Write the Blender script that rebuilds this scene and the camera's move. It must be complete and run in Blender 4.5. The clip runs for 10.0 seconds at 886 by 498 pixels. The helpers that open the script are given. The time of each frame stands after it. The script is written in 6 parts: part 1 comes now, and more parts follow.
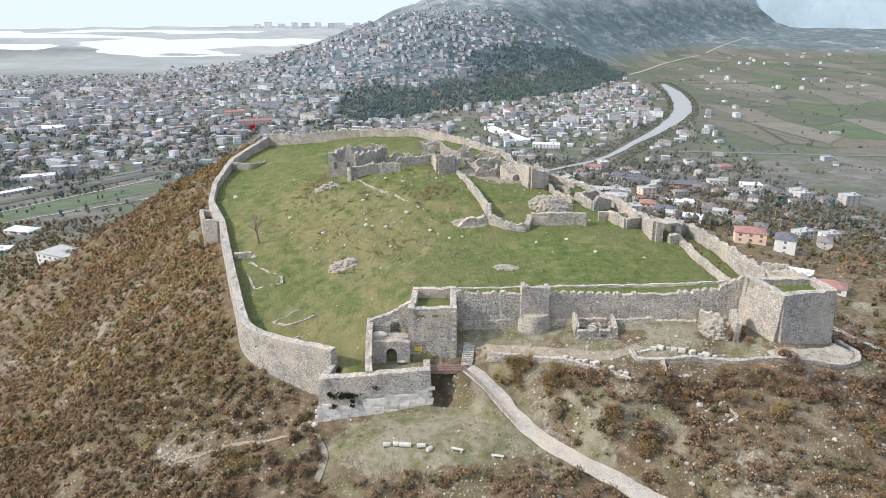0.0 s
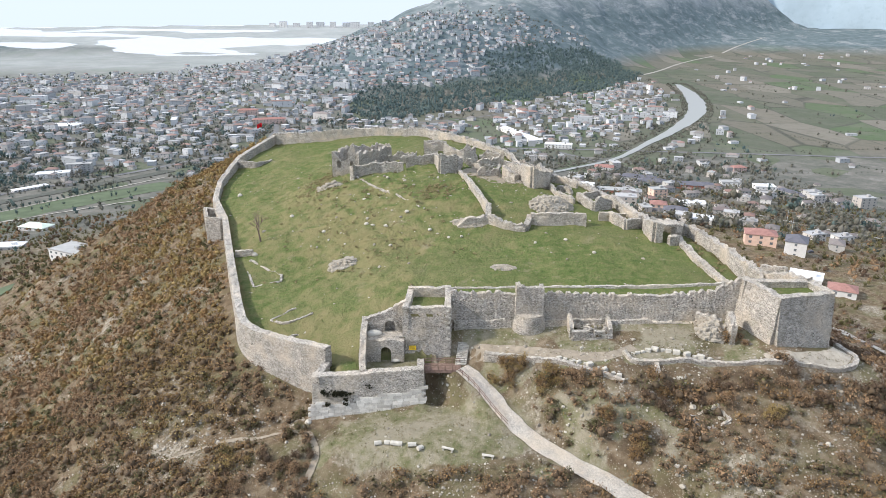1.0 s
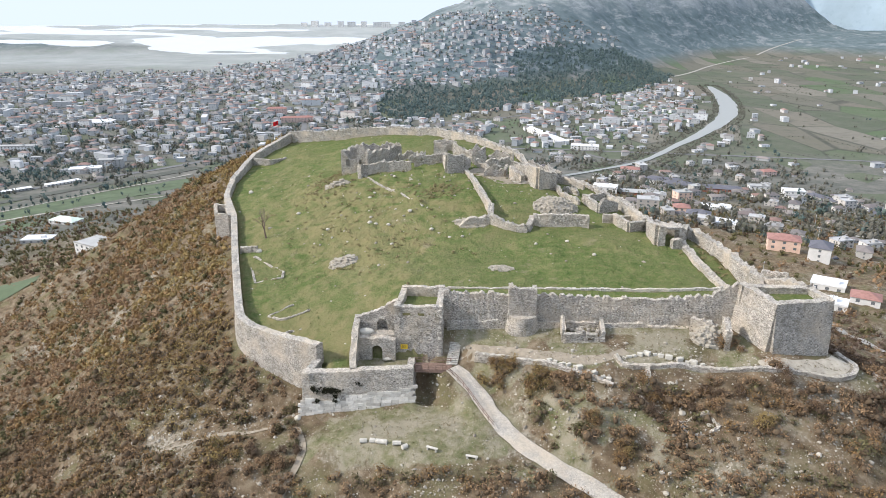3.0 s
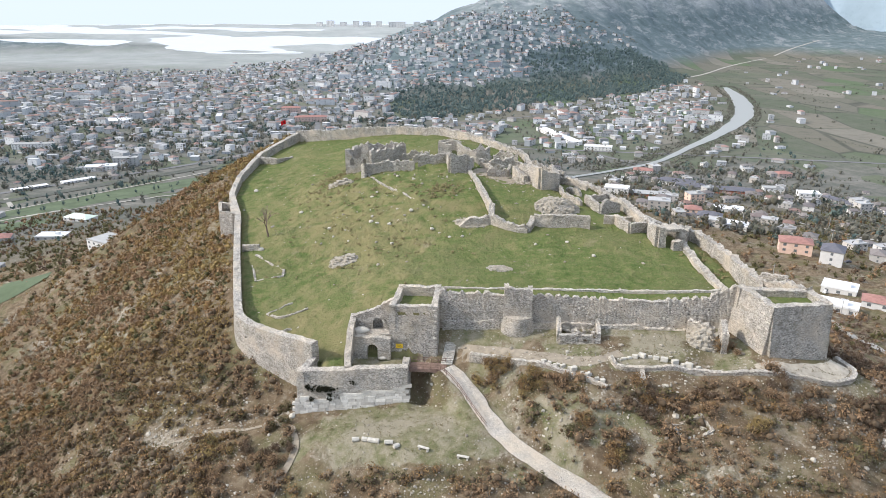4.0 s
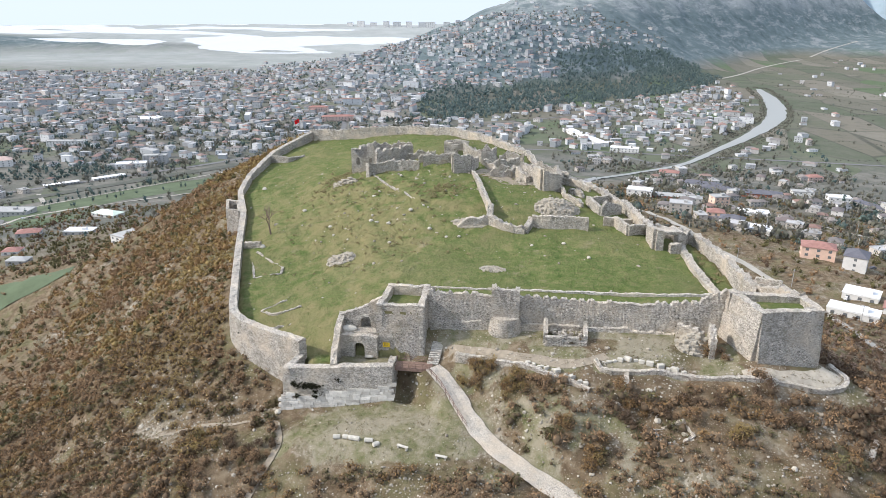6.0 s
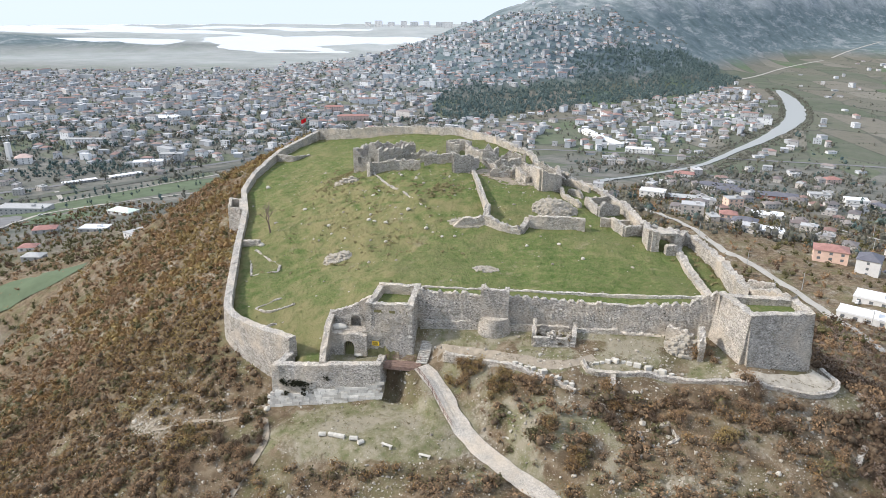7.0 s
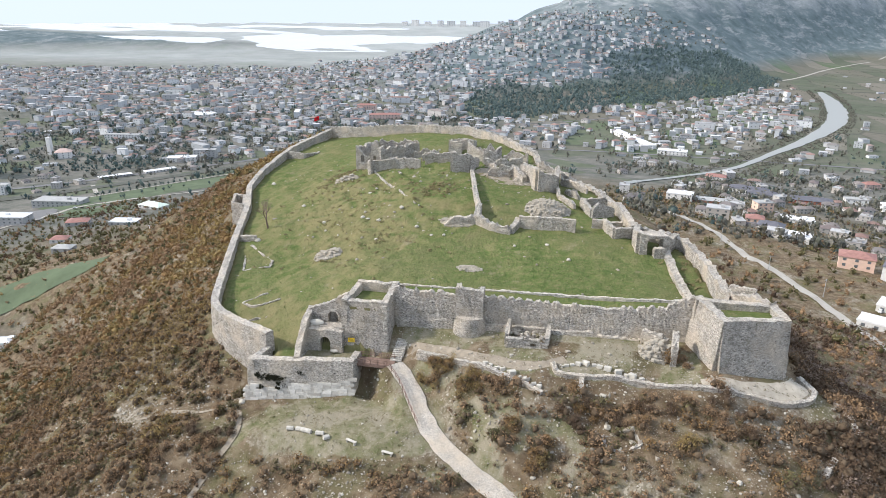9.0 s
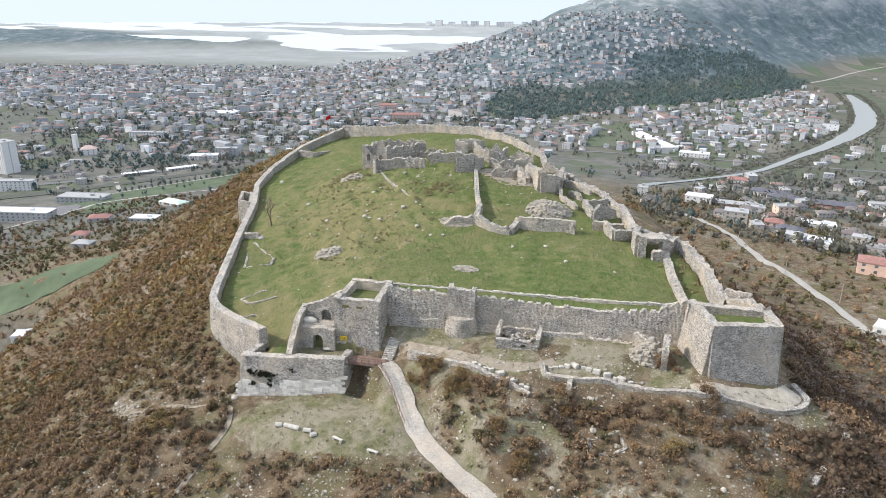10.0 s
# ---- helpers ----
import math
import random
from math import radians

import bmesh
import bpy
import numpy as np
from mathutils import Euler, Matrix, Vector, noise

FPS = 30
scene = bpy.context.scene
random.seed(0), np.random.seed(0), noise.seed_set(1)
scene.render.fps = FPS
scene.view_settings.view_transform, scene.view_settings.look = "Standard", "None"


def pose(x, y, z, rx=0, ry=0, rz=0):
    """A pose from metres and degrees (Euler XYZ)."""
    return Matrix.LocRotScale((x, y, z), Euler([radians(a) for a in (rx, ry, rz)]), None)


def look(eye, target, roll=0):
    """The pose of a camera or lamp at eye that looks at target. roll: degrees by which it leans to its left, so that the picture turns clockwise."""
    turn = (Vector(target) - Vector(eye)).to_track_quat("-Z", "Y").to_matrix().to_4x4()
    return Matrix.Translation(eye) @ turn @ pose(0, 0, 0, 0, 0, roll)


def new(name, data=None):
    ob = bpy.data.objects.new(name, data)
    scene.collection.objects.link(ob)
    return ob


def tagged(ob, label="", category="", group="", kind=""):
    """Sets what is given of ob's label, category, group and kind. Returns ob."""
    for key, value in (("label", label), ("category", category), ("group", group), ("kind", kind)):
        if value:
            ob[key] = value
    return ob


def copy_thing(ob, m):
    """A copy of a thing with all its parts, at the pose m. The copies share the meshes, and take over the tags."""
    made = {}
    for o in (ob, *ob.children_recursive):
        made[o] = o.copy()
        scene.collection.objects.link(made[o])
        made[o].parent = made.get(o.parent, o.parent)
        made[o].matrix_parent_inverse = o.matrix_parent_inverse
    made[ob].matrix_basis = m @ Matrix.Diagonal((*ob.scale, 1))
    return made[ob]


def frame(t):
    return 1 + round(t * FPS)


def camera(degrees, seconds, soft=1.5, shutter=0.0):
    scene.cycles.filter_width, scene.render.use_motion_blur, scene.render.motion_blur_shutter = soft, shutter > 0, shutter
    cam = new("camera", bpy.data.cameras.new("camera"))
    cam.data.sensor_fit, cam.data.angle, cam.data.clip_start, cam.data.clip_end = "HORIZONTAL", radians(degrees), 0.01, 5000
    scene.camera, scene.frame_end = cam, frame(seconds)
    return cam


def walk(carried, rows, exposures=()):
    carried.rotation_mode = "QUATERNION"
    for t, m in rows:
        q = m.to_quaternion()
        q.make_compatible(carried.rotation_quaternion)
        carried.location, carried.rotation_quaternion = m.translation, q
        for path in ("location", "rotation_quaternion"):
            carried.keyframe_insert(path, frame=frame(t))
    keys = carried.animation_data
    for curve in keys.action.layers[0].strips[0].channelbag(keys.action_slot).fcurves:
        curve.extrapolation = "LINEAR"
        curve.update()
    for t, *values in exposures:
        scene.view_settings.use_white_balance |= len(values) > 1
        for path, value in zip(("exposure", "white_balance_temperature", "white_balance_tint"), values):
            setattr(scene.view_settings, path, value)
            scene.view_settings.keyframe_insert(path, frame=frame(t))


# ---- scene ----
cam = camera(65.2, 10.0, soft=0.8)
METRES, EYE, TILT, LEAN, TURN = 40.0, 61.0, -19.5, 0.0, 0.0
ROWS = [
    (0.0, 0.0, 0.0, 0.0, 0.0, 0.0, -0.0),
    (0.5, 0.0378, -0.0002, -0.0007, 0.5, -0.01, -0.23),
    (1.0, 0.0809, 0.0003, -0.0013, 1.08, -0.03, -0.47),
    (1.5, 0.1182, 0.0016, -0.0015, 1.62, -0.04, -0.71),
    (2.0, 0.1603, 0.004, -0.0011, 2.25, -0.06, -0.98),
    (2.5, 0.1963, 0.0063, -0.0011, 2.8, -0.06, -1.21),
    (4.0, 0.3141, 0.0169, 0.0001, 4.49, -0.1, -1.93),
    (4.5, 0.3502, 0.0205, 0.001, 5.04, -0.11, -2.12),
    (5.0, 0.3957, 0.0245, 0.0022, 5.66, -0.13, -2.32),
    (5.5, 0.4398, 0.0283, 0.0036, 6.19, -0.15, -2.5),
    (7.0, 0.6099, 0.0449, 0.0097, 8.15, -0.25, -3.21),
    (7.5, 0.668, 0.0531, 0.0126, 8.79, -0.3, -3.44),
    (8.0, 0.7358, 0.0638, 0.016, 9.51, -0.35, -3.71),
    (8.5, 0.7961, 0.0746, 0.0191, 10.17, -0.41, -3.96),
    (9.0, 0.8648, 0.0879, 0.0226, 10.98, -0.48, -4.28),
    (9.5, 0.9245, 0.1006, 0.0265, 11.77, -0.54, -4.59),
    (10.0, 0.9905, 0.1157, 0.0314, 12.77, -0.61, -5.02),
]
walk(cam, [(t, pose(0, 0, EYE, TILT, LEAN, TURN) @ pose(METRES * x, METRES * y, METRES * z, 90 + pitch, roll, yaw)) for t, x, y, z, yaw, pitch, roll in ROWS])

# ---- sky, sun ----
SUN_AZ, SUN_EL = -100.0, 36.0      # degrees from +y towards +x, and above the horizon
world = bpy.data.worlds.new("overcast_sky")
scene.world = world
world.use_nodes = True
wn, wl = world.node_tree.nodes, world.node_tree.links
sky = wn.new("ShaderNodeTexSky")
sky.sky_type, sky.sun_disc = "NISHITA", False
sky.sun_elevation, sky.sun_rotation = radians(SUN_EL), radians(SUN_AZ)
sky.air_density, sky.dust_density, sky.ozone_density = 1.0, 4.0, 1.0
# a veil of thin white cloud over the blue
veil = wn.new("ShaderNodeMixRGB")
veil.blend_type, veil.inputs[0].default_value = "MIX", 0.72
veil.inputs[2].default_value = (8.7, 10.0, 12.3, 1)
wl.new(sky.outputs[0], veil.inputs[1])
wl.new(veil.outputs[0], wn["Background"].inputs[0])
wn["Background"].inputs[1].default_value = 0.099
sun = new("sun", bpy.data.lights.new("sun", "SUN"))
sun.data.energy, sun.data.angle, sun.data.color = 3.25, radians(4), (1.0, 0.935, 0.865)
a, e = radians(SUN_AZ), radians(SUN_EL)
sun.matrix_world = look((math.sin(a) * math.cos(e) * 400, math.cos(a) * math.cos(e) * 400, math.sin(e) * 400), (0, 0, 0))
scene.view_settings.exposure = 0.41

# ---- materials ----
class Nodes:
    """A short hand for building one node material."""

    def __init__(self, name, rough=0.9, spec=0.2):
        self.m = bpy.data.materials.new(name)
        self.m.use_nodes = True
        self.t = self.m.node_tree
        self.b = self.t.nodes["Principled BSDF"]
        self.b.inputs["Roughness"].default_value = rough
        self.b.inputs["Specular IOR Level"].default_value = spec
        self.geo = self.t.nodes.new("ShaderNodeNewGeometry")
        self.pos = self.geo.outputs["Position"]

    def link(self, a, b):
        self.t.links.new(a, b)

    def put(self, sock, v):
        if hasattr(v, "is_linked"):
            self.link(v, sock)
        elif isinstance(v, tuple) and len(v) == 3 and sock.type == "RGBA":
            sock.default_value = (*v, 1)
        else:
            sock.default_value = v

    def noise(self, scale, detail=4, rough=0.6, vec=None, stretch=None):
        n = self.t.nodes.new("ShaderNodeTexNoise")
        n.inputs["Scale"].default_value, n.inputs["Detail"].default_value, n.inputs["Roughness"].default_value = scale, detail, rough
        self.link(self.vec(vec, stretch), n.inputs["Vector"])
        return n.outputs["Fac"]

    def vec(self, vec, stretch):
        vec = vec or self.pos
        if stretch:
            mp = self.t.nodes.new("ShaderNodeMapping")
            mp.inputs["Scale"].default_value = stretch
            self.link(vec, mp.inputs["Vector"])
            vec = mp.outputs["Vector"]
        return vec

    def voronoi(self, scale, feature="F1", out="Distance", vec=None, stretch=None, rand=1.0):
        n = self.t.nodes.new("ShaderNodeTexVoronoi")
        n.feature = feature
        n.inputs["Scale"].default_value, n.inputs["Randomness"].default_value = scale, rand
        self.link(self.vec(vec, stretch), n.inputs["Vector"])
        return n.outputs[out]

    def ramp(self, fac, *stops):
        r = self.t.nodes.new("ShaderNodeValToRGB")
        while len(r.color_ramp.elements) < len(stops):
            r.color_ramp.elements.new(0.5)
        for el, (p, c) in zip(r.color_ramp.elements, stops):
            el.position = p
            el.color = (*c, 1) if isinstance(c, tuple) else (c, c, c, 1)
        self.link(fac, r.inputs[0])
        return r.outputs[0]

    def mix(self, fac, a, b, how="MIX"):
        n = self.t.nodes.new("ShaderNodeMixRGB")
        n.blend_type = how
        for s, v in zip(n.inputs, (fac, a, b)):
            self.put(s, v)
        return n.outputs[0]

    def math(self, op, a, b=0.0):
        n = self.t.nodes.new("ShaderNodeMath")
        n.operation = op
        self.put(n.inputs[0], a), self.put(n.inputs[1], b)
        return n.outputs[0]

    def axis(self, which):
        s = self.t.nodes.new("ShaderNodeSeparateXYZ")
        self.link(self.pos, s.inputs[0])
        return s.outputs[which]

    def island(self):
        return self.geo.outputs["Random Per Island"]

    def object_random(self):
        return self.t.nodes.new("ShaderNodeObjectInfo").outputs["Random"]

    def bump(self, h, strength=0.5, dist=0.1):
        n = self.t.nodes.new("ShaderNodeBump")
        n.inputs["Strength"].default_value, n.inputs["Distance"].default_value = strength, dist
        self.link(h, n.inputs["Height"])
        self.link(n.outputs[0], self.b.inputs["Normal"])

    def colour(self, c):
        self.put(self.b.inputs["Base Color"], c)
        return self


def rubble_stone(name, light, dark, cell=3.6, moss=0.22, joint=0.5, pits=True, cap=0.16):
    """Rough coursed masonry: stones of mixed size and tone, weather stains, putlog holes and tops paled for skylight.
    """
    n = Nodes(name, 0.95, 0.1)
    flat = (1, 1, 1.9)
    wob = n.t.nodes.new("ShaderNodeTexNoise")
    wob.inputs["Scale"].default_value, wob.inputs["Detail"].default_value = 2.2, 2
    n.link(n.pos, wob.inputs["Vector"])
    bent = n.mix(0.05, n.pos, wob.outputs["Color"], "ADD")
    tone = n.voronoi(cell, "F1", "Color", vec=bent, stretch=flat)
    edge = n.voronoi(cell, "DISTANCE_TO_EDGE", "Distance", vec=bent, stretch=flat)
    mid = tuple((a * 0.55 + b * 0.45) for a, b in zip(light, dark))
    grey = n.ramp(tone, (0.1, tuple(v * 0.8 for v in dark)), (0.3, dark), (0.5, mid), (0.85, light))
    c = n.mix(n.ramp(edge, (0.0, joint), (0.08, 0.0)), grey, tuple(v * 0.35 for v in dark))
    # pitted, lichen-spotted faces
    c = n.mix(n.ramp(n.noise(4.5, 6, 0.8), (0.47, 0.0), (0.62, 0.75)), c, tuple(v * 0.42 for v in dark))
    c = n.mix(n.ramp(n.noise(7.5, 4, 0.7), (0.5, 0.0), (0.68, 0.6)), c, light)
    course = n.noise(1.0, 3, 0.6, stretch=(0.16, 0.16, 2.6))
    c = n.mix(n.ramp(course, (0.46, 0.0), (0.66, 0.3)), c, tuple(v * 0.7 for v in dark))
    c = n.mix(n.ramp(n.noise(0.33, 6, 0.75), (0.45, 0.0), (0.66, 0.45)), c, tuple(v * 0.62 for v in dark))
    c = n.mix(n.ramp(n.noise(0.8, 6, 0.75), (0.5, 0.0), (0.7, 0.45)), c, light)
    c = n.mix(n.ramp(n.noise(0.17, 4, 0.6), (0.46, 0.0), (0.66, 0.5)), c, (light[0] * 0.93, light[1] * 0.84, light[2] * 0.72))
    c = n.mix(n.math("MULTIPLY", n.ramp(n.noise(0.5, 4), (0.52, 0.0), (0.72, 1.0)), moss), c, (0.17, 0.165, 0.085))
    if pits:
        v = (1, 1, 1.2)
        pit = n.math("MULTIPLY", n.ramp(n.voronoi(1.5, "F1", "Distance", stretch=v), (0.10, 1.0), (0.19, 0.0)), n.ramp(n.voronoi(1.5, "F1", "Color", stretch=v), (0.62, 0.0), (0.68, 0.95)))
        c = n.mix(pit, c, (0.035, 0.03, 0.026))
    # cap: upward faces painted paler, skylight on wall tops put into the colour
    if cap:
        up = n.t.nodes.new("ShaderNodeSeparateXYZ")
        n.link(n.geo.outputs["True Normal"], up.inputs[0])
        top_light = n.math("MULTIPLY", n.ramp(up.outputs[2], (0.55, 0.0), (0.8, cap)), n.ramp(n.noise(1.6, 5, 0.7), (0.35, 0.4), (0.55, 1.0)))
        c = n.mix(top_light, c, tuple(v * 0.94 for v in light))
    n.colour(c)
    n.bump(n.math("ADD", n.ramp(edge, (0.0, 0.0), (0.12, 0.7)), n.math("ADD", n.noise(5, 4, 0.7), n.math("MULTIPLY", course, 0.8))), 0.9, 0.16)
    return n.m


def cut_stone(name, light, dark):
    """Dressed limestone blocks, each of its own tone, stained and pitted."""
    n = Nodes(name, 0.9, 0.15)
    c = n.ramp(n.object_random(), (0.0, dark), (0.5, tuple((p + q) / 2 for p, q in zip(light, dark))), (1.0, light))
    c = n.mix(n.ramp(n.noise(1.1, 6, 0.75), (0.45, 0.0), (0.68, 0.55)), c, tuple(v * 0.62 for v in dark))
    c = n.mix(n.ramp(n.noise(9, 4, 0.7), (0.52, 0.0), (0.75, 0.4)), c, tuple(v * 0.5 for v in dark))
    n.colour(c)
    n.bump(n.noise(6, 5, 0.7), 0.7, 0.08)
    return n.m


def ground_patches(n):
    return n.noise(0.045, 5, 0.6), n.noise(0.4, 5, 0.65), n.noise(4.0, 4, 0.7)


def grass_material():
    n = Nodes("castle_grass", 0.95, 0.05)
    big, mid, fine = ground_patches(n)
    c = n.ramp(mid, (0.3, (0.078, 0.128, 0.034)), (0.5, (0.138, 0.178, 0.060)), (0.72, (0.235, 0.225, 0.104)))
    c = n.mix(n.ramp(big, (0.45, 0.0), (0.66, 0.6)), c, (0.205, 0.195, 0.098))
    c = n.mix(n.ramp(fine, (0.36, 0.5), (0.6, 0.0)), c, (0.060, 0.074, 0.028))
    c = n.mix(n.ramp(n.noise(1.3, 5, 0.7), (0.5, 0.0), (0.68, 0.6)), c, (0.225, 0.205, 0.10))
    bare = n.ramp(n.noise(0.13, 6, 0.7), (0.60, 0.0), (0.70, 0.8))
    c = n.mix(bare, c, (0.28, 0.24, 0.16))
    tilt = n.t.nodes.new("ShaderNodeSeparateXYZ")
    n.link(n.geo.outputs["Normal"], tilt.inputs[0])
    dry = n.math("MULTIPLY", n.ramp(tilt.outputs[2], (0.93, 0.85), (0.992, 0.0)), n.ramp(mid, (0.3, 0.4), (0.6, 1.0)))
    c = n.mix(dry, c, (0.235, 0.205, 0.105))
    stones = n.ramp(n.voronoi(0.55, "F1", "Distance"), (0.06, 1.0), (0.1, 0.0))
    c = n.mix(n.math("MULTIPLY", stones, n.ramp(n.noise(0.06, 3), (0.5, 0.0), (0.6, 0.9))), c, (0.45, 0.41, 0.33))
    n.colour(c)
    n.bump(n.math("ADD", n.math("MULTIPLY", fine, 0.5), n.math("ADD", mid, n.noise(1.3, 4))), 1.0, 0.55)
    return n.m


def slope_material():
    """Dry scrub hillside with earth and scree, turning into fields on the plain."""
    n = Nodes("hillside_earth", 0.97, 0.05)
    big, mid, fine = ground_patches(n)
    c = n.ramp(mid, (0.3, (0.085, 0.060, 0.038)), (0.52, (0.160, 0.120, 0.078)), (0.75, (0.29, 0.235, 0.165)))
    c = n.mix(n.ramp(n.noise(0.09, 5, 0.65), (0.48, 0.0), (0.62, 0.7)), c, (0.135, 0.130, 0.066))
    scree = n.ramp(n.noise(0.07, 6, 0.75, stretch=(1.0, 0.8, 1)), (0.53, 0.0), (0.64, 0.8))
    c = n.mix(scree, c, n.ramp(n.voronoi(2.2, "F1", "Color"), (0.2, (0.15, 0.13, 0.095)), (0.8, (0.42, 0.38, 0.31))))
    peb = n.math("MULTIPLY", n.ramp(n.voronoi(1.5, "F1", "Distance"), (0.16, 1.0), (0.24, 0.0)), n.ramp(n.noise(0.16, 4, 0.7), (0.46, 0.05), (0.64, 0.9)))
    c = n.mix(peb, c, n.ramp(n.voronoi(1.5, "F1", "Color"), (0.2, (0.30, 0.27, 0.22)), (0.8, (0.55, 0.51, 0.44))))
    peb2 = n.math("MULTIPLY", n.ramp(n.voronoi(4.2, "F1", "Distance"), (0.16, 1.0), (0.28, 0.0)), n.ramp(n.noise(0.22, 4, 0.7), (0.42, 0.0), (0.6, 0.8)))
    c = n.mix(peb2, c, (0.42, 0.38, 0.31))
    # fields on the plain, scrub and rock on the far hill
    cell = n.voronoi(0.011, "F1", "Color", stretch=(1.0, 0.38, 0), rand=0.6)
    f = n.ramp(cell, (0.25, (0.105, 0.120, 0.085)), (0.40, (0.165, 0.152, 0.122)), (0.55, (0.205, 0.192, 0.158)), (0.66, (0.135, 0.132, 0.105)), (0.8, (0.105, 0.140, 0.080)))
    hedge = n.voronoi(0.011, "DISTANCE_TO_EDGE", "Distance", stretch=(1.0, 0.38, 0), rand=0.6)
    f = n.mix(n.math("MULTIPLY", n.ramp(hedge, (0.012, 0.8), (0.03, 0.0)), n.ramp(n.noise(0.006, 2), (0.4, 0.2), (0.6, 1.0))), f, (0.060, 0.068, 0.055))
    f = n.mix(n.ramp(n.noise(0.012, 6, 0.7), (0.45, 0.0), (0.7, 0.6)), f, (0.17, 0.155, 0.135))
    f = n.mix(n.ramp(n.noise(0.05, 4, 0.7), (0.5, 0.0), (0.75, 0.5)), f, (0.075, 0.085, 0.065))
    # far hill scrub and rock, blue distance haze mixed into the colours
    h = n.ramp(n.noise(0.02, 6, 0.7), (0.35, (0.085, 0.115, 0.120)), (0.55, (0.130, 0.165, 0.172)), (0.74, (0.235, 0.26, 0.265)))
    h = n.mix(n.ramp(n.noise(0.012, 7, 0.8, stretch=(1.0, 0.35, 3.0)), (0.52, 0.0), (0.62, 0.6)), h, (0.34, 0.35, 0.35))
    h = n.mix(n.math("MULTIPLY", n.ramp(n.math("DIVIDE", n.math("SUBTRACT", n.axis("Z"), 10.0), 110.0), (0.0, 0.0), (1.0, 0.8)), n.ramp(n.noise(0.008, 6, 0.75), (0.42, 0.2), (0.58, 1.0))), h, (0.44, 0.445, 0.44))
    # the quarter round the hill's foot: dull gardens, scrub and bare yards
    g = n.ramp(n.noise(0.028, 6, 0.75), (0.34, (0.095, 0.102, 0.088)), (0.48, (0.145, 0.145, 0.126)), (0.6, (0.185, 0.178, 0.156)), (0.72, (0.25, 0.24, 0.22)))
    g = n.mix(n.ramp(n.voronoi(0.022, "F1", "Color", stretch=(1.0, 0.7, 0), rand=0.8), (0.66, 0.0), (0.72, 0.55)), g, (0.098, 0.125, 0.066))
    near = n.math("MINIMUM", n.math("MAXIMUM", n.math("DIVIDE", n.math("SUBTRACT", 1120.0, n.axis("Y")), 90.0), 0.0), 1.0)
    west = n.math("MINIMUM", n.math("MAXIMUM", n.math("DIVIDE", n.math("SUBTRACT", -20.0, n.axis("X")), 150.0), 0.0), 1.0)
    f = n.mix(n.math("MAXIMUM", near, n.math("MULTIPLY", west, 0.85)), f, g)
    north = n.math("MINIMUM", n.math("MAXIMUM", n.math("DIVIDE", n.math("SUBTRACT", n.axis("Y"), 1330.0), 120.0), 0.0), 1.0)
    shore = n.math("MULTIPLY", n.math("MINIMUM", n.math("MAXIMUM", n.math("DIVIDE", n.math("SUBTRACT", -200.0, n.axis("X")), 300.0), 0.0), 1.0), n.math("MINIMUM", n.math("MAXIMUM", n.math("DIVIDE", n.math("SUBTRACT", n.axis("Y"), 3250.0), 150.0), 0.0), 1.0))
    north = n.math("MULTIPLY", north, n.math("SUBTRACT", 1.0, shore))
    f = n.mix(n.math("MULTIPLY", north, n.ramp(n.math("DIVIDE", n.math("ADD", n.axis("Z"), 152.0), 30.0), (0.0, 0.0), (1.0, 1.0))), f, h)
    # far reed land paled to blue-grey, so that haze sits in its colour
    reed_haze = n.math("MULTIPLY", n.math("MINIMUM", n.math("MAXIMUM", n.math("DIVIDE", n.math("SUBTRACT", n.axis("Y"), 2000.0), 600.0), 0.0), 1.0), n.ramp(n.noise(0.004, 5, 0.7), (0.3, 0.75), (0.6, 1.0)))
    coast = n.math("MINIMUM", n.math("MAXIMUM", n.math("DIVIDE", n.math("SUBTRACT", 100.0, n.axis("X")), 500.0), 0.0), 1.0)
    reed_haze = n.math("MULTIPLY", reed_haze, coast)
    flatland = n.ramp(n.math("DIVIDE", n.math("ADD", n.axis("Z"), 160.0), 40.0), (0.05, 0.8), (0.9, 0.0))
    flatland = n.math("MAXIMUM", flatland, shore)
    f = n.mix(n.math("MULTIPLY", reed_haze, flatland), f, n.ramp(n.noise(0.006, 6, 0.7), (0.35, (0.30, 0.325, 0.315)), (0.65, (0.39, 0.405, 0.395))))
    low = n.math("ADD", n.axis("Z"), n.math("MULTIPLY", n.noise(0.012, 4), 40.0))
    down = n.math("MINIMUM", n.math("MAXIMUM", n.math("DIVIDE", n.math("ADD", low, 78.0), -26.0), 0.0), 1.0)
    away = n.math("MINIMUM", n.math("MAXIMUM", n.math("DIVIDE", n.math("SUBTRACT", n.axis("Y"), 900.0), 200.0), 0.0), 1.0)
    c = n.mix(n.math("MAXIMUM", down, away), c, f)
    turf = n.t.nodes.new("ShaderNodeAttribute")
    turf.attribute_name = "turf"
    worn = n.math("ADD", turf.outputs["Fac"], n.math("MULTIPLY", n.math("SUBTRACT", n.noise(0.45, 5, 0.7), 0.5), 1.5))
    c = n.mix(n.ramp(worn, (0.38, 0.0), (0.62, 1.0)), c, trampled_colour(n))
    n.colour(c)
    n.bump(n.math("ADD", n.math("MULTIPLY", fine, 0.6), mid), 0.9, 0.4)
    return n.m


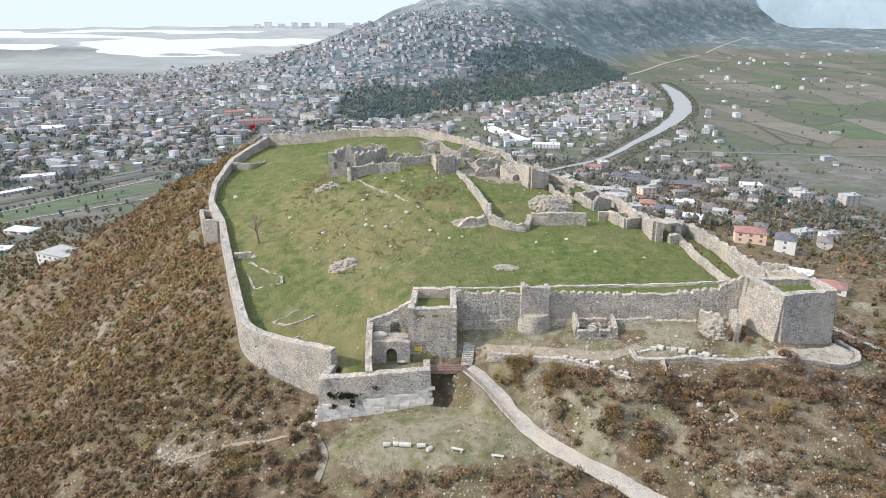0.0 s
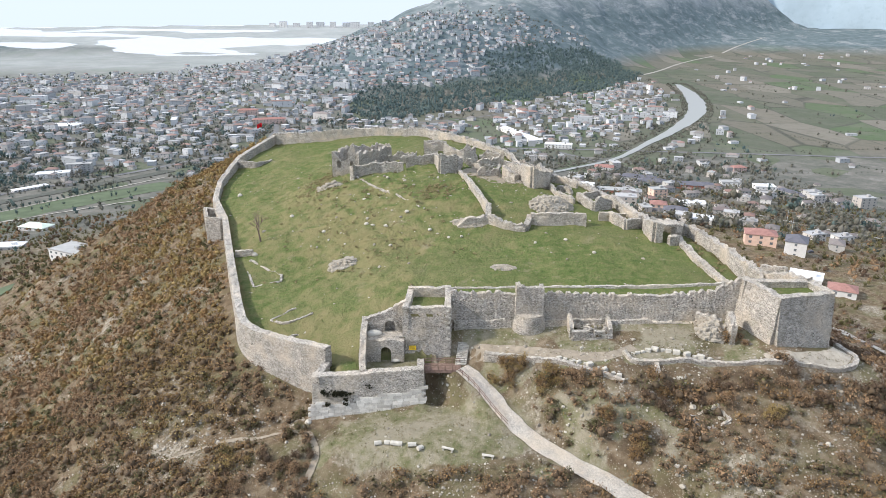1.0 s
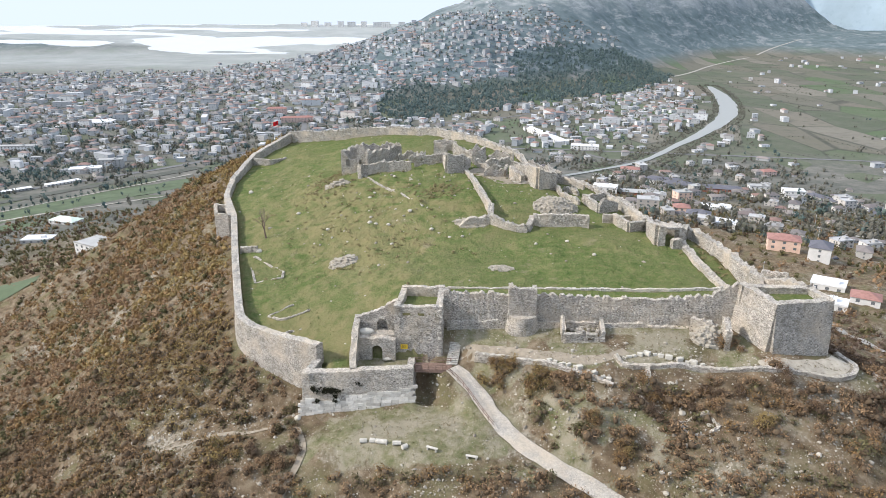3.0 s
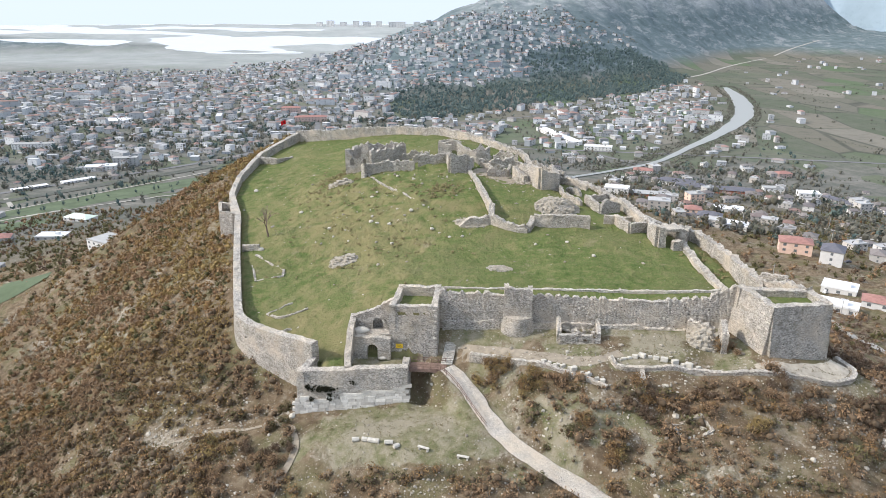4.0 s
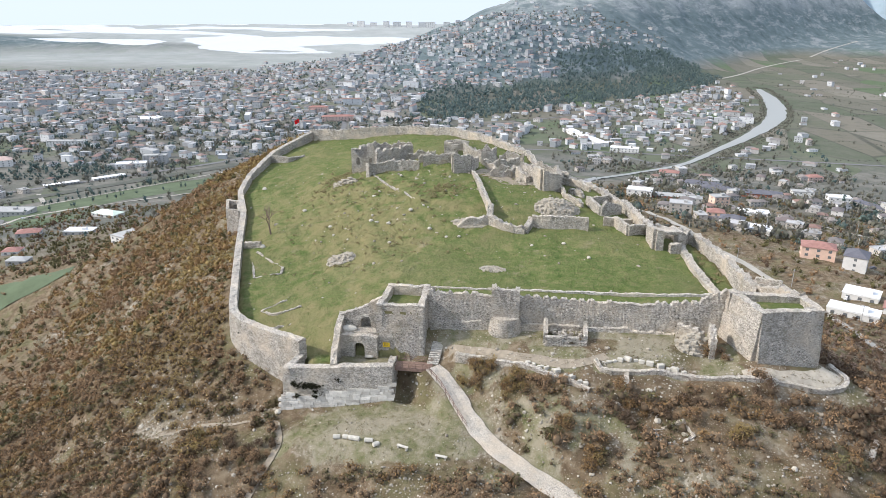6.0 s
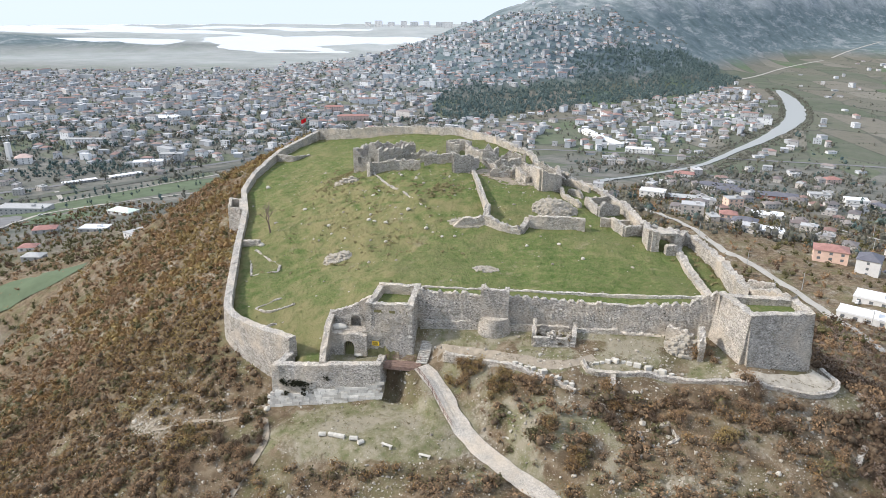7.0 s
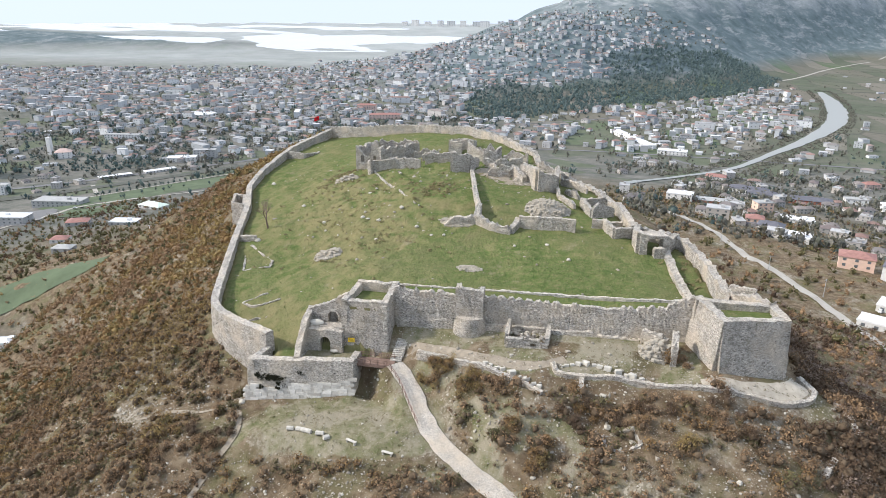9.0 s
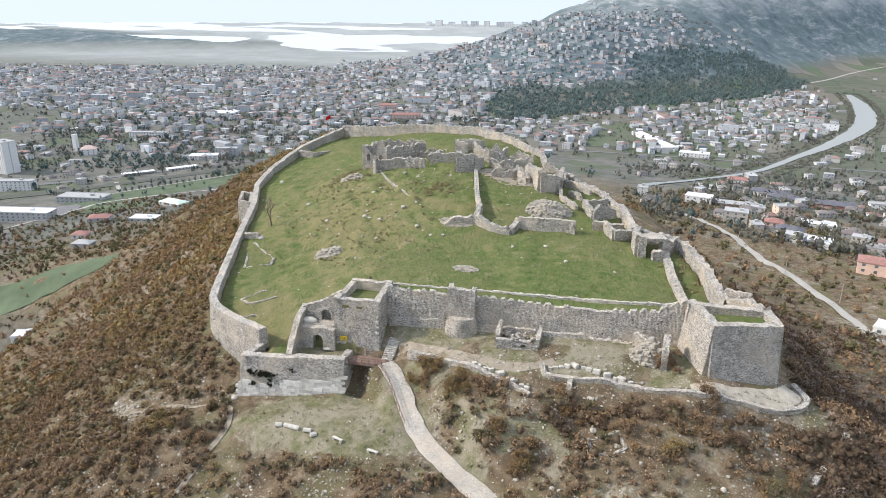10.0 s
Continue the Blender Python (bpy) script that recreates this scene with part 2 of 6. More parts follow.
def plain_material(name, colour, rough=0.9, spread=0.25, scale=0.6, spec=0.2):
    n = Nodes(name, rough, spec)
    dark = tuple(v * (1 - spread) for v in colour)
    light = tuple(min(1, v * (1 + spread)) for v in colour)
    c = n.ramp(n.noise(scale, 5, 0.65), (0.3, dark), (0.7, light))
    c = n.mix(n.ramp(n.noise(scale * 7, 3), (0.55, 0.0), (0.8, 0.35)), c, tuple(v * 0.6 for v in colour))
    n.colour(c)
    n.bump(n.noise(scale * 6, 4), 0.4, 0.05)
    return n.m


def tinted(name, *colours, rough=0.9, island=True):
    """One colour out of several for each object or loose piece."""
    n = Nodes(name, rough, 0.1)
    pick = n.island() if island else n.object_random()
    k = len(colours)
    c = n.ramp(pick, *[(i / max(1, k - 1), col) for i, col in enumerate(colours)])
    c = n.mix(n.ramp(n.noise(0.8, 4), (0.4, 0.0), (0.75, 0.35)), c, tuple(v * 0.55 for v in colours[0]))
    n.colour(c)
    return n.m


def trampled_colour(n):
    """Worn grass and bare earth with small stones."""
    c = n.ramp(n.noise(0.5, 6, 0.75), (0.32, (0.115, 0.125, 0.055)), (0.5, (0.19, 0.178, 0.105)), (0.66, (0.30, 0.265, 0.195)))
    c = n.mix(n.ramp(n.noise(0.14, 5, 0.7), (0.46, 0.0), (0.6, 0.75)), c, (0.31, 0.275, 0.21))
    c = n.mix(n.ramp(n.voronoi(3.0, "F1", "Distance"), (0.12, 0.7), (0.2, 0.0)), c, (0.40, 0.36, 0.29))
    return c


def trampled_material():
    n = Nodes("trampled_turf", 0.96, 0.05)
    big, mid, fine = ground_patches(n)
    n.colour(trampled_colour(n))
    n.bump(n.math("ADD", n.math("MULTIPLY", fine, 0.5), mid), 0.9, 0.3)
    return n.m


TRAMPLED = trampled_material()
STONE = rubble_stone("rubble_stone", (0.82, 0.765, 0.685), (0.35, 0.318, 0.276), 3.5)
STONE_PALE = rubble_stone("pale_cut_stone", (0.82, 0.775, 0.70), (0.46, 0.425, 0.37), 2.2, 0.06, 0.45)
ASHLAR = cut_stone("white_ashlar", (0.70, 0.665, 0.60), (0.45, 0.42, 0.37))
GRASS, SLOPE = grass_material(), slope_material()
GRAVEL = rubble_stone("path_cobbles", (0.84, 0.775, 0.685), (0.66, 0.60, 0.52), 4.0, 0.10, 0.3, False, 0)
ROCK = tinted("limestone", (0.24, 0.21, 0.17), (0.37, 0.335, 0.275), (0.54, 0.50, 0.425))
# render of the further houses, a blue haze tint mixed into each tone
HAZED_WALL = tinted("house_render", (0.44, 0.46, 0.48), (0.54, 0.555, 0.57), (0.66, 0.67, 0.68), (0.36, 0.38, 0.40), (0.54, 0.51, 0.485), (0.33, 0.35, 0.37), (0.47, 0.485, 0.50), (0.73, 0.74, 0.75))


def water_material(name, colour, rough):
    n = Nodes(name, rough, 0.5)
    n.colour(colour)
    n.b.inputs["IOR"].default_value = 1.33
    n.b.inputs["Specular IOR Level"].default_value = 0.9
    n.bump(n.noise(0.05, 3), 0.03, 1.0)
    return n.m


CANAL_WATER = plain_material("murky_canal", (0.085, 0.088, 0.070), 0.7, 0.2, 0.1)
# lagoon and sea colour raised pale to stand in for white sky glare
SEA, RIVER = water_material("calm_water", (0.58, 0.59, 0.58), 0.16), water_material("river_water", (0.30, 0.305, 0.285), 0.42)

# ---- the lie of the land ----
PLAIN = -160.0
# the circuit of the castle: x, y, wall top, ground outside, reach of the slope
RING = np.array([
    (-20.3, 103.6, 1.0, -6.6, 300), (-2.3, 105.2, 1.2, -4.4, 400), (-1.6, 111.0, 4.0, -1.5, 400), (2.4, 111.5, 10.6, 1.5, 450),
    (2.4, 116.0, 11.5, 4.2, 500), (54.4, 116.0, 14.4, 6.0, 500), (57.6, 107.3, 14.6, 4.6, 450), (68.0, 110.2, 14.5, 3.6, 300),
    (67.4, 117.0, 14.2, 3.0, 300), (61.6, 125.2, 13.0, 4.0, 380), (60.6, 141.0, 12.5, 5.0, 400), (57.5, 153.0, 13.0, 6.0, 420),
    (47.5, 157.0, 14.0, 6.5, 430), (45.3, 170.7, 14.0, 7.0, 430), (38.8, 188.0, 14.0, 8.0, 420), (22.3, 209.1, 15.5, 9.0, 400),
    (19.9, 223.6, 16.3, 10.0, 360), (2.8, 253.1, 15.8, 10.0, 330), (-9.0, 268.3, 15.0, 9.0, 280), (-33.1, 279.1, 13.6, 8.0, 300),
    (-56.8, 281.0, 11.2, 5.0, 300), (-73.0, 286.0, 9.6, 8, 460), (-79.5, 255.0, 6.5, 4.5, 390), (-76.6, 224.3, 5.0, 0.0, 290),
    (-71.5, 203.9, 4.5, -1.5, 280), (-62.5, 184.8, 4.0, -2.0, 280), (-51.1, 153.3, 2.9, -2.5, 280), (-42.1, 129.4, 1.8, -4.0, 280),
    (-38.9, 121.8, 1.6, -4.8, 280), (-30.9, 115.0, 2.5, -5.4, 280), (-19.6, 108.0, 4.0, -6.0, 290)])


def smooth(a, b, v):
    s = np.clip((v - a) / (b - a), 0, 1)
    return s * s * (3 - 2 * s)


def table(rows, x0, dx, y0, dy, x, y):
    """Heights on a coarse square grid, joined by a smooth surface."""
    t = np.array(rows, float)
    ny, nx = t.shape
    u, v = np.clip((x - x0) / dx, 0, nx - 1.001), np.clip((y - y0) / dy, 0, ny - 1.001)
    i, j = u.astype(int), v.astype(int)
    fu, fv = u - i, v - j

    def w(f):
        return (-f + 2 * f**2 - f**3) / 2, (2 - 5 * f**2 + 3 * f**3) / 2, (f + 4 * f**2 - 3 * f**3) / 2, (f**3 - f**2) / 2
    out = 0
    for b, wv in enumerate(w(fv)):
        for a, wu in enumerate(w(fu)):
            out = out + wv * wu * t[np.clip(j + b - 1, 0, ny - 1), np.clip(i + a - 1, 0, nx - 1)]
    return out


def ring_info(x, y):
    """Whether a place is inside the circuit, its distance from it, and the slope's start and reach there."""
    best, zo, reach, inside, total = np.full(x.shape, 1e9), np.zeros(x.shape), np.zeros(x.shape), np.zeros(x.shape, bool), np.zeros(x.shape)
    for a, b in zip(RING, np.roll(RING, -1, 0)):
        ex, ey = b[0] - a[0], b[1] - a[1]
        s = np.clip(((x - a[0]) * ex + (y - a[1]) * ey) / (ex * ex + ey * ey), 0, 1)
        d = np.hypot(x - a[0] - s * ex, y - a[1] - s * ey)
        w = math.hypot(ex, ey) ** 0.5 / (d + 0.6) ** 4
        best, total = np.minimum(best, d), total + w
        zo, reach = zo + w * (a[3] + s * (b[3] - a[3])), reach + w * (a[4] + s * (b[4] - a[4]))
        cross = (a[1] > y) != (b[1] > y)
        inside ^= cross & (x < a[0] + (y - a[1]) / (ey if ey else 1e-9) * ex)
    return inside & (best > 0.9), best, zo / total, reach / total


def fbm(x, y, size, seed=0.0, octaves=4):
    """Smooth uneven relief from sums of turned waves, about -1 to 1."""
    out, amp, tot, k = 0.0, 1.0, 0.0, 2 * math.pi / size
    for o in range(octaves):
        for q in range(3):
            a = 1.7 * o + 2.1 * q + seed
            out = out + amp * np.sin(k * (x * math.cos(a) + y * math.sin(a)) + 1.9 * np.sin(0.63 * k * (y * math.cos(a + 0.7) - x * math.sin(a + 0.7)) + seed + q) + 5 * a)
            tot += amp * 0.6
        amp, k = amp * 0.5, k * 2.03
    return out / tot


INNER = [
    (-12.7, -8.9, -4.5, 4.3, 10.1, 10.9, 11.2),
    (-8.9, -3.3, 0.9, 7, 9.2, 9.5, 9.7),
    (-5.7, -0.4, 2.9, 9.1, 10.4, 11.3, 9),
    (-3.1, 1.9, 8.8, 14.8, 14.4, 11.7, 9),
    (0.4, 4.2, 12.2, 15.6, 14.9, 12.1, 9.6),
    (1.8, 5.6, 11.2, 16.2, 14.5, 12.5, 10.6),
    (2.5, 6.5, 11.1, 14.7, 13.3, 12.7, 12),
    (4.1, 7.5, 11.1, 12.7, 12.9, 13.2, 13.3),
    (5, 7.6, 10.8, 12.2, 13, 13.8, 14.6),
]
FRONT = [
    (0, 0, 0, 0, 0, 0, 0, 0, -0),
    (0, 0.8, 1.3, 1.8, 2.9, 3.1, 2, 0.8, -0),
    (0, 1.3, 2.5, 2.6, 4.8, 5.1, 2.9, 1.4, 0),
    (-0, 0.2, 3.1, 3.9, 4.3, 3.7, 2.3, 2.3, 0),
    (-0, -2.9, 0.2, 0.6, 1.8, 3.2, 1.8, 2.9, 0),
    (-0.2, -0.1, 0, 0, 0, 0, 0, 0, -0),
]


def inner_ground(x, y):
    z = table(INNER, -80, 25, 105, 22.5, x, y)
    hump = np.exp(-((x + 18) / 24) ** 2 - ((y - 172) / 30) ** 2)
    z = z + (0.20 + 0.45 * hump) * fbm(x, y, 6.5, 3, 4) + 0.35 * fbm(x, y, 24, 6, 2) * smooth(113, 125, y)
    yard = (x > -13.3) & (x < -1) & (y < 111.4)
    return np.where(yard, 0.2, np.where(y < 111, np.minimum(z, 0.6), z))


def outer_ground(x, y, d, zo, reach):
    z = zo - (zo - PLAIN) * (1 - np.exp(-d / reach) * (1 - smooth(450, 900, d)))
    return z + table(FRONT, -102.5, 27.5, 45, 15, x, y) * (x < 145) * (y < 150)


EAST_FOOT = ((-330, 1330), (-203, 1363), (325, 2010), (576, 2230), (1030, 3150), (1500, 3800), (1800, 4150), (2080, 4400), (2600, 4700))
WEST_FOOT = ((-420, 1330), (-735, 1600), (-895, 2300), (-870, 3000), (-560, 3800), (-300, 5000))


def across(line, x, y):
    """How far to the right of a line that runs away from us a place lies."""
    ly = np.array([q[1] for q in line], float)
    return x - np.interp(y, ly, [q[0] for q in line])


def far_hills(x, y):
    cap = np.interp(y, (1330, 1700, 2200, 2800, 3500, 4200, 4800), (15, 85, 160, 225, 330, 430, 470))
    rise = smooth(0, 560, -across(EAST_FOOT, x, y) * 0.72) * smooth(0, 1000, across(WEST_FOOT, x, y))
    return cap * rise * (y > 1330)


def height(x, y):
    x, y = np.asarray(x, float), np.asarray(y, float)
    inside, d, zo, reach = ring_info(x, y)
    out = outer_ground(x, y, d, zo, reach)
    rough = smooth(2, 25, d) * (1 - smooth(300, 700, d))
    spur = y - 268 - 0.45 * (x + 95)
    crest = (14.5 * smooth(10, 60, d) * (1 - smooth(240, 280, y)) + 42 * smooth(70, 146, d) * (1 - smooth(250, 330, y)) + 34 * smooth(5, 50, spur)) * smooth(-55, -97, x)
    out = out - crest * (out - PLAIN) / (np.abs(out - PLAIN) + 40)
    steep = 20 * smooth(8, 50, d) * (1 - smooth(130, 240, d)) * smooth(55, 85, x) * smooth(105, 150, y)
    out = out - steep
    apron = np.exp(-(((x + 3) / 15) ** 4) - ((y - 97.5) / 7.5) ** 4)
    out = out * (1 - apron) + apron * (-4.6 + 0.10 * (x + 3) - 0.09 * (y - 97.5) - 0.35 * np.maximum(0, 92 - y))
    rough = rough * (1 - apron)
    out = out - 2.6 * np.exp(-(((x - 0.6) / 2.6) ** 4) - ((y - 107.5) / 3.0) ** 2)
    out = out + rough * (1.1 * fbm(x, y, 38, 1) + 0.25 * fbm(x, y, 7, 4, 2)) + far_hills(x, y) * (1 + 0.10 * fbm(x, y, 500, 2))
    r = np.hypot(x, y)
    far = np.maximum(r, 3500.0)
    out = out + (61 - PLAIN) * (1 - far / (3500 + (far - 3500) * 3.2)) * (far > 3500)
    basin = np.exp(-(((x + 2550 - 0.4 * (y - 3600)) / 1850) ** 4) - ((y - 3700) / 560) ** 4)
    out = out - 3.2 * basin * (0.42 + 1.1 * fbm(x / 4, y, 420, 3)) * (r > 2500)
    return np.where(inside, inner_ground(x, y), out)


def ground_z(x, y):
    return float(height(np.array([x]), np.array([y]))[0])


# ---- mesh helpers ----
def mesh_object(name, verts, faces, mats, parent=None, face_mats=None, smooth_shade=False):
    me = bpy.data.meshes.new(name)
    verts = np.asarray(verts, np.float32).reshape(-1, 3)
    if isinstance(faces, np.ndarray):
        k = faces.shape[1]
        me.vertices.add(len(verts))
        me.vertices.foreach_set("co", verts.ravel())
        me.loops.add(faces.size)
        me.loops.foreach_set("vertex_index", faces.astype(np.int32).ravel())
        me.polygons.add(len(faces))
        me.polygons.foreach_set("loop_start", np.arange(0, faces.size, k, dtype=np.int32))
        me.update(calc_edges=True)
    else:
        me.from_pydata(verts.tolist(), [], faces)
    for m in mats if isinstance(mats, (list, tuple)) else [mats]:
        me.materials.append(m)
    if face_mats is not None:
        me.polygons.foreach_set("material_index", np.asarray(face_mats, np.int32))
    me.polygons.foreach_set("use_smooth", np.full(len(me.polygons), smooth_shade, bool))
    me.validate()
    me.update()
    ob = new(name, me)
    ob.parent = parent
    return ob


def part(name, bm, material, parent, label=""):
    """One bmesh as one mesh object under a thing or a part."""
    me = bpy.data.meshes.new(name)
    bm.to_mesh(me)
    bm.free()
    me.materials.append(material)
    ob = new(name, me)
    ob.parent = parent
    return tagged(ob, label)


def empty(name, label, category, group="", m=None, kind=""):
    ob = new(name)
    if m is not None:
        ob.matrix_world = m
    return tagged(ob, label, category, group, kind)


# ---- the ground, one sheet ----
PATH = np.array([(4.4, 108.4, 0.2), (7.0, 106.0, -0.6), (9.4, 102.6, -1.8), (11.8, 98.4, -2.9), (15.2, 93.6, -4.0), (21.5, 88.3, -5.0), (27.5, 84.2, -6.0), (36.0, 78.0, -7.6), (50.0, 70.0, -9.5)])


def along(line, step):
    """Points at even steps along a line of places."""
    line = np.asarray(line, float)
    seg = np.hypot(*(np.diff(line[:, :2], axis=0).T))
    s = np.r_[0, np.cumsum(seg)]
    k = max(2, int(s[-1] / step) + 1)
    u = np.linspace(0, s[-1], k)
    return np.stack([np.interp(u, s, line[:, c]) for c in range(line.shape[1])], 1), u


def rounded(line, times=2):
    line = np.asarray(line, float)
    for _ in range(times):
        q = np.empty((2 * len(line) - 2, line.shape[1]))
        q[0::2], q[1::2] = 0.75 * line[:-1] + 0.25 * line[1:], 0.25 * line[:-1] + 0.75 * line[1:]
        line = np.vstack([line[:1], q, line[-1:]])
    return line


def height_all(x, y):
    """The ground with the footpath worn into it."""
    z = height(x, y)
    sel = (x > -5) & (x < 70) & (y > 55) & (y < 118)
    if sel.any():
        px, py = x[sel], y[sel]
        best, pz = np.full(px.shape, 1e9), np.zeros(px.shape)
        for q in along(rounded(PATH), 0.5)[0]:
            d = np.hypot(px - q[0], py - q[1])
            near = d < best
            best, pz = np.where(near, d, best), np.where(near, q[2], pz)
        w = 1 - smooth(1.9, 5.0, best)
        inside = ring_info(px, py)[0]
        z[sel] = np.where(inside, z[sel], z[sel] * (1 - w) + (pz - 0.12) * w)
    return z


def spaced(lo, hi, fine_lo, fine_hi, fine, grow):
    mid = np.arange(fine_lo, fine_hi + 1e-6, fine)
    up, s = [], fine
    v = fine_hi
    while v < hi:
        s *= grow
        v += s
        up.append(min(v, hi))
    dn, s, v = [], fine, fine_lo
    while v > lo:
        s *= grow
        v -= s
        dn.append(max(v, lo))
    return np.r_[dn[::-1], mid, up]


gx, gy = spaced(-4700, 4300, -125, 90, 1.0, 1.045), spaced(-4000, 4900, 66, 292, 1.0, 1.035)
GX, GY = np.meshgrid(gx, gy)
keep = np.hypot(GX, GY) < 4960
GZ = height_all(GX.ravel(), GY.ravel())
ins = ring_info(GX.ravel(), GY.ravel())[0]
fx_, fy_ = GX.ravel(), GY.ravel()
bank = (fx_ > 4) & (fx_ < 56) & (fy_ > 103.5) & (fy_ < 116) & (fbm(fx_, fy_, 9, 3, 3) > -0.25)
apron = (((fx_ + 2) / 16) ** 2 + ((fy_ - 96) / 7.5) ** 2 < 1 + 0.5 * fbm(fx_, fy_, 8, 5, 3))
stony_bank = (((fx_ - 24) / 15) ** 2 + ((fy_ - 92) / 8) ** 2 < 1) & (fbm(fx_, fy_, 10, 7, 3) > -0.1)
turf = ins | bank | apron | stony_bank
ins &= ~((fx_ > -13.5) & (fx_ < -1) & (fy_ < 112))
idx = np.arange(GX.size).reshape(GX.shape)
quads = np.stack([idx[:-1, :-1], idx[:-1, 1:], idx[1:, 1:], idx[1:, :-1]], -1).reshape(-1, 4)
quads = quads[keep.ravel()[quads].all(1)]
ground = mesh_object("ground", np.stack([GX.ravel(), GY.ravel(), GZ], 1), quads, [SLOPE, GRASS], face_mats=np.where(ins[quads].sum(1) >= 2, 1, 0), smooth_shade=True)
worn_turf = turf.reshape(GX.shape).astype(np.float32)
for _ in range(2):
    worn_turf[1:-1, 1:-1] = (worn_turf[1:-1, 1:-1] * 2 + worn_turf[:-2, 1:-1] + worn_turf[2:, 1:-1] + worn_turf[1:-1, :-2] + worn_turf[1:-1, 2:]) / 6
ground.data.attributes.new("turf", "FLOAT", "POINT").data.foreach_set("value", worn_turf.ravel())
tagged(ground, "grassy hilltop, dry brown hillside and wide plain of fields", "ground", kind="structure")

# mountains on the far side of the plain, haze blue put into their colour
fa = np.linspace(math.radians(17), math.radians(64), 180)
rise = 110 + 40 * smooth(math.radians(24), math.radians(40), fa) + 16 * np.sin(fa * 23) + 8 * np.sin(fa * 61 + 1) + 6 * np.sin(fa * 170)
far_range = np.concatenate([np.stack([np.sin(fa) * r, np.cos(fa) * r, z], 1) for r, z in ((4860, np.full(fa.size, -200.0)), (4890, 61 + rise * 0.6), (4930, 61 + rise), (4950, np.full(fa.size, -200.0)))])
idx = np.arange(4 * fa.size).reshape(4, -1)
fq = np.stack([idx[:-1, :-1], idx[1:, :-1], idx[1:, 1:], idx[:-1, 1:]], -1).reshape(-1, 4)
tagged(mesh_object("backdrop", far_range, fq, plain_material("hazed_mountain", (0.33, 0.41, 0.46), 1.0, 0.12, 0.004), smooth_shade=True), "mountains beyond the plain, coloured pale blue for haze", "mountains", kind="structure")

# water of the lagoon and the sea
wx, wy = np.meshgrid(np.linspace(-4600, 600, 50), np.linspace(2700, 4900, 40))
wr = np.hypot(wx, wy)
wz = PLAIN - 0.9 + np.where(wr > 3500, (61 - PLAIN) * (1 - np.maximum(wr, 3500) / (3500 + (np.maximum(wr, 3500) - 3500) * 3.2)), 0)
idx = np.arange(wx.size).reshape(wx.shape)
wq = np.stack([idx[:-1, :-1], idx[:-1, 1:], idx[1:, 1:], idx[1:, :-1]], -1).reshape(-1, 4)
wq = wq[(wr.ravel() < 4960)[wq].all(1)]
tagged(mesh_object("water", np.stack([wx.ravel(), wy.ravel(), wz.ravel()], 1), wq, SEA, smooth_shade=True), "calm lagoon and sea reflecting the sky, with white glare in the colour", "water", kind="structure")


def ribbon(name, line, widths, lift, mat, label, category, step=2.0, follow=True):
    """A strip of ground laid along a line: river, road or path."""
    line = rounded(line)
    pts, u = along(line, step)
    w = np.interp(u / u[-1], np.linspace(0, 1, len(widths)), widths)
    d = np.gradient(pts[:, :2], axis=0)
    d /= np.hypot(d[:, 0], d[:, 1])[:, None]
    nrm = np.stack([-d[:, 1], d[:, 0]], 1)
    cols = 5
    P = []
    for k in range(cols):
        f = (k / (cols - 1) - 0.5) * (1 + 0.12 * fbm(pts[:, 0], pts[:, 1] + 30 * k, 9 * step, 2, 2) * (k in (0, cols - 1)))
        q = pts[:, :2] + nrm * (w * f)[:, None]
        z = height_all(q[:, 0], q[:, 1]) + lift if follow else np.interp(u, u, pts[:, 2]) + lift
        P.append(np.c_[q, z])
    P = np.stack(P, 1)
    idx = np.arange(P.shape[0] * cols).reshape(-1, cols)
    f = np.stack([idx[:-1, :-1], idx[:-1, 1:], idx[1:, 1:], idx[1:, :-1]], -1).reshape(-1, 4)[:, ::-1]
    return tagged(mesh_object(name, P.reshape(-1, 3), f, mat, smooth_shade=True), label, category, kind="structure")


ribbon("path", PATH, (3.4, 3.2, 3.6, 3.8, 4.2, 4.4), 0.10, GRAVEL, "pale gravel footpath climbing to the castle gate", "path", 0.8, follow=False)
RIVER_LINE = [(640, 2060, 0), (625, 1960, 0), (606, 1830, 0), (540, 1560, 0), (462, 1390, 0), (370, 1230, 0), (313, 1145, 0), (243, 1024, 0), (190, 955, 0), (152, 895, 0), (112, 808, 0), (80, 730, 0)]
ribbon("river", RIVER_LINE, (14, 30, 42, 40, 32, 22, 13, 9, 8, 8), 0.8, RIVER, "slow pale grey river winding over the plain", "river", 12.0)


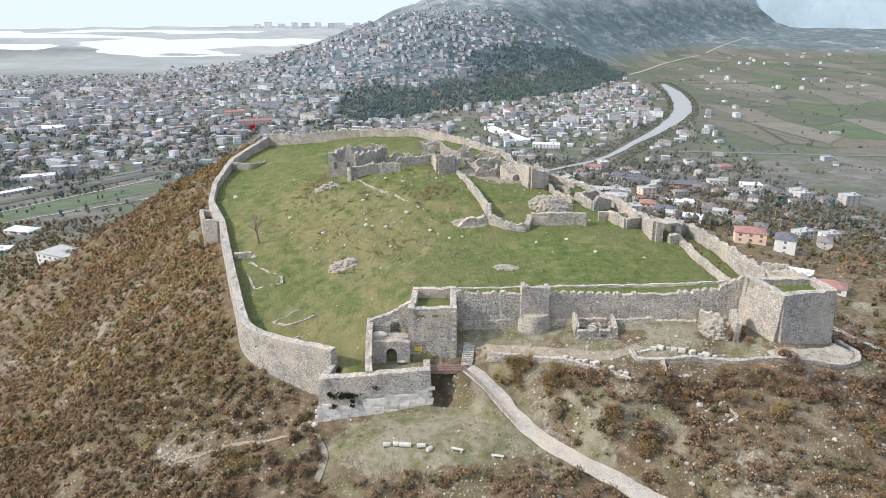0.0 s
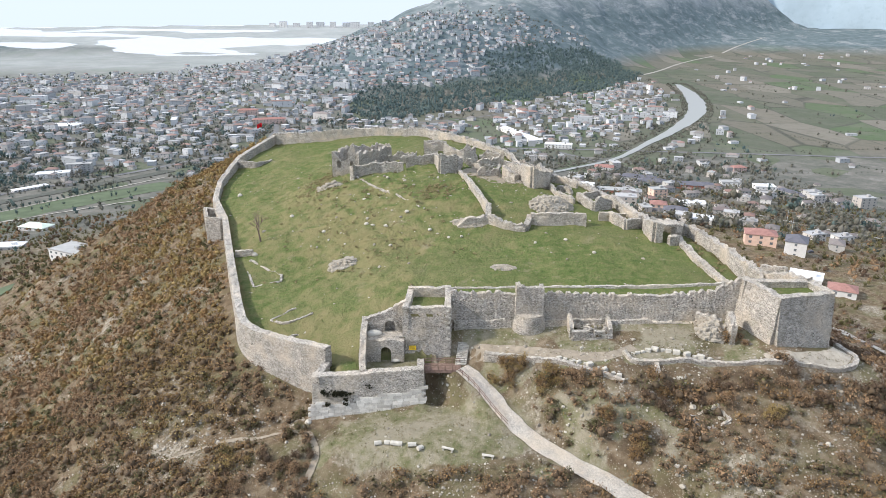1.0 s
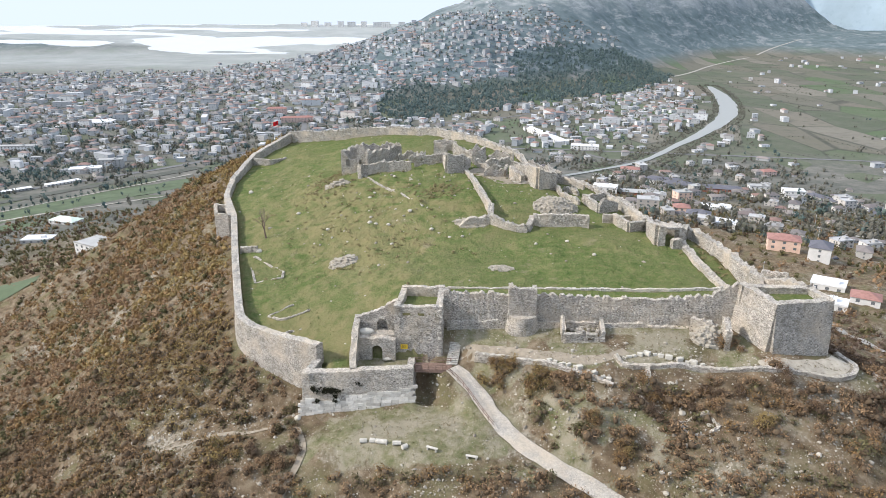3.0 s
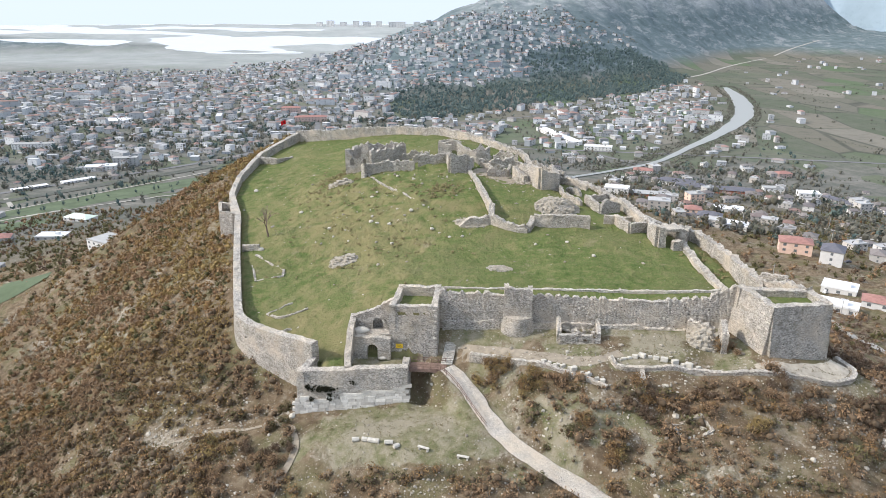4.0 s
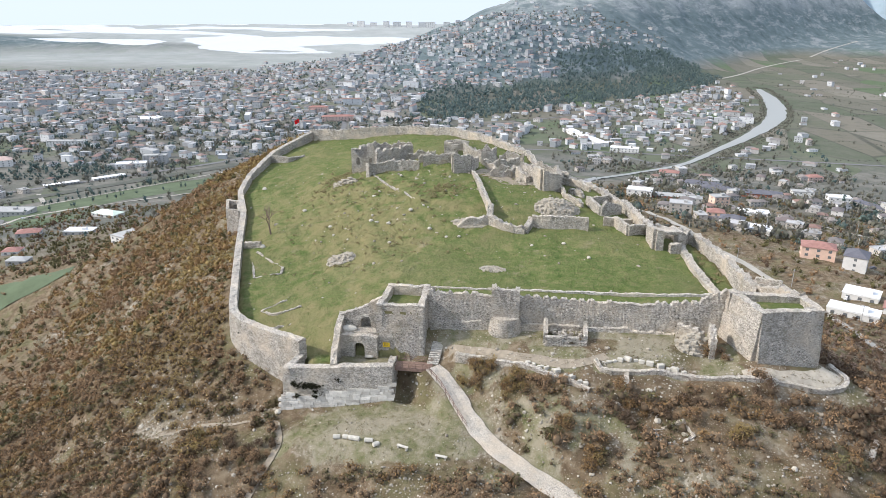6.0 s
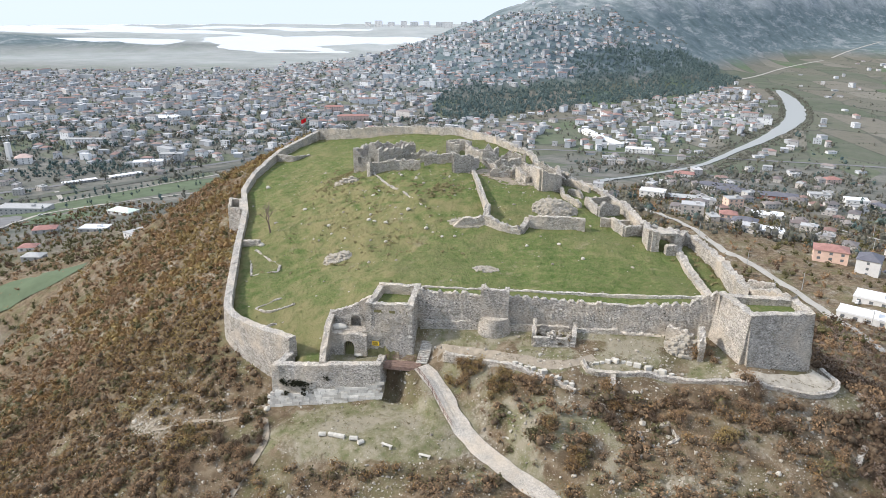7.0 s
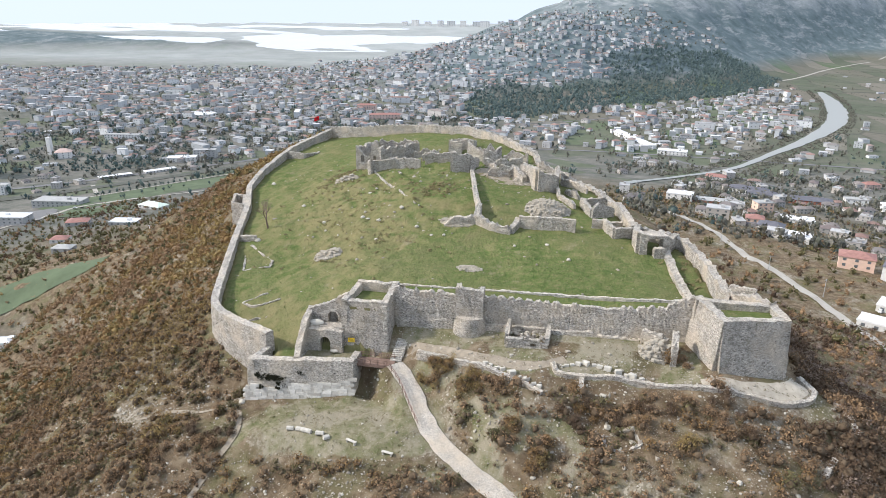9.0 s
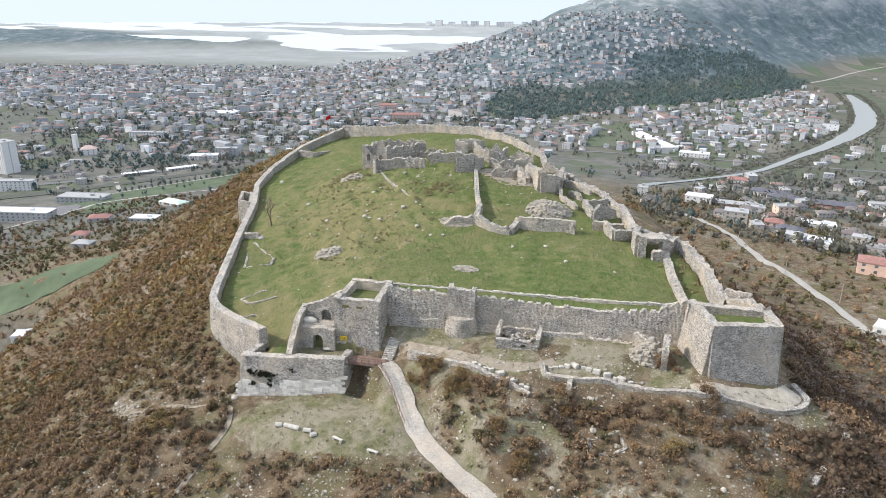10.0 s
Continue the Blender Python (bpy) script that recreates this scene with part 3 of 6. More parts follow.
# ---- castle walls ----
def wall_mesh(line, thick, crumble=0.35, merlon=0.0, step=0.55, batter=0.0, side=0.0, rough=0.07, rise=0.75):
    """Vertices and faces of a rubble wall along a line of (x, y, foot, top): uneven faces and a broken top.
    side -1: the line is the outer face and the wall stands to its left; 0: it is the middle."""
    line = np.asarray(line, float)
    pts, u = along(line, step)
    n = len(pts)
    d = np.gradient(pts[:, :2], axis=0)
    d /= np.maximum(np.hypot(d[:, 0], d[:, 1]), 1e-6)[:, None]
    nrm = np.stack([-d[:, 1], d[:, 0]], 1)
    top = pts[:, 3] + crumble * (0.6 * fbm(pts[:, 0], pts[:, 1], 6.0, 1, 3) + 0.5 * np.random.uniform(-0.5, 0.5, n))
    if merlon:
        teeth = (np.random.random(int(u[-1] / 1.6) + 2) < 0.86)[(u / 1.6).astype(int)] & (u % 1.6 < 1.02)
        top = top + merlon * teeth * (fbm(pts[:, 0], pts[:, 1], 14, 3, 2) > -0.6)
    foot = np.minimum(pts[:, 2], top - 0.3)
    rows = max(2, int(np.max(top - foot) / rise) + 1)
    o, i = (0.5 + 0.5 * side) * thick, (0.5 - 0.5 * side) * thick
    prof = [(-o - batter * (1 - k / rows), k / rows) for k in range(rows + 1)] + [(-o + (o + i) * f, 1.0) for f in (0.33, 0.66)] + [(i + batter * 0.3 * (1 - k / rows), k / rows) for k in range(rows, -1, -1)]
    V = np.zeros((n, len(prof), 3))
    for k, (off, f) in enumerate(prof):
        jit = np.random.uniform(-rough, rough, (n, 3))
        z = foot + (top - foot) * f
        V[:, k, :2] = pts[:, :2] + nrm * (off + jit[:, 0])[:, None] + d * jit[:, 1][:, None]
        V[:, k, 2] = z + jit[:, 2] * (2.0 if rows < k < rows + 3 else (1.0 if 0 < f < 1 else 0.4))
    m = len(prof)
    idx = np.arange(n * m).reshape(n, m)
    f = np.stack([idx[:-1, :-1], idx[:-1, 1:], idx[1:, 1:], idx[1:, :-1]], -1).reshape(-1, 4)[:, ::-1].tolist()
    f.append(idx[0, :].tolist())
    f.append(idx[-1, ::-1].tolist())
    return V.reshape(-1, 3), f


def wall(name, line, thick, label="", category="", parent=None, mat=None, kind="", group="", **how):
    v, f = wall_mesh(line, thick, **how)
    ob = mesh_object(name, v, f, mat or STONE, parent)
    return tagged(ob, label, category, group, kind)


def ring_line(first, last, drop=2.0):
    """A stretch of the circuit, with feet sunk below the lower ground."""
    k = np.arange(first, last + 1) % len(RING)
    q = RING[k]
    return np.c_[q[:, 0], q[:, 1], q[:, 3] - drop, q[:, 2]]


def block(bm, x, y, z, sx, sy, sz, turn=0.0, jitter=0.04, chamfer=0.06):
    """A hewn or broken stone with knocked-off edges, its foot at z."""
    made = bmesh.ops.create_cube(bm, size=1.0)["verts"]
    if chamfer:
        e = list({e for v in made for e in v.link_edges})
        r = bmesh.ops.bevel(bm, geom=e, offset=chamfer / max(sx, sy, sz), segments=1, affect="EDGES")
        made = list({v for f in r["faces"] for v in f.verts})
    c, s = math.cos(turn), math.sin(turn)
    for v in made:
        a, b, h = (v.co.x * sx + random.uniform(-jitter, jitter)), (v.co.y * sy + random.uniform(-jitter, jitter)), (v.co.z + 0.5) * sz
        v.co = (x + a * c - b * s, y + a * s + b * c, z + h + random.uniform(-jitter, jitter))
    return made


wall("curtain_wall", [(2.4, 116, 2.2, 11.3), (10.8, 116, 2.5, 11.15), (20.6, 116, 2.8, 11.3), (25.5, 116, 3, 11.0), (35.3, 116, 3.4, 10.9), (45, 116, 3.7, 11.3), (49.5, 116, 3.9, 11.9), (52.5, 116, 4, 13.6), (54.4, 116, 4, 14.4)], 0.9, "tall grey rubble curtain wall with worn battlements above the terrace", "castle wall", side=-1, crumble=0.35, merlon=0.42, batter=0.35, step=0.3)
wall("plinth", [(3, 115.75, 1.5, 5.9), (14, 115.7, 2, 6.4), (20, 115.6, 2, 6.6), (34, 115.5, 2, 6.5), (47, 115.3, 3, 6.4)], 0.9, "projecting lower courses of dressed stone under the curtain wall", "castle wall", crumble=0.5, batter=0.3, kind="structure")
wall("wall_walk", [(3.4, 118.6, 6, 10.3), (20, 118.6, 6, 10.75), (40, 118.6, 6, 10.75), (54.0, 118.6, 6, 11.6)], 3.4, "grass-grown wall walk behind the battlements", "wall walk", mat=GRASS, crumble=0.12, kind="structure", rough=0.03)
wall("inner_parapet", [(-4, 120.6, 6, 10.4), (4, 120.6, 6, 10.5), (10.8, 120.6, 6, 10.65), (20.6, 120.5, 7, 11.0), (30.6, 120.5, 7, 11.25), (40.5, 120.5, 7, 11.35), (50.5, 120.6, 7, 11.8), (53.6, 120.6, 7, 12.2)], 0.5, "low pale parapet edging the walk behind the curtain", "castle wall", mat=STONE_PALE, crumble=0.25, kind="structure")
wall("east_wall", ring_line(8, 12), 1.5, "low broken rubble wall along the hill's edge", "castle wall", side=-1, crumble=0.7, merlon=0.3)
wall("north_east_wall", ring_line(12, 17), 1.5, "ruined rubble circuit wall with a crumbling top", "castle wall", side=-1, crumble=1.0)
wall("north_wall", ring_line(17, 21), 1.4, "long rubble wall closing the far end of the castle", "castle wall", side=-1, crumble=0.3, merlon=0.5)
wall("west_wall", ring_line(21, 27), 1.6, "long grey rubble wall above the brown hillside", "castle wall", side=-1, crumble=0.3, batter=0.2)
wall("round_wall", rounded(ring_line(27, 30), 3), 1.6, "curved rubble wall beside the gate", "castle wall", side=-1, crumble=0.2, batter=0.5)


def hollow_tower(name, label, corners, thick, batter, foot=-3.0, floor=None, merlon=0.3, group=""):
    """A square tower open at the top: one wall for each side and a turf floor."""
    tower = empty(name, label, "tower", group)
    c = corners + corners[:1]
    for a, b in zip(c[:-1], c[1:]):
        z0 = min(ground_z(a[0], a[1]), ground_z(b[0], b[1]), a[2] - 6, b[2] - 6) + foot
        wall("wall", [(a[0], a[1], z0, a[2]), (b[0], b[1], z0, b[2])], thick, parent=tower, side=-1, crumble=0.3, merlon=merlon, batter=batter)
    if floor is not None:
        bm = bmesh.new()
        low, high = [], []
        for q in corners:
            low.append(bm.verts.new((q[0], q[1], floor - 0.5)))
            high.append(bm.verts.new((q[0], q[1], floor)))
        bm.faces.new(high), bm.faces.new(low[::-1])
        for k in range(len(corners)):
            bm.faces.new((low[k - 1], low[k], high[k], high[k - 1]))
        bmesh.ops.triangulate(bm, faces=bm.faces[:])
        part("turf_floor", bm, GRASS, tower, "grass grown over the tower's floor")
    return tower


hollow_tower("corner_tower", "massive battered rubble corner tower with a grassy top", [(57.6, 107.3, 14.6), (68.0, 110.2, 14.5), (67.4, 117.0, 14.2), (54.4, 116.4, 14.6)], 1.4, 1.1, foot=-2.0, floor=13.2, merlon=0.0)
hollow_tower("gate_tower", "square rubble gate tower with a grassy open top", [(-6.2, 111.4, 10.3), (2.4, 111.4, 10.5), (2.4, 120.0, 11.2), (-5.6, 120.0, 10.8)], 1.1, 0.12, foot=-2.0, floor=9.2, merlon=0.0)
hollow_tower("wall_turret", "small hollow square turret on the outside of the rubble wall", [(-67.6, 186.0, 4.0), (-62.4, 184.4, 3.9), (-67.0, 194.5, 4.3), (-71.0, 194.6, 4.3)], 0.8, 0.3, foot=-4.0, merlon=0.0)

# quoins of dressed stone at the towers' corners
for cx, cy, z0, z1 in ((2.25, 111.47, 0.6, 10.0),):
    quoins = empty("corner_stones", "pale dressed corner stones bonded into a tower", "corner stones", kind="structure")
    z, k = z0, 0
    while z < z1:
        bm = bmesh.new()
        slope = 1.1 * (1 - (z - 2) / 12.5) * (cx > 50)
        h = random.uniform(0.42, 0.6)
        block(bm, cx - 0.30 * (cx < 50) + (0.3 if cx > 50 else 0) - 0.45 * slope * 0.6, cy + 0.28 - slope, z, 1.15 if k % 2 else 0.75, 0.75 if k % 2 else 1.1, h, 0.27 * (cx > 50))
        part("quoin", bm, STONE_PALE, quoins)
        z, k = z + h + 0.02, k + 1

# ---- gate bastion, with its outer skin of cut blocks ----
bastion = empty("gate_bastion", "pale stone gate bastion with scrub growing in its cracks", "bastion")
wall("front_wall", [(-21.2, 103.4, -9, 0.9), (-12.0, 104.3, -9, 1.1), (-11.0, 104.4, -9, 1.3), (-2.2, 105.3, -9, 1.5)], 1.5, parent=bastion, side=-1, crumble=0.15, batter=2.0, rough=0.05)
wall("side_wall", [(-20.2, 108.6, -8, 1.2), (-21.2, 103.4, -9, 0.9)], 1.3, parent=bastion, side=-1, crumble=0.2, batter=0.5)
wall("end_wall", [(-2.2, 105.2, -7.5, 1.5), (-2.3, 110.2, -6, 1.2)], 1.2, parent=bastion, side=-1, crumble=0.2, batter=0.5)
for row in range(13):
    z, x = -7.9 + row * 0.50, -21.9 + 0.4 * (row % 2)
    while x < -2.6:
        w = random.uniform(0.6, 1.7)
        f = (x + 20.6) / 18.4
        lean = 2.0 * (1 - (z + 9.3) / 10.2)
        if z > -7.8 + 1.6 * f and z < -4.0 + 1.9 * f + random.uniform(-0.7, 0.5):
            bm = bmesh.new()
            block(bm, x + w / 2, 103.4 + 1.9 * f - lean + 0.19 + random.uniform(-0.03, 0.03), z, w - 0.03, 0.5, 0.49, 0.103, 0.025, 0.035)
            for v in bm.verts:
                v.co.y += (v.co.z - z - 0.25) * 0.196
            part("block", bm, ASHLAR, bastion)
        x += w


def arched_wall(name, parent, x0, x1, y, thick, z0, top, arches, mat=None, label=""):
    """A wall along x with arched openings (middle, half width, sill, springing) cut right through it."""
    bm = bmesh.new()

    def loop(points):
        vs = [bm.verts.new((x, y, z)) for x, z in points]
        return [bm.edges.new((a, b)) for a, b in zip(vs, vs[1:] + vs[:1])]
    doors = sorted(a for a in arches if a[2] <= z0 + 0.1)
    outline = [(x0, z0)]
    edges = []
    for cx, half, sill, spring in doors:
        outline += [(cx - half, z0)] + [(cx - half * math.cos(math.pi * k / 10), spring + half * math.sin(math.pi * k / 10)) for k in range(11)] + [(cx + half, z0)]
    outline.append((x1, z0))
    n = int((x1 - x0) / 0.35)
    outline += [(x1 - (x1 - x0) * k / n, top(x1 - (x1 - x0) * k / n) + random.uniform(-0.14, 0.14)) for k in range(n + 1)]
    edges += loop(outline)
    for cx, half, sill, spring in arches:
        if sill > z0 + 0.1:
            edges += loop([(cx - half, sill), (cx + half, sill)] + [(cx + half * math.cos(math.pi * k / 10), spring + half * math.sin(math.pi * k / 10)) for k in range(11)])
    made = bmesh.ops.triangle_fill(bm, edges=edges, use_beauty=True)
    faces = [f for f in made["geom"] if isinstance(f, bmesh.types.BMFace)]
    back = bmesh.ops.extrude_face_region(bm, geom=faces)
    for v in back["geom"]:
        if isinstance(v, bmesh.types.BMVert):
            v.co.y += thick
    bmesh.ops.recalc_face_normals(bm, faces=bm.faces[:])
    return part(name, bm, mat or STONE, parent, label)


gatehouse = empty("gatehouse", "ruined gatehouse with two arched doorways, one above the other", "gatehouse")
arched_wall("lower_wall", gatehouse, -12.9, -5.9, 110.3, 1.3, -0.5, lambda x: 4.5, [(-9.2, 0.95, -0.5, 2.2)])
arched_wall("upper_wall", gatehouse, -13.2, -5.7, 113.4, 1.1, 0.0, lambda x: 7.1 + 0.42 * (x + 13) + (0.5 if x > -8 else 0), [(-8.6, 0.95, 4.6, 6.0)])
wall("side_wall", [(-13.2, 114.6, -1, 7.1), (-13.1, 110.5, -2, 6.0), (-13.0, 107.0, -3, 2.4), (-12.6, 105.2, -3, 1.4)], 1.1, parent=gatehouse, side=0, crumble=0.35)
bm = bmesh.new()
for q in range(9):
    t = math.pi * (q + 0.5) / 9
    block(bm, -8.6 + 1.2 * math.cos(t), 113.32, 6.0 + 1.2 * math.sin(t) - 0.25, 0.45, 0.25, 0.48, 0, 0.02, 0.04)
part("arch_ring", bm, STONE_PALE, gatehouse, "pale voussoirs round the upper doorway")
bm = bmesh.new()
block(bm, -9.4, 112.6, 4.45, 7.0, 2.0, 0.25, 0, 0.03, 0.03)
part("ledge", bm, STONE, gatehouse)
bm = bmesh.new()
block(bm, -8.6, 114.9, 3.9, 2.6, 0.4, 3.6, 0, 0.02, 0.03)
part("door_back", bm, STONE, gatehouse)
bm = bmesh.new()
block(bm, -9.2, 112.2, -0.5, 2.6, 0.4, 4.4, 0, 0.02, 0.03)
part("inner_back", bm, STONE, gatehouse)
for k in range(5):
    bm = bmesh.new()
    block(bm, -9.2 + (k - 2) * 0.38, 111.4, 0.2, 0.06, 0.06, 2.8, 0, 0, 0)
    part("gate_bar", bm, plain_material("dark_iron", (0.05, 0.045, 0.04), 0.6, 0.2, 3) if k == 0 else bpy.data.materials["dark_iron"], gatehouse)


# ---- ruins inside the circuit ----
def ruin(name, label, runs, category="ruin", thick=0.9, crumble=0.8, mat=None, group="ruins of the upper ward"):
    """A ruined building of several walls, each one a part."""
    r = empty(name, label, category, group)
    for line in runs:
        q = [(x, y, min(z, ground_z(x, y)) - 1.0, t) for x, y, z, t in line]
        wall("wall", q, thick, parent=r, crumble=crumble, step=0.45, mat=mat, rough=0.09)
    return r


ruin("ruined_hall", "ruined rubble hall wall with a square corner pier", [[(-27.4, 195.4, 12.6, 16.6), (-25.4, 196.9, 13, 16.2), (-19.1, 198.4, 14.2, 17.3), (-12.4, 198.2, 15, 17.0)], [(-27.4, 195.4, 12.4, 16.8), (-26.2, 194.6, 12.4, 16.8)]])
church = ruin("ruined_church", "tall ruined stone building with narrow windows and gable stumps",
     [[(-34.0, 205.6, 11, 18.4), (-31.0, 217, 11.5, 17.6)],
      [(-26.4, 203.6, 12.5, 18.6), (-22.0, 211, 13, 18.6), (-18.0, 219, 13.5, 18.2)], [(-30.5, 217, 11.5, 19.0), (-18.0, 219, 13.5, 18.4)], [(-29.0, 210.5, 12, 17.4), (-24.0, 208.5, 13, 17.0)]], crumble=1.5)
arched_wall("front_wall", church, -34.3, -26.0, 204.4, 0.9, 9.0, lambda x: 18.4 + 1.5 * math.sin(0.9 * x + 1.2) + (1.0 if -29.6 < x < -27.4 else -0.8), [(-32.2, 0.55, 14.0, 15.9), (-28.3, 0.5, 13.4, 15.8)])
ruin("ruined_wall", "rubble wall with a broken crest", [[(-11.8, 202.0, 15, 18.0), (-8, 202.6, 15.4, 18.4), (-3.0, 203.2, 15.8, 19.2)]])
ruin("ruined_house", "roofless stone house with a pale worn corner", [[(-1.4, 190.4, 15.2, 21.2), (3.2, 191.9, 15.3, 20.4)], [(-1.4, 190.4, 15.2, 20.8), (-3.0, 203.2, 15.8, 18.6)], [(3.2, 191.9, 15.4, 20.3), (4.6, 198.5, 15.8, 18.4)]], crumble=1.0)
ruin("ruined_house", "roofless stone house with a tall thin stump of wall", [[(-6.5, 212.5, 15.8, 20.4), (-2.6, 212.6, 15.8, 19.6)], [(-0.6, 212.6, 15.8, 20.6), (0.5, 211.4, 15.8, 20.2)], [(0.3, 211.4, 15.8, 20.0), (5.3, 208.5, 15.6, 17.8)], [(-6.5, 212.5, 15.8, 20.2), (-6.0, 219, 15.5, 19.2), (0, 219, 15.6, 19.4)]], crumble=0.8, thick=0.7)
ruin("ruined_house", "low broken stone walls of an upper house", [[(2.8, 205.5, 15.6, 19.4), (5.4, 204.5, 15.6, 20.2), (9.5, 205.0, 15.4, 17.6)], [(6, 200.5, 15.4, 17.6), (12, 201.5, 15.2, 17.4), (18, 203, 15, 17.2)], [(12.5, 213, 15.2, 18.2), (17.8, 211.5, 14.8, 17.6)]], crumble=1.1)
ruin("inner_ward_wall", "narrow pale wall running down the inner ward", [[(4.0, 191.6, 15.2, 16.8), (7.0, 177, 15.2, 17.2), (9.0, 168, 14, 16.6), (11.0, 161, 12.4, 15.2)]], thick=1.0, crumble=0.5)
ruin("inner_ward_wall", "broken rubble wall with fallen stones at its foot", [[(3.4, 156.1, 11, 11.8), (6.9, 156.8, 11.2, 13.6), (10.8, 157.6, 11.4, 14.2), (15.0, 155.2, 10.9, 13.0), (19.4, 154.1, 10.7, 11.9)], [(11.0, 161, 12.4, 15.6), (10.8, 157.6, 11.4, 14.2)], [(19.4, 154.1, 10.7, 12.2), (20.6, 157.6, 11.2, 13.8)]], thick=1.3, crumble=0.9)
ruin("low_wall", "straight rubble wall standing free in the grass", [[(20.9, 157.7, 11, 14.2), (28, 157.2, 11.2, 14.5), (33.8, 156.6, 11.2, 14.5)]], thick=1.0, crumble=0.3)
ruin("wedge_ruin", "tall wedge of ruined masonry with a smooth pale side", [[(23.2, 179.1, 14, 20.2), (27.9, 181.8, 13.8, 18.4)], [(23.2, 179.1, 14, 20.2), (21.0, 186, 14.2, 20.0), (18.1, 193, 14.4, 18.2)], [(16.5, 190, 14.6, 18.4), (19.5, 184, 14.6, 17.2)], [(27.9, 181.8, 13.8, 18.2), (27.6, 193, 13.6, 17.0)]], thick=1.3, crumble=0.9)
ruin("ruined_store", "small roofless store of pale stone", [[(37.5, 160.2, 11.6, 13.9), (40.0, 160.4, 11.6, 13.8)], [(40.2, 160.4, 11.4, 14.2), (42.3, 153.4, 11.2, 14.2)], [(42.3, 153.4, 11.2, 14.0), (46.9, 155.8, 11.2, 13.8)], [(40.2, 160.4, 11.4, 13.0), (44.4, 162.5, 11.4, 13.0)]], thick=0.8, crumble=0.3)
ruin("ruined_store", "small roofless store with a broken gable", [[(34.7, 175, 12.6, 14.9), (37.3, 166.2, 12, 14.6)], [(37.3, 166.2, 12, 14.2), (38.6, 167.2, 12, 16.0), (42.5, 170, 11.8, 14.0)], [(34.7, 175, 12.4, 14.6), (40.5, 178, 12, 14.2)]], thick=0.8, crumble=0.4)
ruin("ruined_range", "low ruined range along the edge of the hill", [[(29.0, 176.5, 13.4, 15.0), (33.2, 170.8, 12.6, 14.4)], [(29.0, 176.5, 13.4, 15.0), (27.5, 188, 13.6, 15.6)], [(29, 190, 13.4, 16), (36, 184, 12.6, 15)], [(31, 196, 13, 15.6), (26, 201, 13.6, 16)]], thick=0.8, crumble=0.8)
ruin("postern_ruin", "ruined postern with a dark doorway and rough vault", [[(47.3, 146.8, 10.6, 15.8), (46.7, 151.5, 10.8, 14.8), (47.5, 157, 11, 14.4)], [(47.3, 146.8, 10.6, 15.8), (48.9, 146.9, 10.6, 15.4)], [(52.0, 148.6, 10.4, 14.6), (53.6, 149.8, 10.2, 14.0), (55.5, 154.5, 10, 13.6)], [(50.2, 145.8, 10.6, 12.6), (52.4, 146.4, 10.6, 12.8)]], thick=1.3, crumble=0.5)
vault = empty("vault", "stones remaining of a vault over the postern doorway", "vault", m=pose(0, 0, 0))
for k in range(7):
    bm = bmesh.new()
    block(bm, 48.6 + k * 0.62, 148.6 + 0.25 * k, 14.3 - 0.03 * k, 0.7, 3.6, 0.55, 0.3, 0.06, 0.08)
    part("stone", bm, STONE, vault)
ruin("cross_wall", "low tumbled wall dividing the lower ward", [[(53.0, 148.5, 10, 11.6), (54.0, 135, 9.4, 10.8), (55.3, 126, 9.2, 10.4), (55.6, 119.5, 9.2, 10.6)]], thick=1.5, crumble=0.5)
ruin("turret_arch", "stump of a small vaulted turret on the wall", [[(60.5, 121.5, 9, 12.2), (63.4, 120.4, 9, 12.4)], [(60.5, 121.5, 9, 12.2), (61.5, 124.8, 9, 13.6)], [(63.4, 120.4, 9, 12.4), (65.4, 122.5, 9, 14.0)], [(61.5, 124.8, 9, 14.2), (65.4, 122.5, 9, 14.4)]], thick=0.7, crumble=0.3)
for label, x0, x1, y, z0, low, high in (("broken stone gable of a roofless house", 3.0, 9.4, 209.6, 14.5, 17.0, 20.8), ("low broken stone gable behind the court", 10.2, 15.2, 213.2, 14.2, 16.2, 18.4), ("small ruined house front with a pale face", -7.6, -1.0, 224.6, 14.5, 18.6, 19.0)):
    gable = empty("ruined_gable", label, "ruin", "ruins of the upper ward")
    arched_wall("gable_wall", gable, x0, x1, y, 0.7, z0, lambda x: low + (high - low) * max(0.0, 1 - abs(x - 0.45 * x0 - 0.55 * x1) / (0.42 * (x1 - x0))), [])
    for sx in (x0 + 0.3, x1 - 0.3):
        wall("side_wall", [(sx, y + 0.7, z0, low), (sx + 0.4, y + 4.5, z0, low - 1.2)], 0.7, parent=gable, crumble=0.7, rough=0.09)
# buttress of the curtain wall, with a rounded foot
buttress = empty("wall_buttress", "square buttress with a rounded battered foot on the curtain wall", "buttress")
wall("shaft", [(14.1, 116.6, 1, 13.4), (14.1, 114.4, 1, 13.4), (19.1, 114.4, 1, 13.0), (19.1, 116.6, 1, 13.2)], 0.8, parent=buttress, side=-1, crumble=0.5)
bm = bmesh.new()
rings = []
for k in range(8):
    r, z = 3.5 - 0.13 * k, 2.0 + k * 0.85
    rings.append([bm.verts.new((16.7 + (r + random.uniform(-0.06, 0.06)) * math.cos(math.pi * (1 + q / 14)), 115.2 + 0.85 * r * math.sin(math.pi * (1 + q / 14)), z)) for q in range(15)])
for a, b in zip(rings[:-1], rings[1:]):
    for q in range(14):
        bm.faces.new((a[q], a[q + 1], b[q + 1], b[q]))
bm.faces.new(rings[-1])
part("rounded_foot", bm, STONE, buttress)
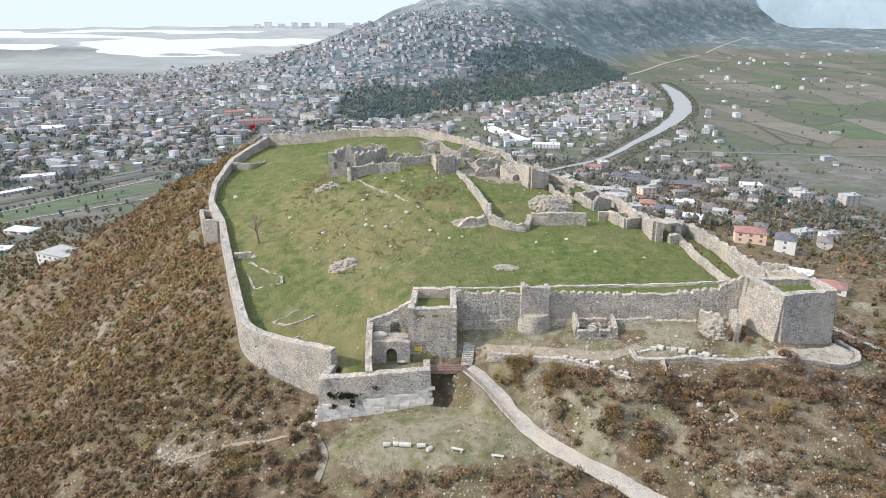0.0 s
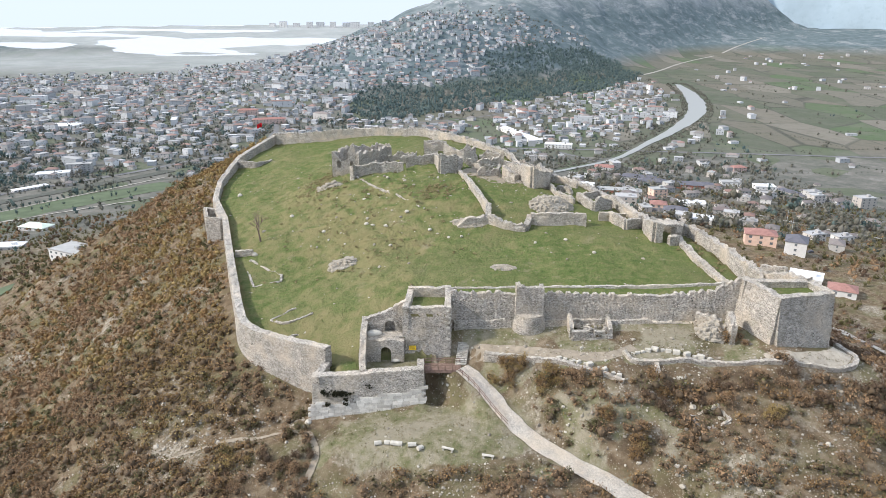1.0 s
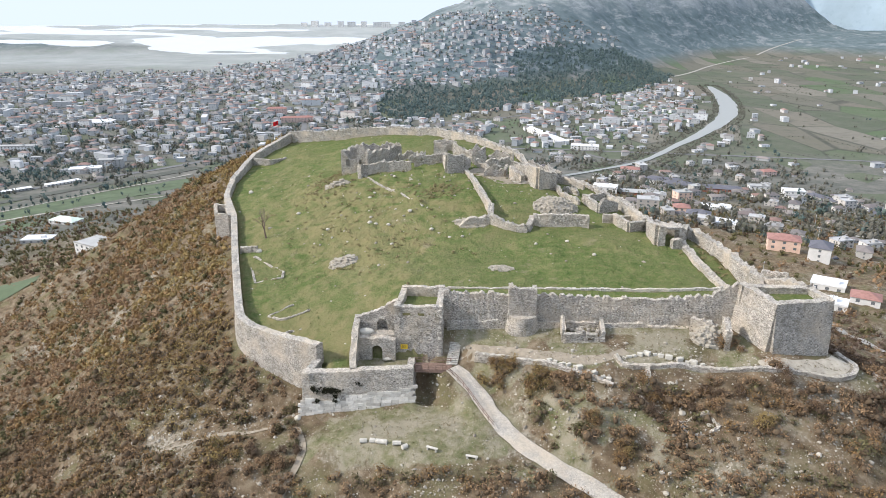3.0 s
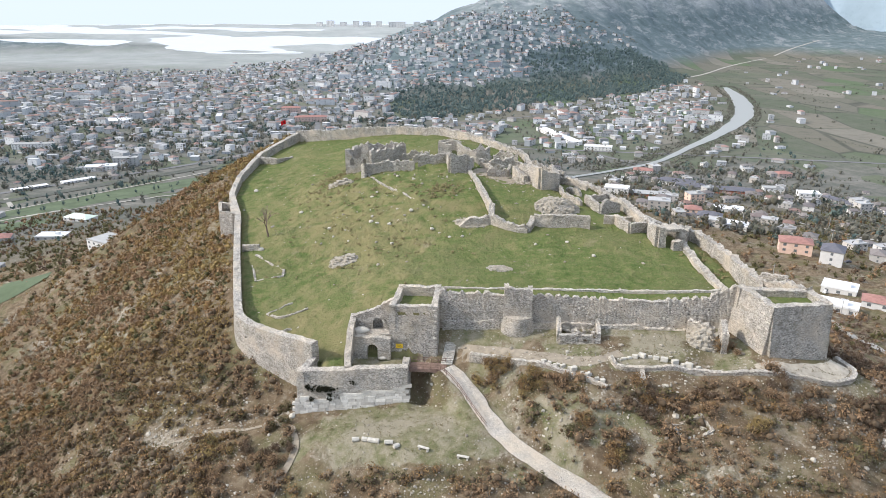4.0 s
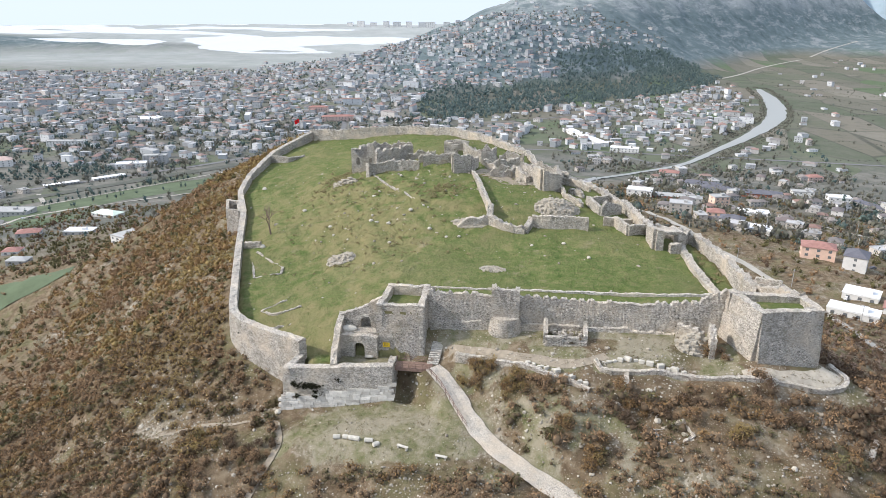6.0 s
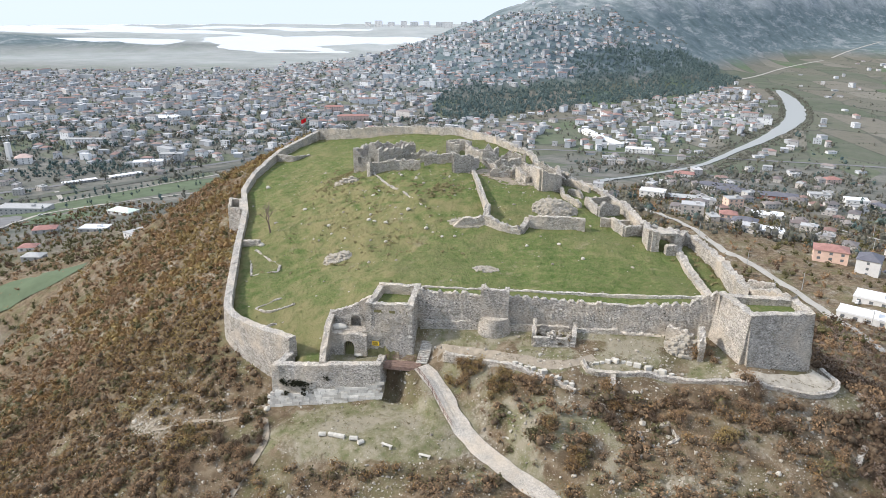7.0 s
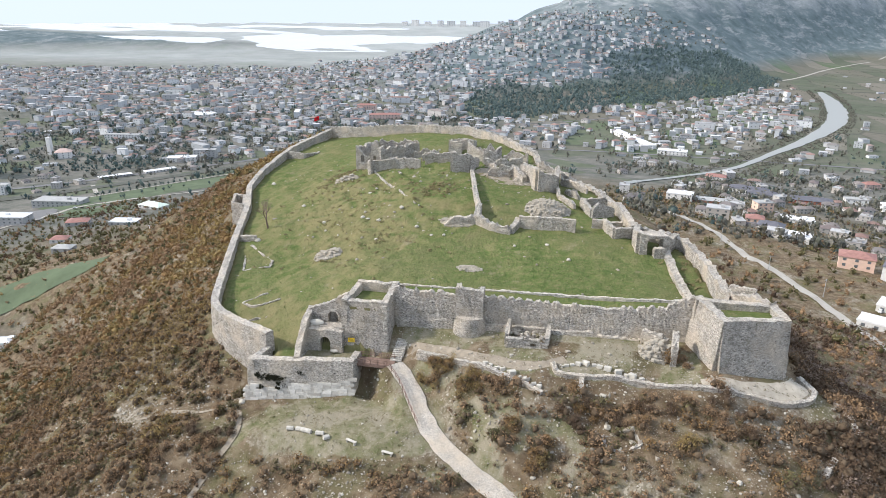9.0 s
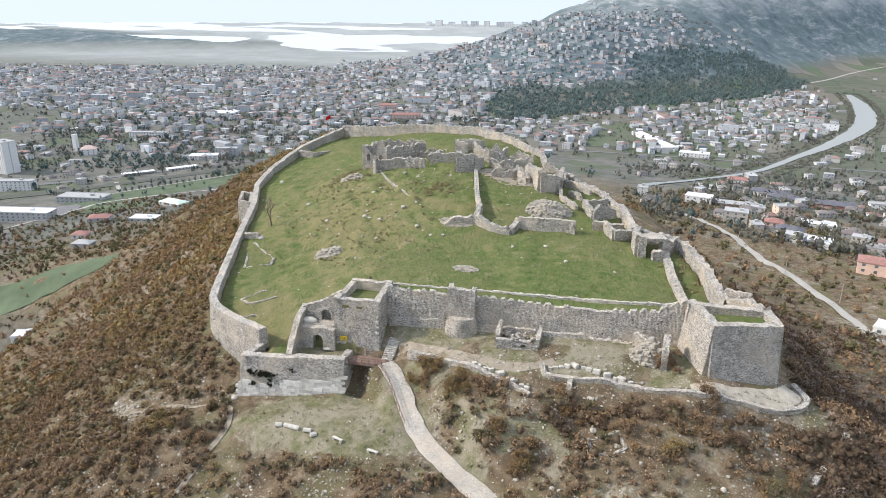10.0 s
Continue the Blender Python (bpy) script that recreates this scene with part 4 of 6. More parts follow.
# ruined plinth of great blocks before the wall
base = empty("block_base", "ruined base of large squared blocks with rubble filling", "ruin", "ruins below the wall")
for row in range(5):
    for k in range(7):
        if row > 2 and random.random() < 0.25:
            continue
        bm = bmesh.new()
        block(bm, 24.2 + k * 0.98 + 0.3 * (row % 2), 110.5 + random.uniform(-0.1, 0.1) - (0.0), 3.2 + row * 0.72, 0.95, 0.8, 0.7, 0.03, 0.05, 0.06)
        part("block", bm, STONE_PALE if row < 2 else STONE, base)
wall("side", [(23.8, 111, 2.5, 7.4), (23.9, 115, 2.5, 8.0)], 0.7, parent=base, crumble=0.4)
wall("side", [(30.7, 111, 2.5, 6.6), (30.8, 115, 2.5, 7.8)], 0.7, parent=base, crumble=0.4)
bm = bmesh.new()
for k in range(60):
    s = random.uniform(0.3, 0.7)
    block(bm, random.uniform(24.3, 30.3), random.uniform(111, 114.6), 4.8 + random.uniform(0, 1.6), s, s * 0.8, s * 0.8, random.uniform(0, 3), 0.08, 0.08)
tagged(part("rubble_fill", bm, STONE, base), kind="stuff")
ruin("spur_wall", "broken spur of masonry leaning on the curtain wall", [[(51.2, 108.6, 4, 9.0), (51.6, 112.6, 5, 10.2)], [(46.5, 114.6, 5, 8.8), (50.5, 112.6, 5, 7.8)]], thick=1.0, crumble=1.2, group="ruins below the wall")
# terrace walls in front
for q in ([(8.4, 109.6, 1.6, 2.9), (13.5, 107.4, 2.0, 3.4), (20.6, 105.0, 2.0, 3.9), (25.5, 102.4, 1.0, 3.1), (30.8, 100.0, 0.2, 2.5)], [(32.0, 106.0, 3, 4.9), (33.0, 103.4, 2.2, 4.5), (42.0, 104.3, 2.0, 4.8), (56.0, 102.6, 1.0, 4.4), (66, 103.6, 0.4, 3.5), (71.0, 105.6, 0.2, 3.3), (73.2, 108.6, 0.2, 3.4), (71.5, 113, 0.0, 3.4)],
          [(36.6, 100.2, 1.0, 2.5), (36.9, 103.6, 1.5, 3.4)], [(76.5, 99.0, -5, ground_z(76.5, 99) + 0.5), (78.0, 104.0, -5, ground_z(78, 104) + 0.6), (76, 109, -5, ground_z(76, 109) + 0.5)], [(70.5, 92.5, -5, ground_z(70.5, 92.5) + 0.4), (73.0, 96.5, -5, ground_z(73, 96.5) + 0.5)]):
    q = [(x, y, min(z0, ground_z(x, y) - 0.8), max(z1, ground_z(x, y) + 0.55)) for x, y, z0, z1 in (along(np.array(q, float), 2.0)[0])]
    wall("terrace_wall", q, 0.8, "low dry-stone terrace wall edging the walk", "terrace wall", mat=STONE, crumble=0.25, kind="structure")
EARTH = plain_material("trodden_earth", (0.28, 0.24, 0.185), 0.95, 0.22, 0.9)
ribbon("terrace_walk", [(5.5, 111.5, 0), (14, 109.0, 0), (22, 106.6, 0), (29, 104.6, 0), (34, 107.5, 0)], (1.8, 2.2, 2.4, 1.6), 0.05, EARTH, "trodden earth walk on the terrace", "path", 0.8)
ribbon("terrace_walk", [(55, 104.2, 0), (64, 105.4, 0), (70, 107.3, 0), (71, 111.5, 0)], (1.6, 2.4, 3.6, 2.6), 0.06, plain_material("pale_grit", (0.42, 0.375, 0.305), 0.95, 0.2, 0.9), "pale walk round the corner tower", "path", 0.8)


def stones_row(line, sizes, label, name="squared_stone", group="rows of squared stones"):
    pts, u = along(line, 0.3)
    d = 0.0
    while d < u[-1]:
        w = random.uniform(*sizes)
        x, y = np.interp(d, u, pts[:, 0]), np.interp(d, u, pts[:, 1])
        bm = bmesh.new()
        block(bm, 0, 0, -0.1, w, w * 0.65, w * random.uniform(0.55, 0.75), 0, 0.05, 0.09)
        ob = tagged(part(name, bm, ROCK_WHITE, None), label, "stone block", group)
        ob.matrix_world = pose(x, y, float(height_all(np.array([x]), np.array([y]))[0]), 0, 0, random.uniform(-40, 40))
        d += w * random.uniform(1.05, 1.5)


ROCK_WHITE = plain_material("white_limestone", (0.50, 0.47, 0.41), 0.9, 0.22, 1.5)
stones_row([(21.0, 105.6), (26, 103.3), (30.5, 101.0)], (0.5, 1.1), "pale squared stone set in a row along the terrace")
stones_row([(33.5, 105.6), (38.0, 106.8), (42, 105.5), (46.8, 104.8)], (0.6, 1.3), "pale squared stone set in a row along the terrace")
for k, (x, y, l, turn) in enumerate(((-8.9, 92.9, 1.4, 10), (-7.4, 92.8, 1.1, -5), (-5.9, 92.4, 2.2, -8), (-3.4, 91.9, 1.6, 5), (-2.1, 91.3, 1.2, 40))):
    bm = bmesh.new()
    bmesh.ops.create_cone(bm, cap_ends=True, segments=12, radius1=0.38, radius2=0.36, depth=l * 0.85)
    bmesh.ops.bevel(bm, geom=[e for e in bm.edges if len(e.link_faces) == 2 and abs(e.verts[0].co.z - e.verts[1].co.z) < 0.01], offset=0.06, segments=1, affect="EDGES")
    for v in bm.verts:
        v.co += Vector((random.uniform(-0.03, 0.03), random.uniform(-0.03, 0.03), random.uniform(-0.03, 0.03)))
    ob = tagged(part("column_drum", bm, ROCK_WHITE, None), "white fallen column drum lying on the grass", "column drum", "fallen column drums")
    ob.matrix_world = pose(x, y, ground_z(x, y) + 0.28, 0, 90, turn)
for x, y, turn in ((2.2, 90.8, -20), (8.4, 89.6, -12)):
    bench = empty("stone_bench", "low pale bench on two supports in the grass", "bench", "benches", pose(x, y, ground_z(x, y), 0, 0, turn))
    for n, a in (("seat", (0, 0, 0.42, 1.9, 0.5, 0.1)), ("support", (-0.7, 0, -0.1, 0.25, 0.45, 0.55)), ("support", (0.7, 0, -0.1, 0.25, 0.45, 0.55))):
        bm = bmesh.new()
        block(bm, *a, 0, 0.01, 0.03)
        part(n, bm, ROCK_WHITE, bench)

# foundations showing in the grass
for lab, lines in (("low stone foundation outline in the grass", [[(-42.2, 143.2), (-36.6, 145.4), (-37.2, 148.8), (-46.8, 156.8)], [(-42.2, 143.2), (-46, 152)]]), ("low stone foundation outline in the grass", [[(-34.5, 127.6), (-31.2, 125.1), (-25.6, 127.2)], [(-34.5, 127.6), (-29.7, 130.2)], [(-30, 121), (-26, 121.5)]]),
                   ("square stone outline on the scrub", [[(40.2, 94.6), (41.8, 91.6), (45.8, 92.6), (44.6, 95.4), (40.2, 94.6)]])):
    f = empty("foundation", lab, "foundation", "foundations")
    for l in lines:
        wall("course", [(x, y, ground_z(x, y) - 0.5, ground_z(x, y) + 0.12) for x, y in along(np.array(l, float), 1.5)[0]], 0.5, parent=f, crumble=0.45, mat=STONE)
ruin("boundary_line", "line of stones running down the mound", [[(-25.5, 195.5, 0, ground_z(-25.5, 195.5) + 0.3), (-19, 184, 0, ground_z(-19, 184) + 0.25), (-12, 174, 0, ground_z(-12, 174) + 0.3), (-6, 166, 0, ground_z(-6, 166) + 0.3)]], thick=0.5, crumble=0.4)
ruin("return_wall", "short ruined wall built against the circuit wall", [[(-79, 250, 4, 6.4), (-70, 248, 4, 6.0), (-66, 254, 4.5, 5.6)]], thick=0.8, crumble=0.4)
ruin("stair_block", "small block of old masonry by the wall", [[(-51.5, 160.6, 1, 3.2), (-47.0, 160.2, 1.5, 3.6)]], thick=0.8, crumble=0.5)

# ---- gate details ----
IRON, PLANK = bpy.data.materials["dark_iron"], plain_material("weathered_planks", (0.22, 0.15, 0.12), 0.85, 0.3, 2.0)
bridge = empty("footbridge", "short timber footbridge with rails into the gate", "footbridge")
for k in range(16):
    bm = bmesh.new()
    block(bm, -2.2 + k * 0.42, 108.7, 0.12, 0.40, 2.6, 0.09, 0, 0.008, 0.01)
    part("plank", bm, PLANK, bridge)
for y in (107.4, 110.0):
    bm = bmesh.new()
    block(bm, 0.9, y, -0.25, 6.8, 0.18, 0.36, 0, 0.005, 0.02)
    part("beam", bm, PLANK, bridge)
    for z in (0.7, 1.15):
        bm = bmesh.new()
        block(bm, 0.9, y, z, 6.6, 0.07, 0.08, 0, 0.005, 0.01)
        part("rail", bm, PLANK, bridge)
    for k in range(6):
        bm = bmesh.new()
        block(bm, -2.2 + k * 1.25, y, 0.1, 0.10, 0.10, 1.15, 0, 0.005, 0.01)
        part("post", bm, PLANK, bridge)
fence = empty("path_fence", "timber post and rail fence beside the path", "fence")
fl, fu = along(rounded(PATH)[:, :3], 1.6)
for k, q in enumerate(fl[:9]):
    d = fl[k + 1] - q
    nrm = Vector((d[1], -d[0], 0)).normalized() * 1.55
    a, b = Vector(q) + nrm, Vector(fl[k + 1]) + nrm
    bm = bmesh.new()
    block(bm, a.x, a.y, a.z - 0.2, 0.11, 0.11, 1.3, 0, 0.01, 0.015)
    part("post", bm, PLANK, fence)
    for h in (0.55, 1.0):
        bm = bmesh.new()
        m = block(bm, 0, 0, 0, (b - a).length, 0.06, 0.09, 0, 0.004, 0.01)
        bmesh.ops.transform(bm, matrix=Matrix.Translation((a + b) / 2 + Vector((0, 0, h))) @ (b - a).to_track_quat("X", "Z").to_matrix().to_4x4(), verts=bm.verts)
        part("rail", bm, PLANK, fence)
stairs = empty("stone_stairs", "worn stone stairs climbing from the path to the terrace", "stairs")
for k in range(11):
    bm = bmesh.new()
    block(bm, 4.2 + 0.06 * k, 109.8 + k * 0.32, -0.6 + k * 0.26, 2.0, 0.42, 0.9, 0.05, 0.02, 0.03)
    part("step", bm, STONE_PALE, stairs)
sign = empty("yellow_sign", "yellow notice board on the foot of the gate tower", "sign")
bm = bmesh.new()
block(bm, -4.4, 111.0, 2.3, 1.25, 0.06, 0.85, 0, 0.0, 0.01)
part("board", bm, plain_material("yellow_paint", (0.75, 0.50, 0.04), 0.5, 0.08, 2), sign)
for k in range(3):
    bm = bmesh.new()
    block(bm, -4.4, 110.96, 2.5 + k * 0.2, 0.9, 0.012, 0.07, 0, 0.0, 0)
    part("text_bar", bm, IRON, sign)
for x, y, z, s in ((-11.4, 112.2, 4.7, 1.5), (-7.4, 110.0, 0.5, 0.8)):
    bm = bmesh.new()
    bmesh.ops.create_icosphere(bm, subdivisions=2, radius=1)
    for v in bm.verts:
        v.co = Vector((v.co.x * s, v.co.y * s * 0.5, v.co.z * s * 0.38)) * random.uniform(0.92, 1.08) + Vector((x, y, z + s * 0.2))
    tagged(part("white_boulder", bm, ROCK_WHITE, None), "smooth white boulder lying at the gatehouse", "boulder", "gate boulders")
# flag at the far corner
flag = empty("flagpole", "tall pole with a red flag over the far wall", "flag")
bm = bmesh.new()
bmesh.ops.create_cone(bm, cap_ends=True, segments=8, radius1=0.09, radius2=0.05, depth=9.0)
bmesh.ops.translate(bm, vec=(-75.6, 279.0, 11.0), verts=bm.verts)
part("pole", bm, IRON, flag)
bm = bmesh.new()
bmesh.ops.create_grid(bm, x_segments=12, y_segments=8, size=0.5)
for v in bm.verts:
    x, y = v.co.x + 0.5, v.co.y
    v.co = (-75.6 - 2.0 * x, 279.0 + 0.3 * math.sin(5 * x), 14.5 + 1.6 * y - 0.7 * x * x + 0.1 * math.sin(7 * x))
bmesh.ops.solidify(bm, geom=bm.faces[:], thickness=0.02)
part("cloth", bm, plain_material("red_cloth", (0.62, 0.02, 0.03), 0.8, 0.1, 1), flag, "red flag cloth with a dark mark")
bm = bmesh.new()
block(bm, -76.6, 279.12, 14.0, 0.5, 0.03, 0.6, 0, 0.05, 0)
part("emblem", bm, IRON, flag)

# heap of fallen stones, bare patch and other loose stone
def heap(name, label, cx, cy, rx, ry, h, n, size):
    pile = empty(name, label, "stone heap")
    for k in range(n):
        a, r = random.uniform(0, 2 * math.pi), random.random() ** 0.5
        x, y = cx + rx * r * math.cos(a), cy + ry * r * math.sin(a)
        s = random.uniform(*size)
        bm = bmesh.new()
        block(bm, x, y, ground_z(x, y) + h * (1 - r * r) - 0.35, s * 1.2, s, s * 0.8, a, 0.12 * s, 0.15 * s)
        part("stone", bm, ROCK, pile)
    bm = bmesh.new()
    bmesh.ops.create_uvsphere(bm, u_segments=28, v_segments=14, radius=1)
    for v in bm.verts:
        x, y = cx + rx * v.co.x, cy + ry * v.co.y
        v.co = (x, y, ground_z(x, y) + (h * (1 - v.co.x ** 2 - v.co.y ** 2) if v.co.z >= 0 else -0.3) + random.uniform(-0.12, 0.12))
    part("core", bm, RUBBLE, pile)


RUBBLE = rubble_stone("loose_rubble", (0.58, 0.54, 0.47), (0.30, 0.27, 0.22), 3.2, 0.05)
heap("stone_heap", "rounded heap of grey fallen stones in the grass", 26.8, 167.0, 5.6, 4.0, 2.5, 170, (0.35, 0.8))
heap("stone_heap", "low scatter of white stones in the turf", 13.1, 135.2, 2.6, 1.7, 0.35, 60, (0.3, 0.6))
heap("stone_heap", "tumbled stones at the foot of the broken wall", 6.5, 157.6, 4.5, 2.2, 0.9, 70, (0.3, 0.7))
heap("stone_heap", "rocky outcrop breaking through the mound", -23.0, 148.6, 3.6, 2.4, 0.5, 50, (0.3, 0.9))
heap("stone_heap", "rocky outcrop breaking through the mound", -33.6, 192.2, 3.8, 1.6, 0.6, 40, (0.4, 1.1))
heap("stone_heap", "spill of fallen masonry below the curtain wall", 49.0, 111.8, 3.2, 2.6, 2.2, 80, (0.3, 0.8))
heap("stone_heap", "earthy heap of stones inside the ruined range", 19.0, 187.5, 3.0, 4.0, 1.8, 60, (0.3, 0.8))

ribbon("court_floor", [(6, 196, 0), (11, 190, 0), (17, 186, 0), (22, 190, 0), (24, 198, 0)], (6, 9, 8, 7), 0.07, EARTH, "bare earth floor among the ruins", "earth floor", 0.8)
for k in range(9):
    x, y = random.uniform(5, 30), random.uniform(182, 206)
    a = random.uniform(0, 3.1)
    l = random.uniform(2.5, 5.5)
    ruin("wall_footing", "low grey wall footing showing in the ruined ward", [[(x, y, 0, ground_z(x, y) + random.uniform(0.5, 1.3)), (x + l * math.cos(a), y + l * math.sin(a), 0, ground_z(x + l * math.cos(a), y + l * math.sin(a)) + random.uniform(0.3, 1.0))]], thick=0.7, crumble=0.4)

for line, tall in (([(7, 199), (10.5, 196.5), (14, 197)], 2.6), ([(9, 189), (14.5, 190)], 1.6), ([(14.5, 190), (15.5, 195)], 2.2), ([(22, 203), (27, 200.5), (29, 195)], 2.6), ([(17, 199.5), (22, 198)], 2.4), ([(-14, 207), (-9, 208.5)], 2.2), ([(-18, 213), (-12, 215)], 1.8), ([(-24, 200), (-20.5, 203.5)], 2.4), ([(30.5, 183), (34, 179)], 1.8), ([(1, 216), (6, 214), (9, 217)], 2.4), ([(13, 206), (16.5, 209)], 3.0), ([(5.5, 208), (8.0, 211.5)], 3.2)):
    ruin("upper_ward_wall", "broken grey wall of the ruined upper ward", [[(x, y, 0, ground_z(x, y) + tall * (0.6 + 0.5 * random.random())) for x, y in line]], thick=0.75, crumble=1.4)


# ---- plants and loose stones ----
LUMP = bmesh.new()
bmesh.ops.create_icosphere(LUMP, subdivisions=1, radius=1.0)
LUMP_V, LUMP_F = np.array([v.co[:] for v in LUMP.verts]), np.array([[v.index for v in f.verts] for f in LUMP.faces])
LUMP.free()


def leaf_cloud(places, sizes, count, leaf, flat=0.7, lobes=4):
    """Bushes or crowns: at each place a few close lumps of twigs, clothed all over in small leaf faces; vertices and faces."""
    places, sizes = np.asarray(places, float), np.asarray(sizes, float)
    n, k = len(places), max(1, min(lobes, 3))
    mid = np.random.normal(0, 1, (n, k, 3)) * (0.30, 0.30, 0.10) + (0, 0, 0.34)
    rad = np.random.uniform(0.34, 0.56, (n, k))
    core = mid[:, :, None] + LUMP_V[None, None] * (rad[:, :, None, None] * np.random.uniform(0.34, 0.68, (n, k, len(LUMP_V), 1)))
    pick = np.random.randint(0, k, (n, count))
    c = np.take_along_axis(mid, pick[:, :, None].repeat(3, 2), 1)
    r = np.take_along_axis(rad, pick, 1)
    d = np.random.normal(0, 1, (n, count, 3)) + (0, 0, 0.5)
    d /= np.linalg.norm(d, axis=2)[:, :, None]
    c = c + d * (r * np.random.uniform(0.55, 1.3, (n, count)))[:, :, None]
    for q in (core, c):
        q[..., 2] = np.maximum(q[..., 2], -0.05) * flat * 1.25
    core = places[:, None, None] + core * sizes[:, None, None, None]
    c = places[:, None] + c * sizes[:, None, None]
    tri = np.random.normal(0, 1, (n, count, 3, 3))
    tri = np.clip(tri, -1.4, 1.4)
    tri -= tri.mean(2, keepdims=True)
    tri *= (leaf * sizes)[:, None, None, None] * np.random.uniform(0.5, 1.2, (n, count, 1, 1))
    v = (c[:, :, None, :] + tri).reshape(-1, 3)
    f = np.arange(len(v)).reshape(-1, 3)
    if flat < 0.55:
        return v, f
    cf = (LUMP_F[None] + (np.arange(n * k) * len(LUMP_V))[:, None, None]).reshape(-1, 3) + len(v)
    return np.concatenate([v, core.reshape(-1, 3)]), np.concatenate([f, cf])


def scatter(x0, x1, y0, y1, step, jitter=0.5):
    x, y = np.meshgrid(np.arange(x0, x1, step), np.arange(y0, y1, step))
    x, y = x.ravel() + np.random.uniform(-jitter, jitter, x.size) * step, y.ravel() + np.random.uniform(-jitter, jitter, y.size) * step
    return x, y


def path_distance(x, y, line=None):
    best = np.full(x.shape, 1e9)
    for q in along(rounded(PATH if line is None else line), 1.0)[0]:
        best = np.minimum(best, np.hypot(x - q[0], y - q[1]))
    return best


BROWN = tinted("brown_twigs", (0.172, 0.108, 0.064), (0.262, 0.170, 0.098), (0.345, 0.230, 0.134), (0.21, 0.138, 0.084))
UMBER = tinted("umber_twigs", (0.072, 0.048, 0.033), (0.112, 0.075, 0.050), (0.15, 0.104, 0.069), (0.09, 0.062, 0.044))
RUST = tinted("rusty_leaves", (0.150, 0.092, 0.045), (0.240, 0.150, 0.070), (0.32, 0.210, 0.102))
OCHRE = tinted("ochre_leaves", (0.190, 0.135, 0.056), (0.275, 0.198, 0.082), (0.35, 0.262, 0.122))
GREYTWIG = tinted("grey_twigs", (0.190, 0.142, 0.115), (0.265, 0.205, 0.165), (0.15, 0.110, 0.088))
OLIVE = tinted("olive_leaves", (0.070, 0.066, 0.032), (0.115, 0.105, 0.050), (0.155, 0.138, 0.070))
DARKLEAF = tinted("dark_ivy", (0.02, 0.022, 0.014), (0.035, 0.034, 0.02), (0.05, 0.045, 0.026))
# twig lumps inside near bushes, darkened so inner shade sits in their colour
SHADED_CORE = tinted("shaded_twig_core", (0.088, 0.064, 0.042), (0.120, 0.088, 0.058), (0.155, 0.115, 0.077))
KINDS = ((UMBER, 0.22, "dark umber scrub covering the hillside"), (GREYTWIG, 0.10, "grey twiggy scrub covering the hillside"), (BROWN, 0.31, "brown leafless scrub covering the hillside"),
         (OLIVE, 0.10, "dull green bushes among the scrub"), (RUST, 0.18, "rust-coloured scrub covering the hillside"), (OCHRE, 0.09, "ochre-leaved bushes among the scrub"))



def hillside_scrub():
    X, Y, S = [], [], []
    for x0, x1, y0, y1, step in ((-130, -20, 76, 300, 1.6), (-300, -130, 90, 420, 3.0), (-20, 110, 64, 118, 1.75), (68, 175, 84, 300, 1.65), (-100, 60, 284, 330, 4.0)):
        x, y = scatter(x0, x1, y0, y1, step)
        inside, d, _, _ = ring_info(x, y)
        gully = fbm(x, y, 34, 7, 3)
        thick = np.where(x < -30, 1.0 - 0.5 * (fbm(x * 0.9 + y * 0.4, y, 46, 3, 3) > 0.55), 0.0)
        thick = np.where((x >= -30) | (y < 108), np.where(x < 8, 0.26 + 0.55 * (gully > 0.05), 0.42 + 0.52 * (gully > -0.35)), thick)
        thick = np.where((x < -30) & (y < 108) & (x > -52), 0.36 + 0.45 * (gully > -0.2), np.where((x < -52) & (y < 125), np.maximum(thick, 0.45 + 0.4 * (gully > -0.2)), thick))
        thick = np.where(x > 75, 1.0, thick)
        thick = np.where((x < -120) & (d > 105), 0.05, np.where((x > 110) & (d > 60), 0.4, thick))
        apron = (np.abs(x + 3) < 19) & (y > 88) & (y < 103)
        terrace = (x > 4) & (x < 75) & (y > 102.4) & (d < 14)
        ok = ~inside & (d > 1.6) & (np.random.random(x.size) < thick) & (path_distance(x, y) > 2.6) & ~apron & ~terrace
        ok &= (path_distance(x, y, LEFT_TRACK) > 1.6) & (path_distance(x, y, TERRACE_EDGE) > 2.6)
        X.append(x[ok]), Y.append(y[ok]), S.append((0.55 + np.random.gamma(2.2, 0.36, ok.sum())) * (1 + 0.28 * (step - 1.75)) * np.where((x[ok] < -30) | (x[ok] > 70), 1.28, 1.0))
    return np.concatenate(X), np.concatenate(Y), np.concatenate(S)


TERRACE_EDGE = np.array([(32, 103.5), (42, 104.3), (56, 102.6), (66, 103.6), (71, 105.6), (73.2, 108.6)], float)
LEFT_TRACK = np.array([(-21, 98.5, 0), (-28, 101.5, 0), (-38, 102.5, 0), (-48, 102, 0)], float)
ribbon("foot_track", LEFT_TRACK, (0.7, 0.9, 0.7, 0.5), 0.14, EARTH, "narrow earth track crossing the scrub", "path", 0.7)
ribbon("foot_track", [(-21, 98.5, 0), (-18.5, 93, 0), (-20.5, 86, 0), (-22, 80, 0)], (0.8, 1.3, 1.1, 0.8), 0.16, EARTH, "narrow earth track crossing the scrub", "path", 0.7)
bx, by, bs = hillside_scrub()
bz = height_all(bx, by)
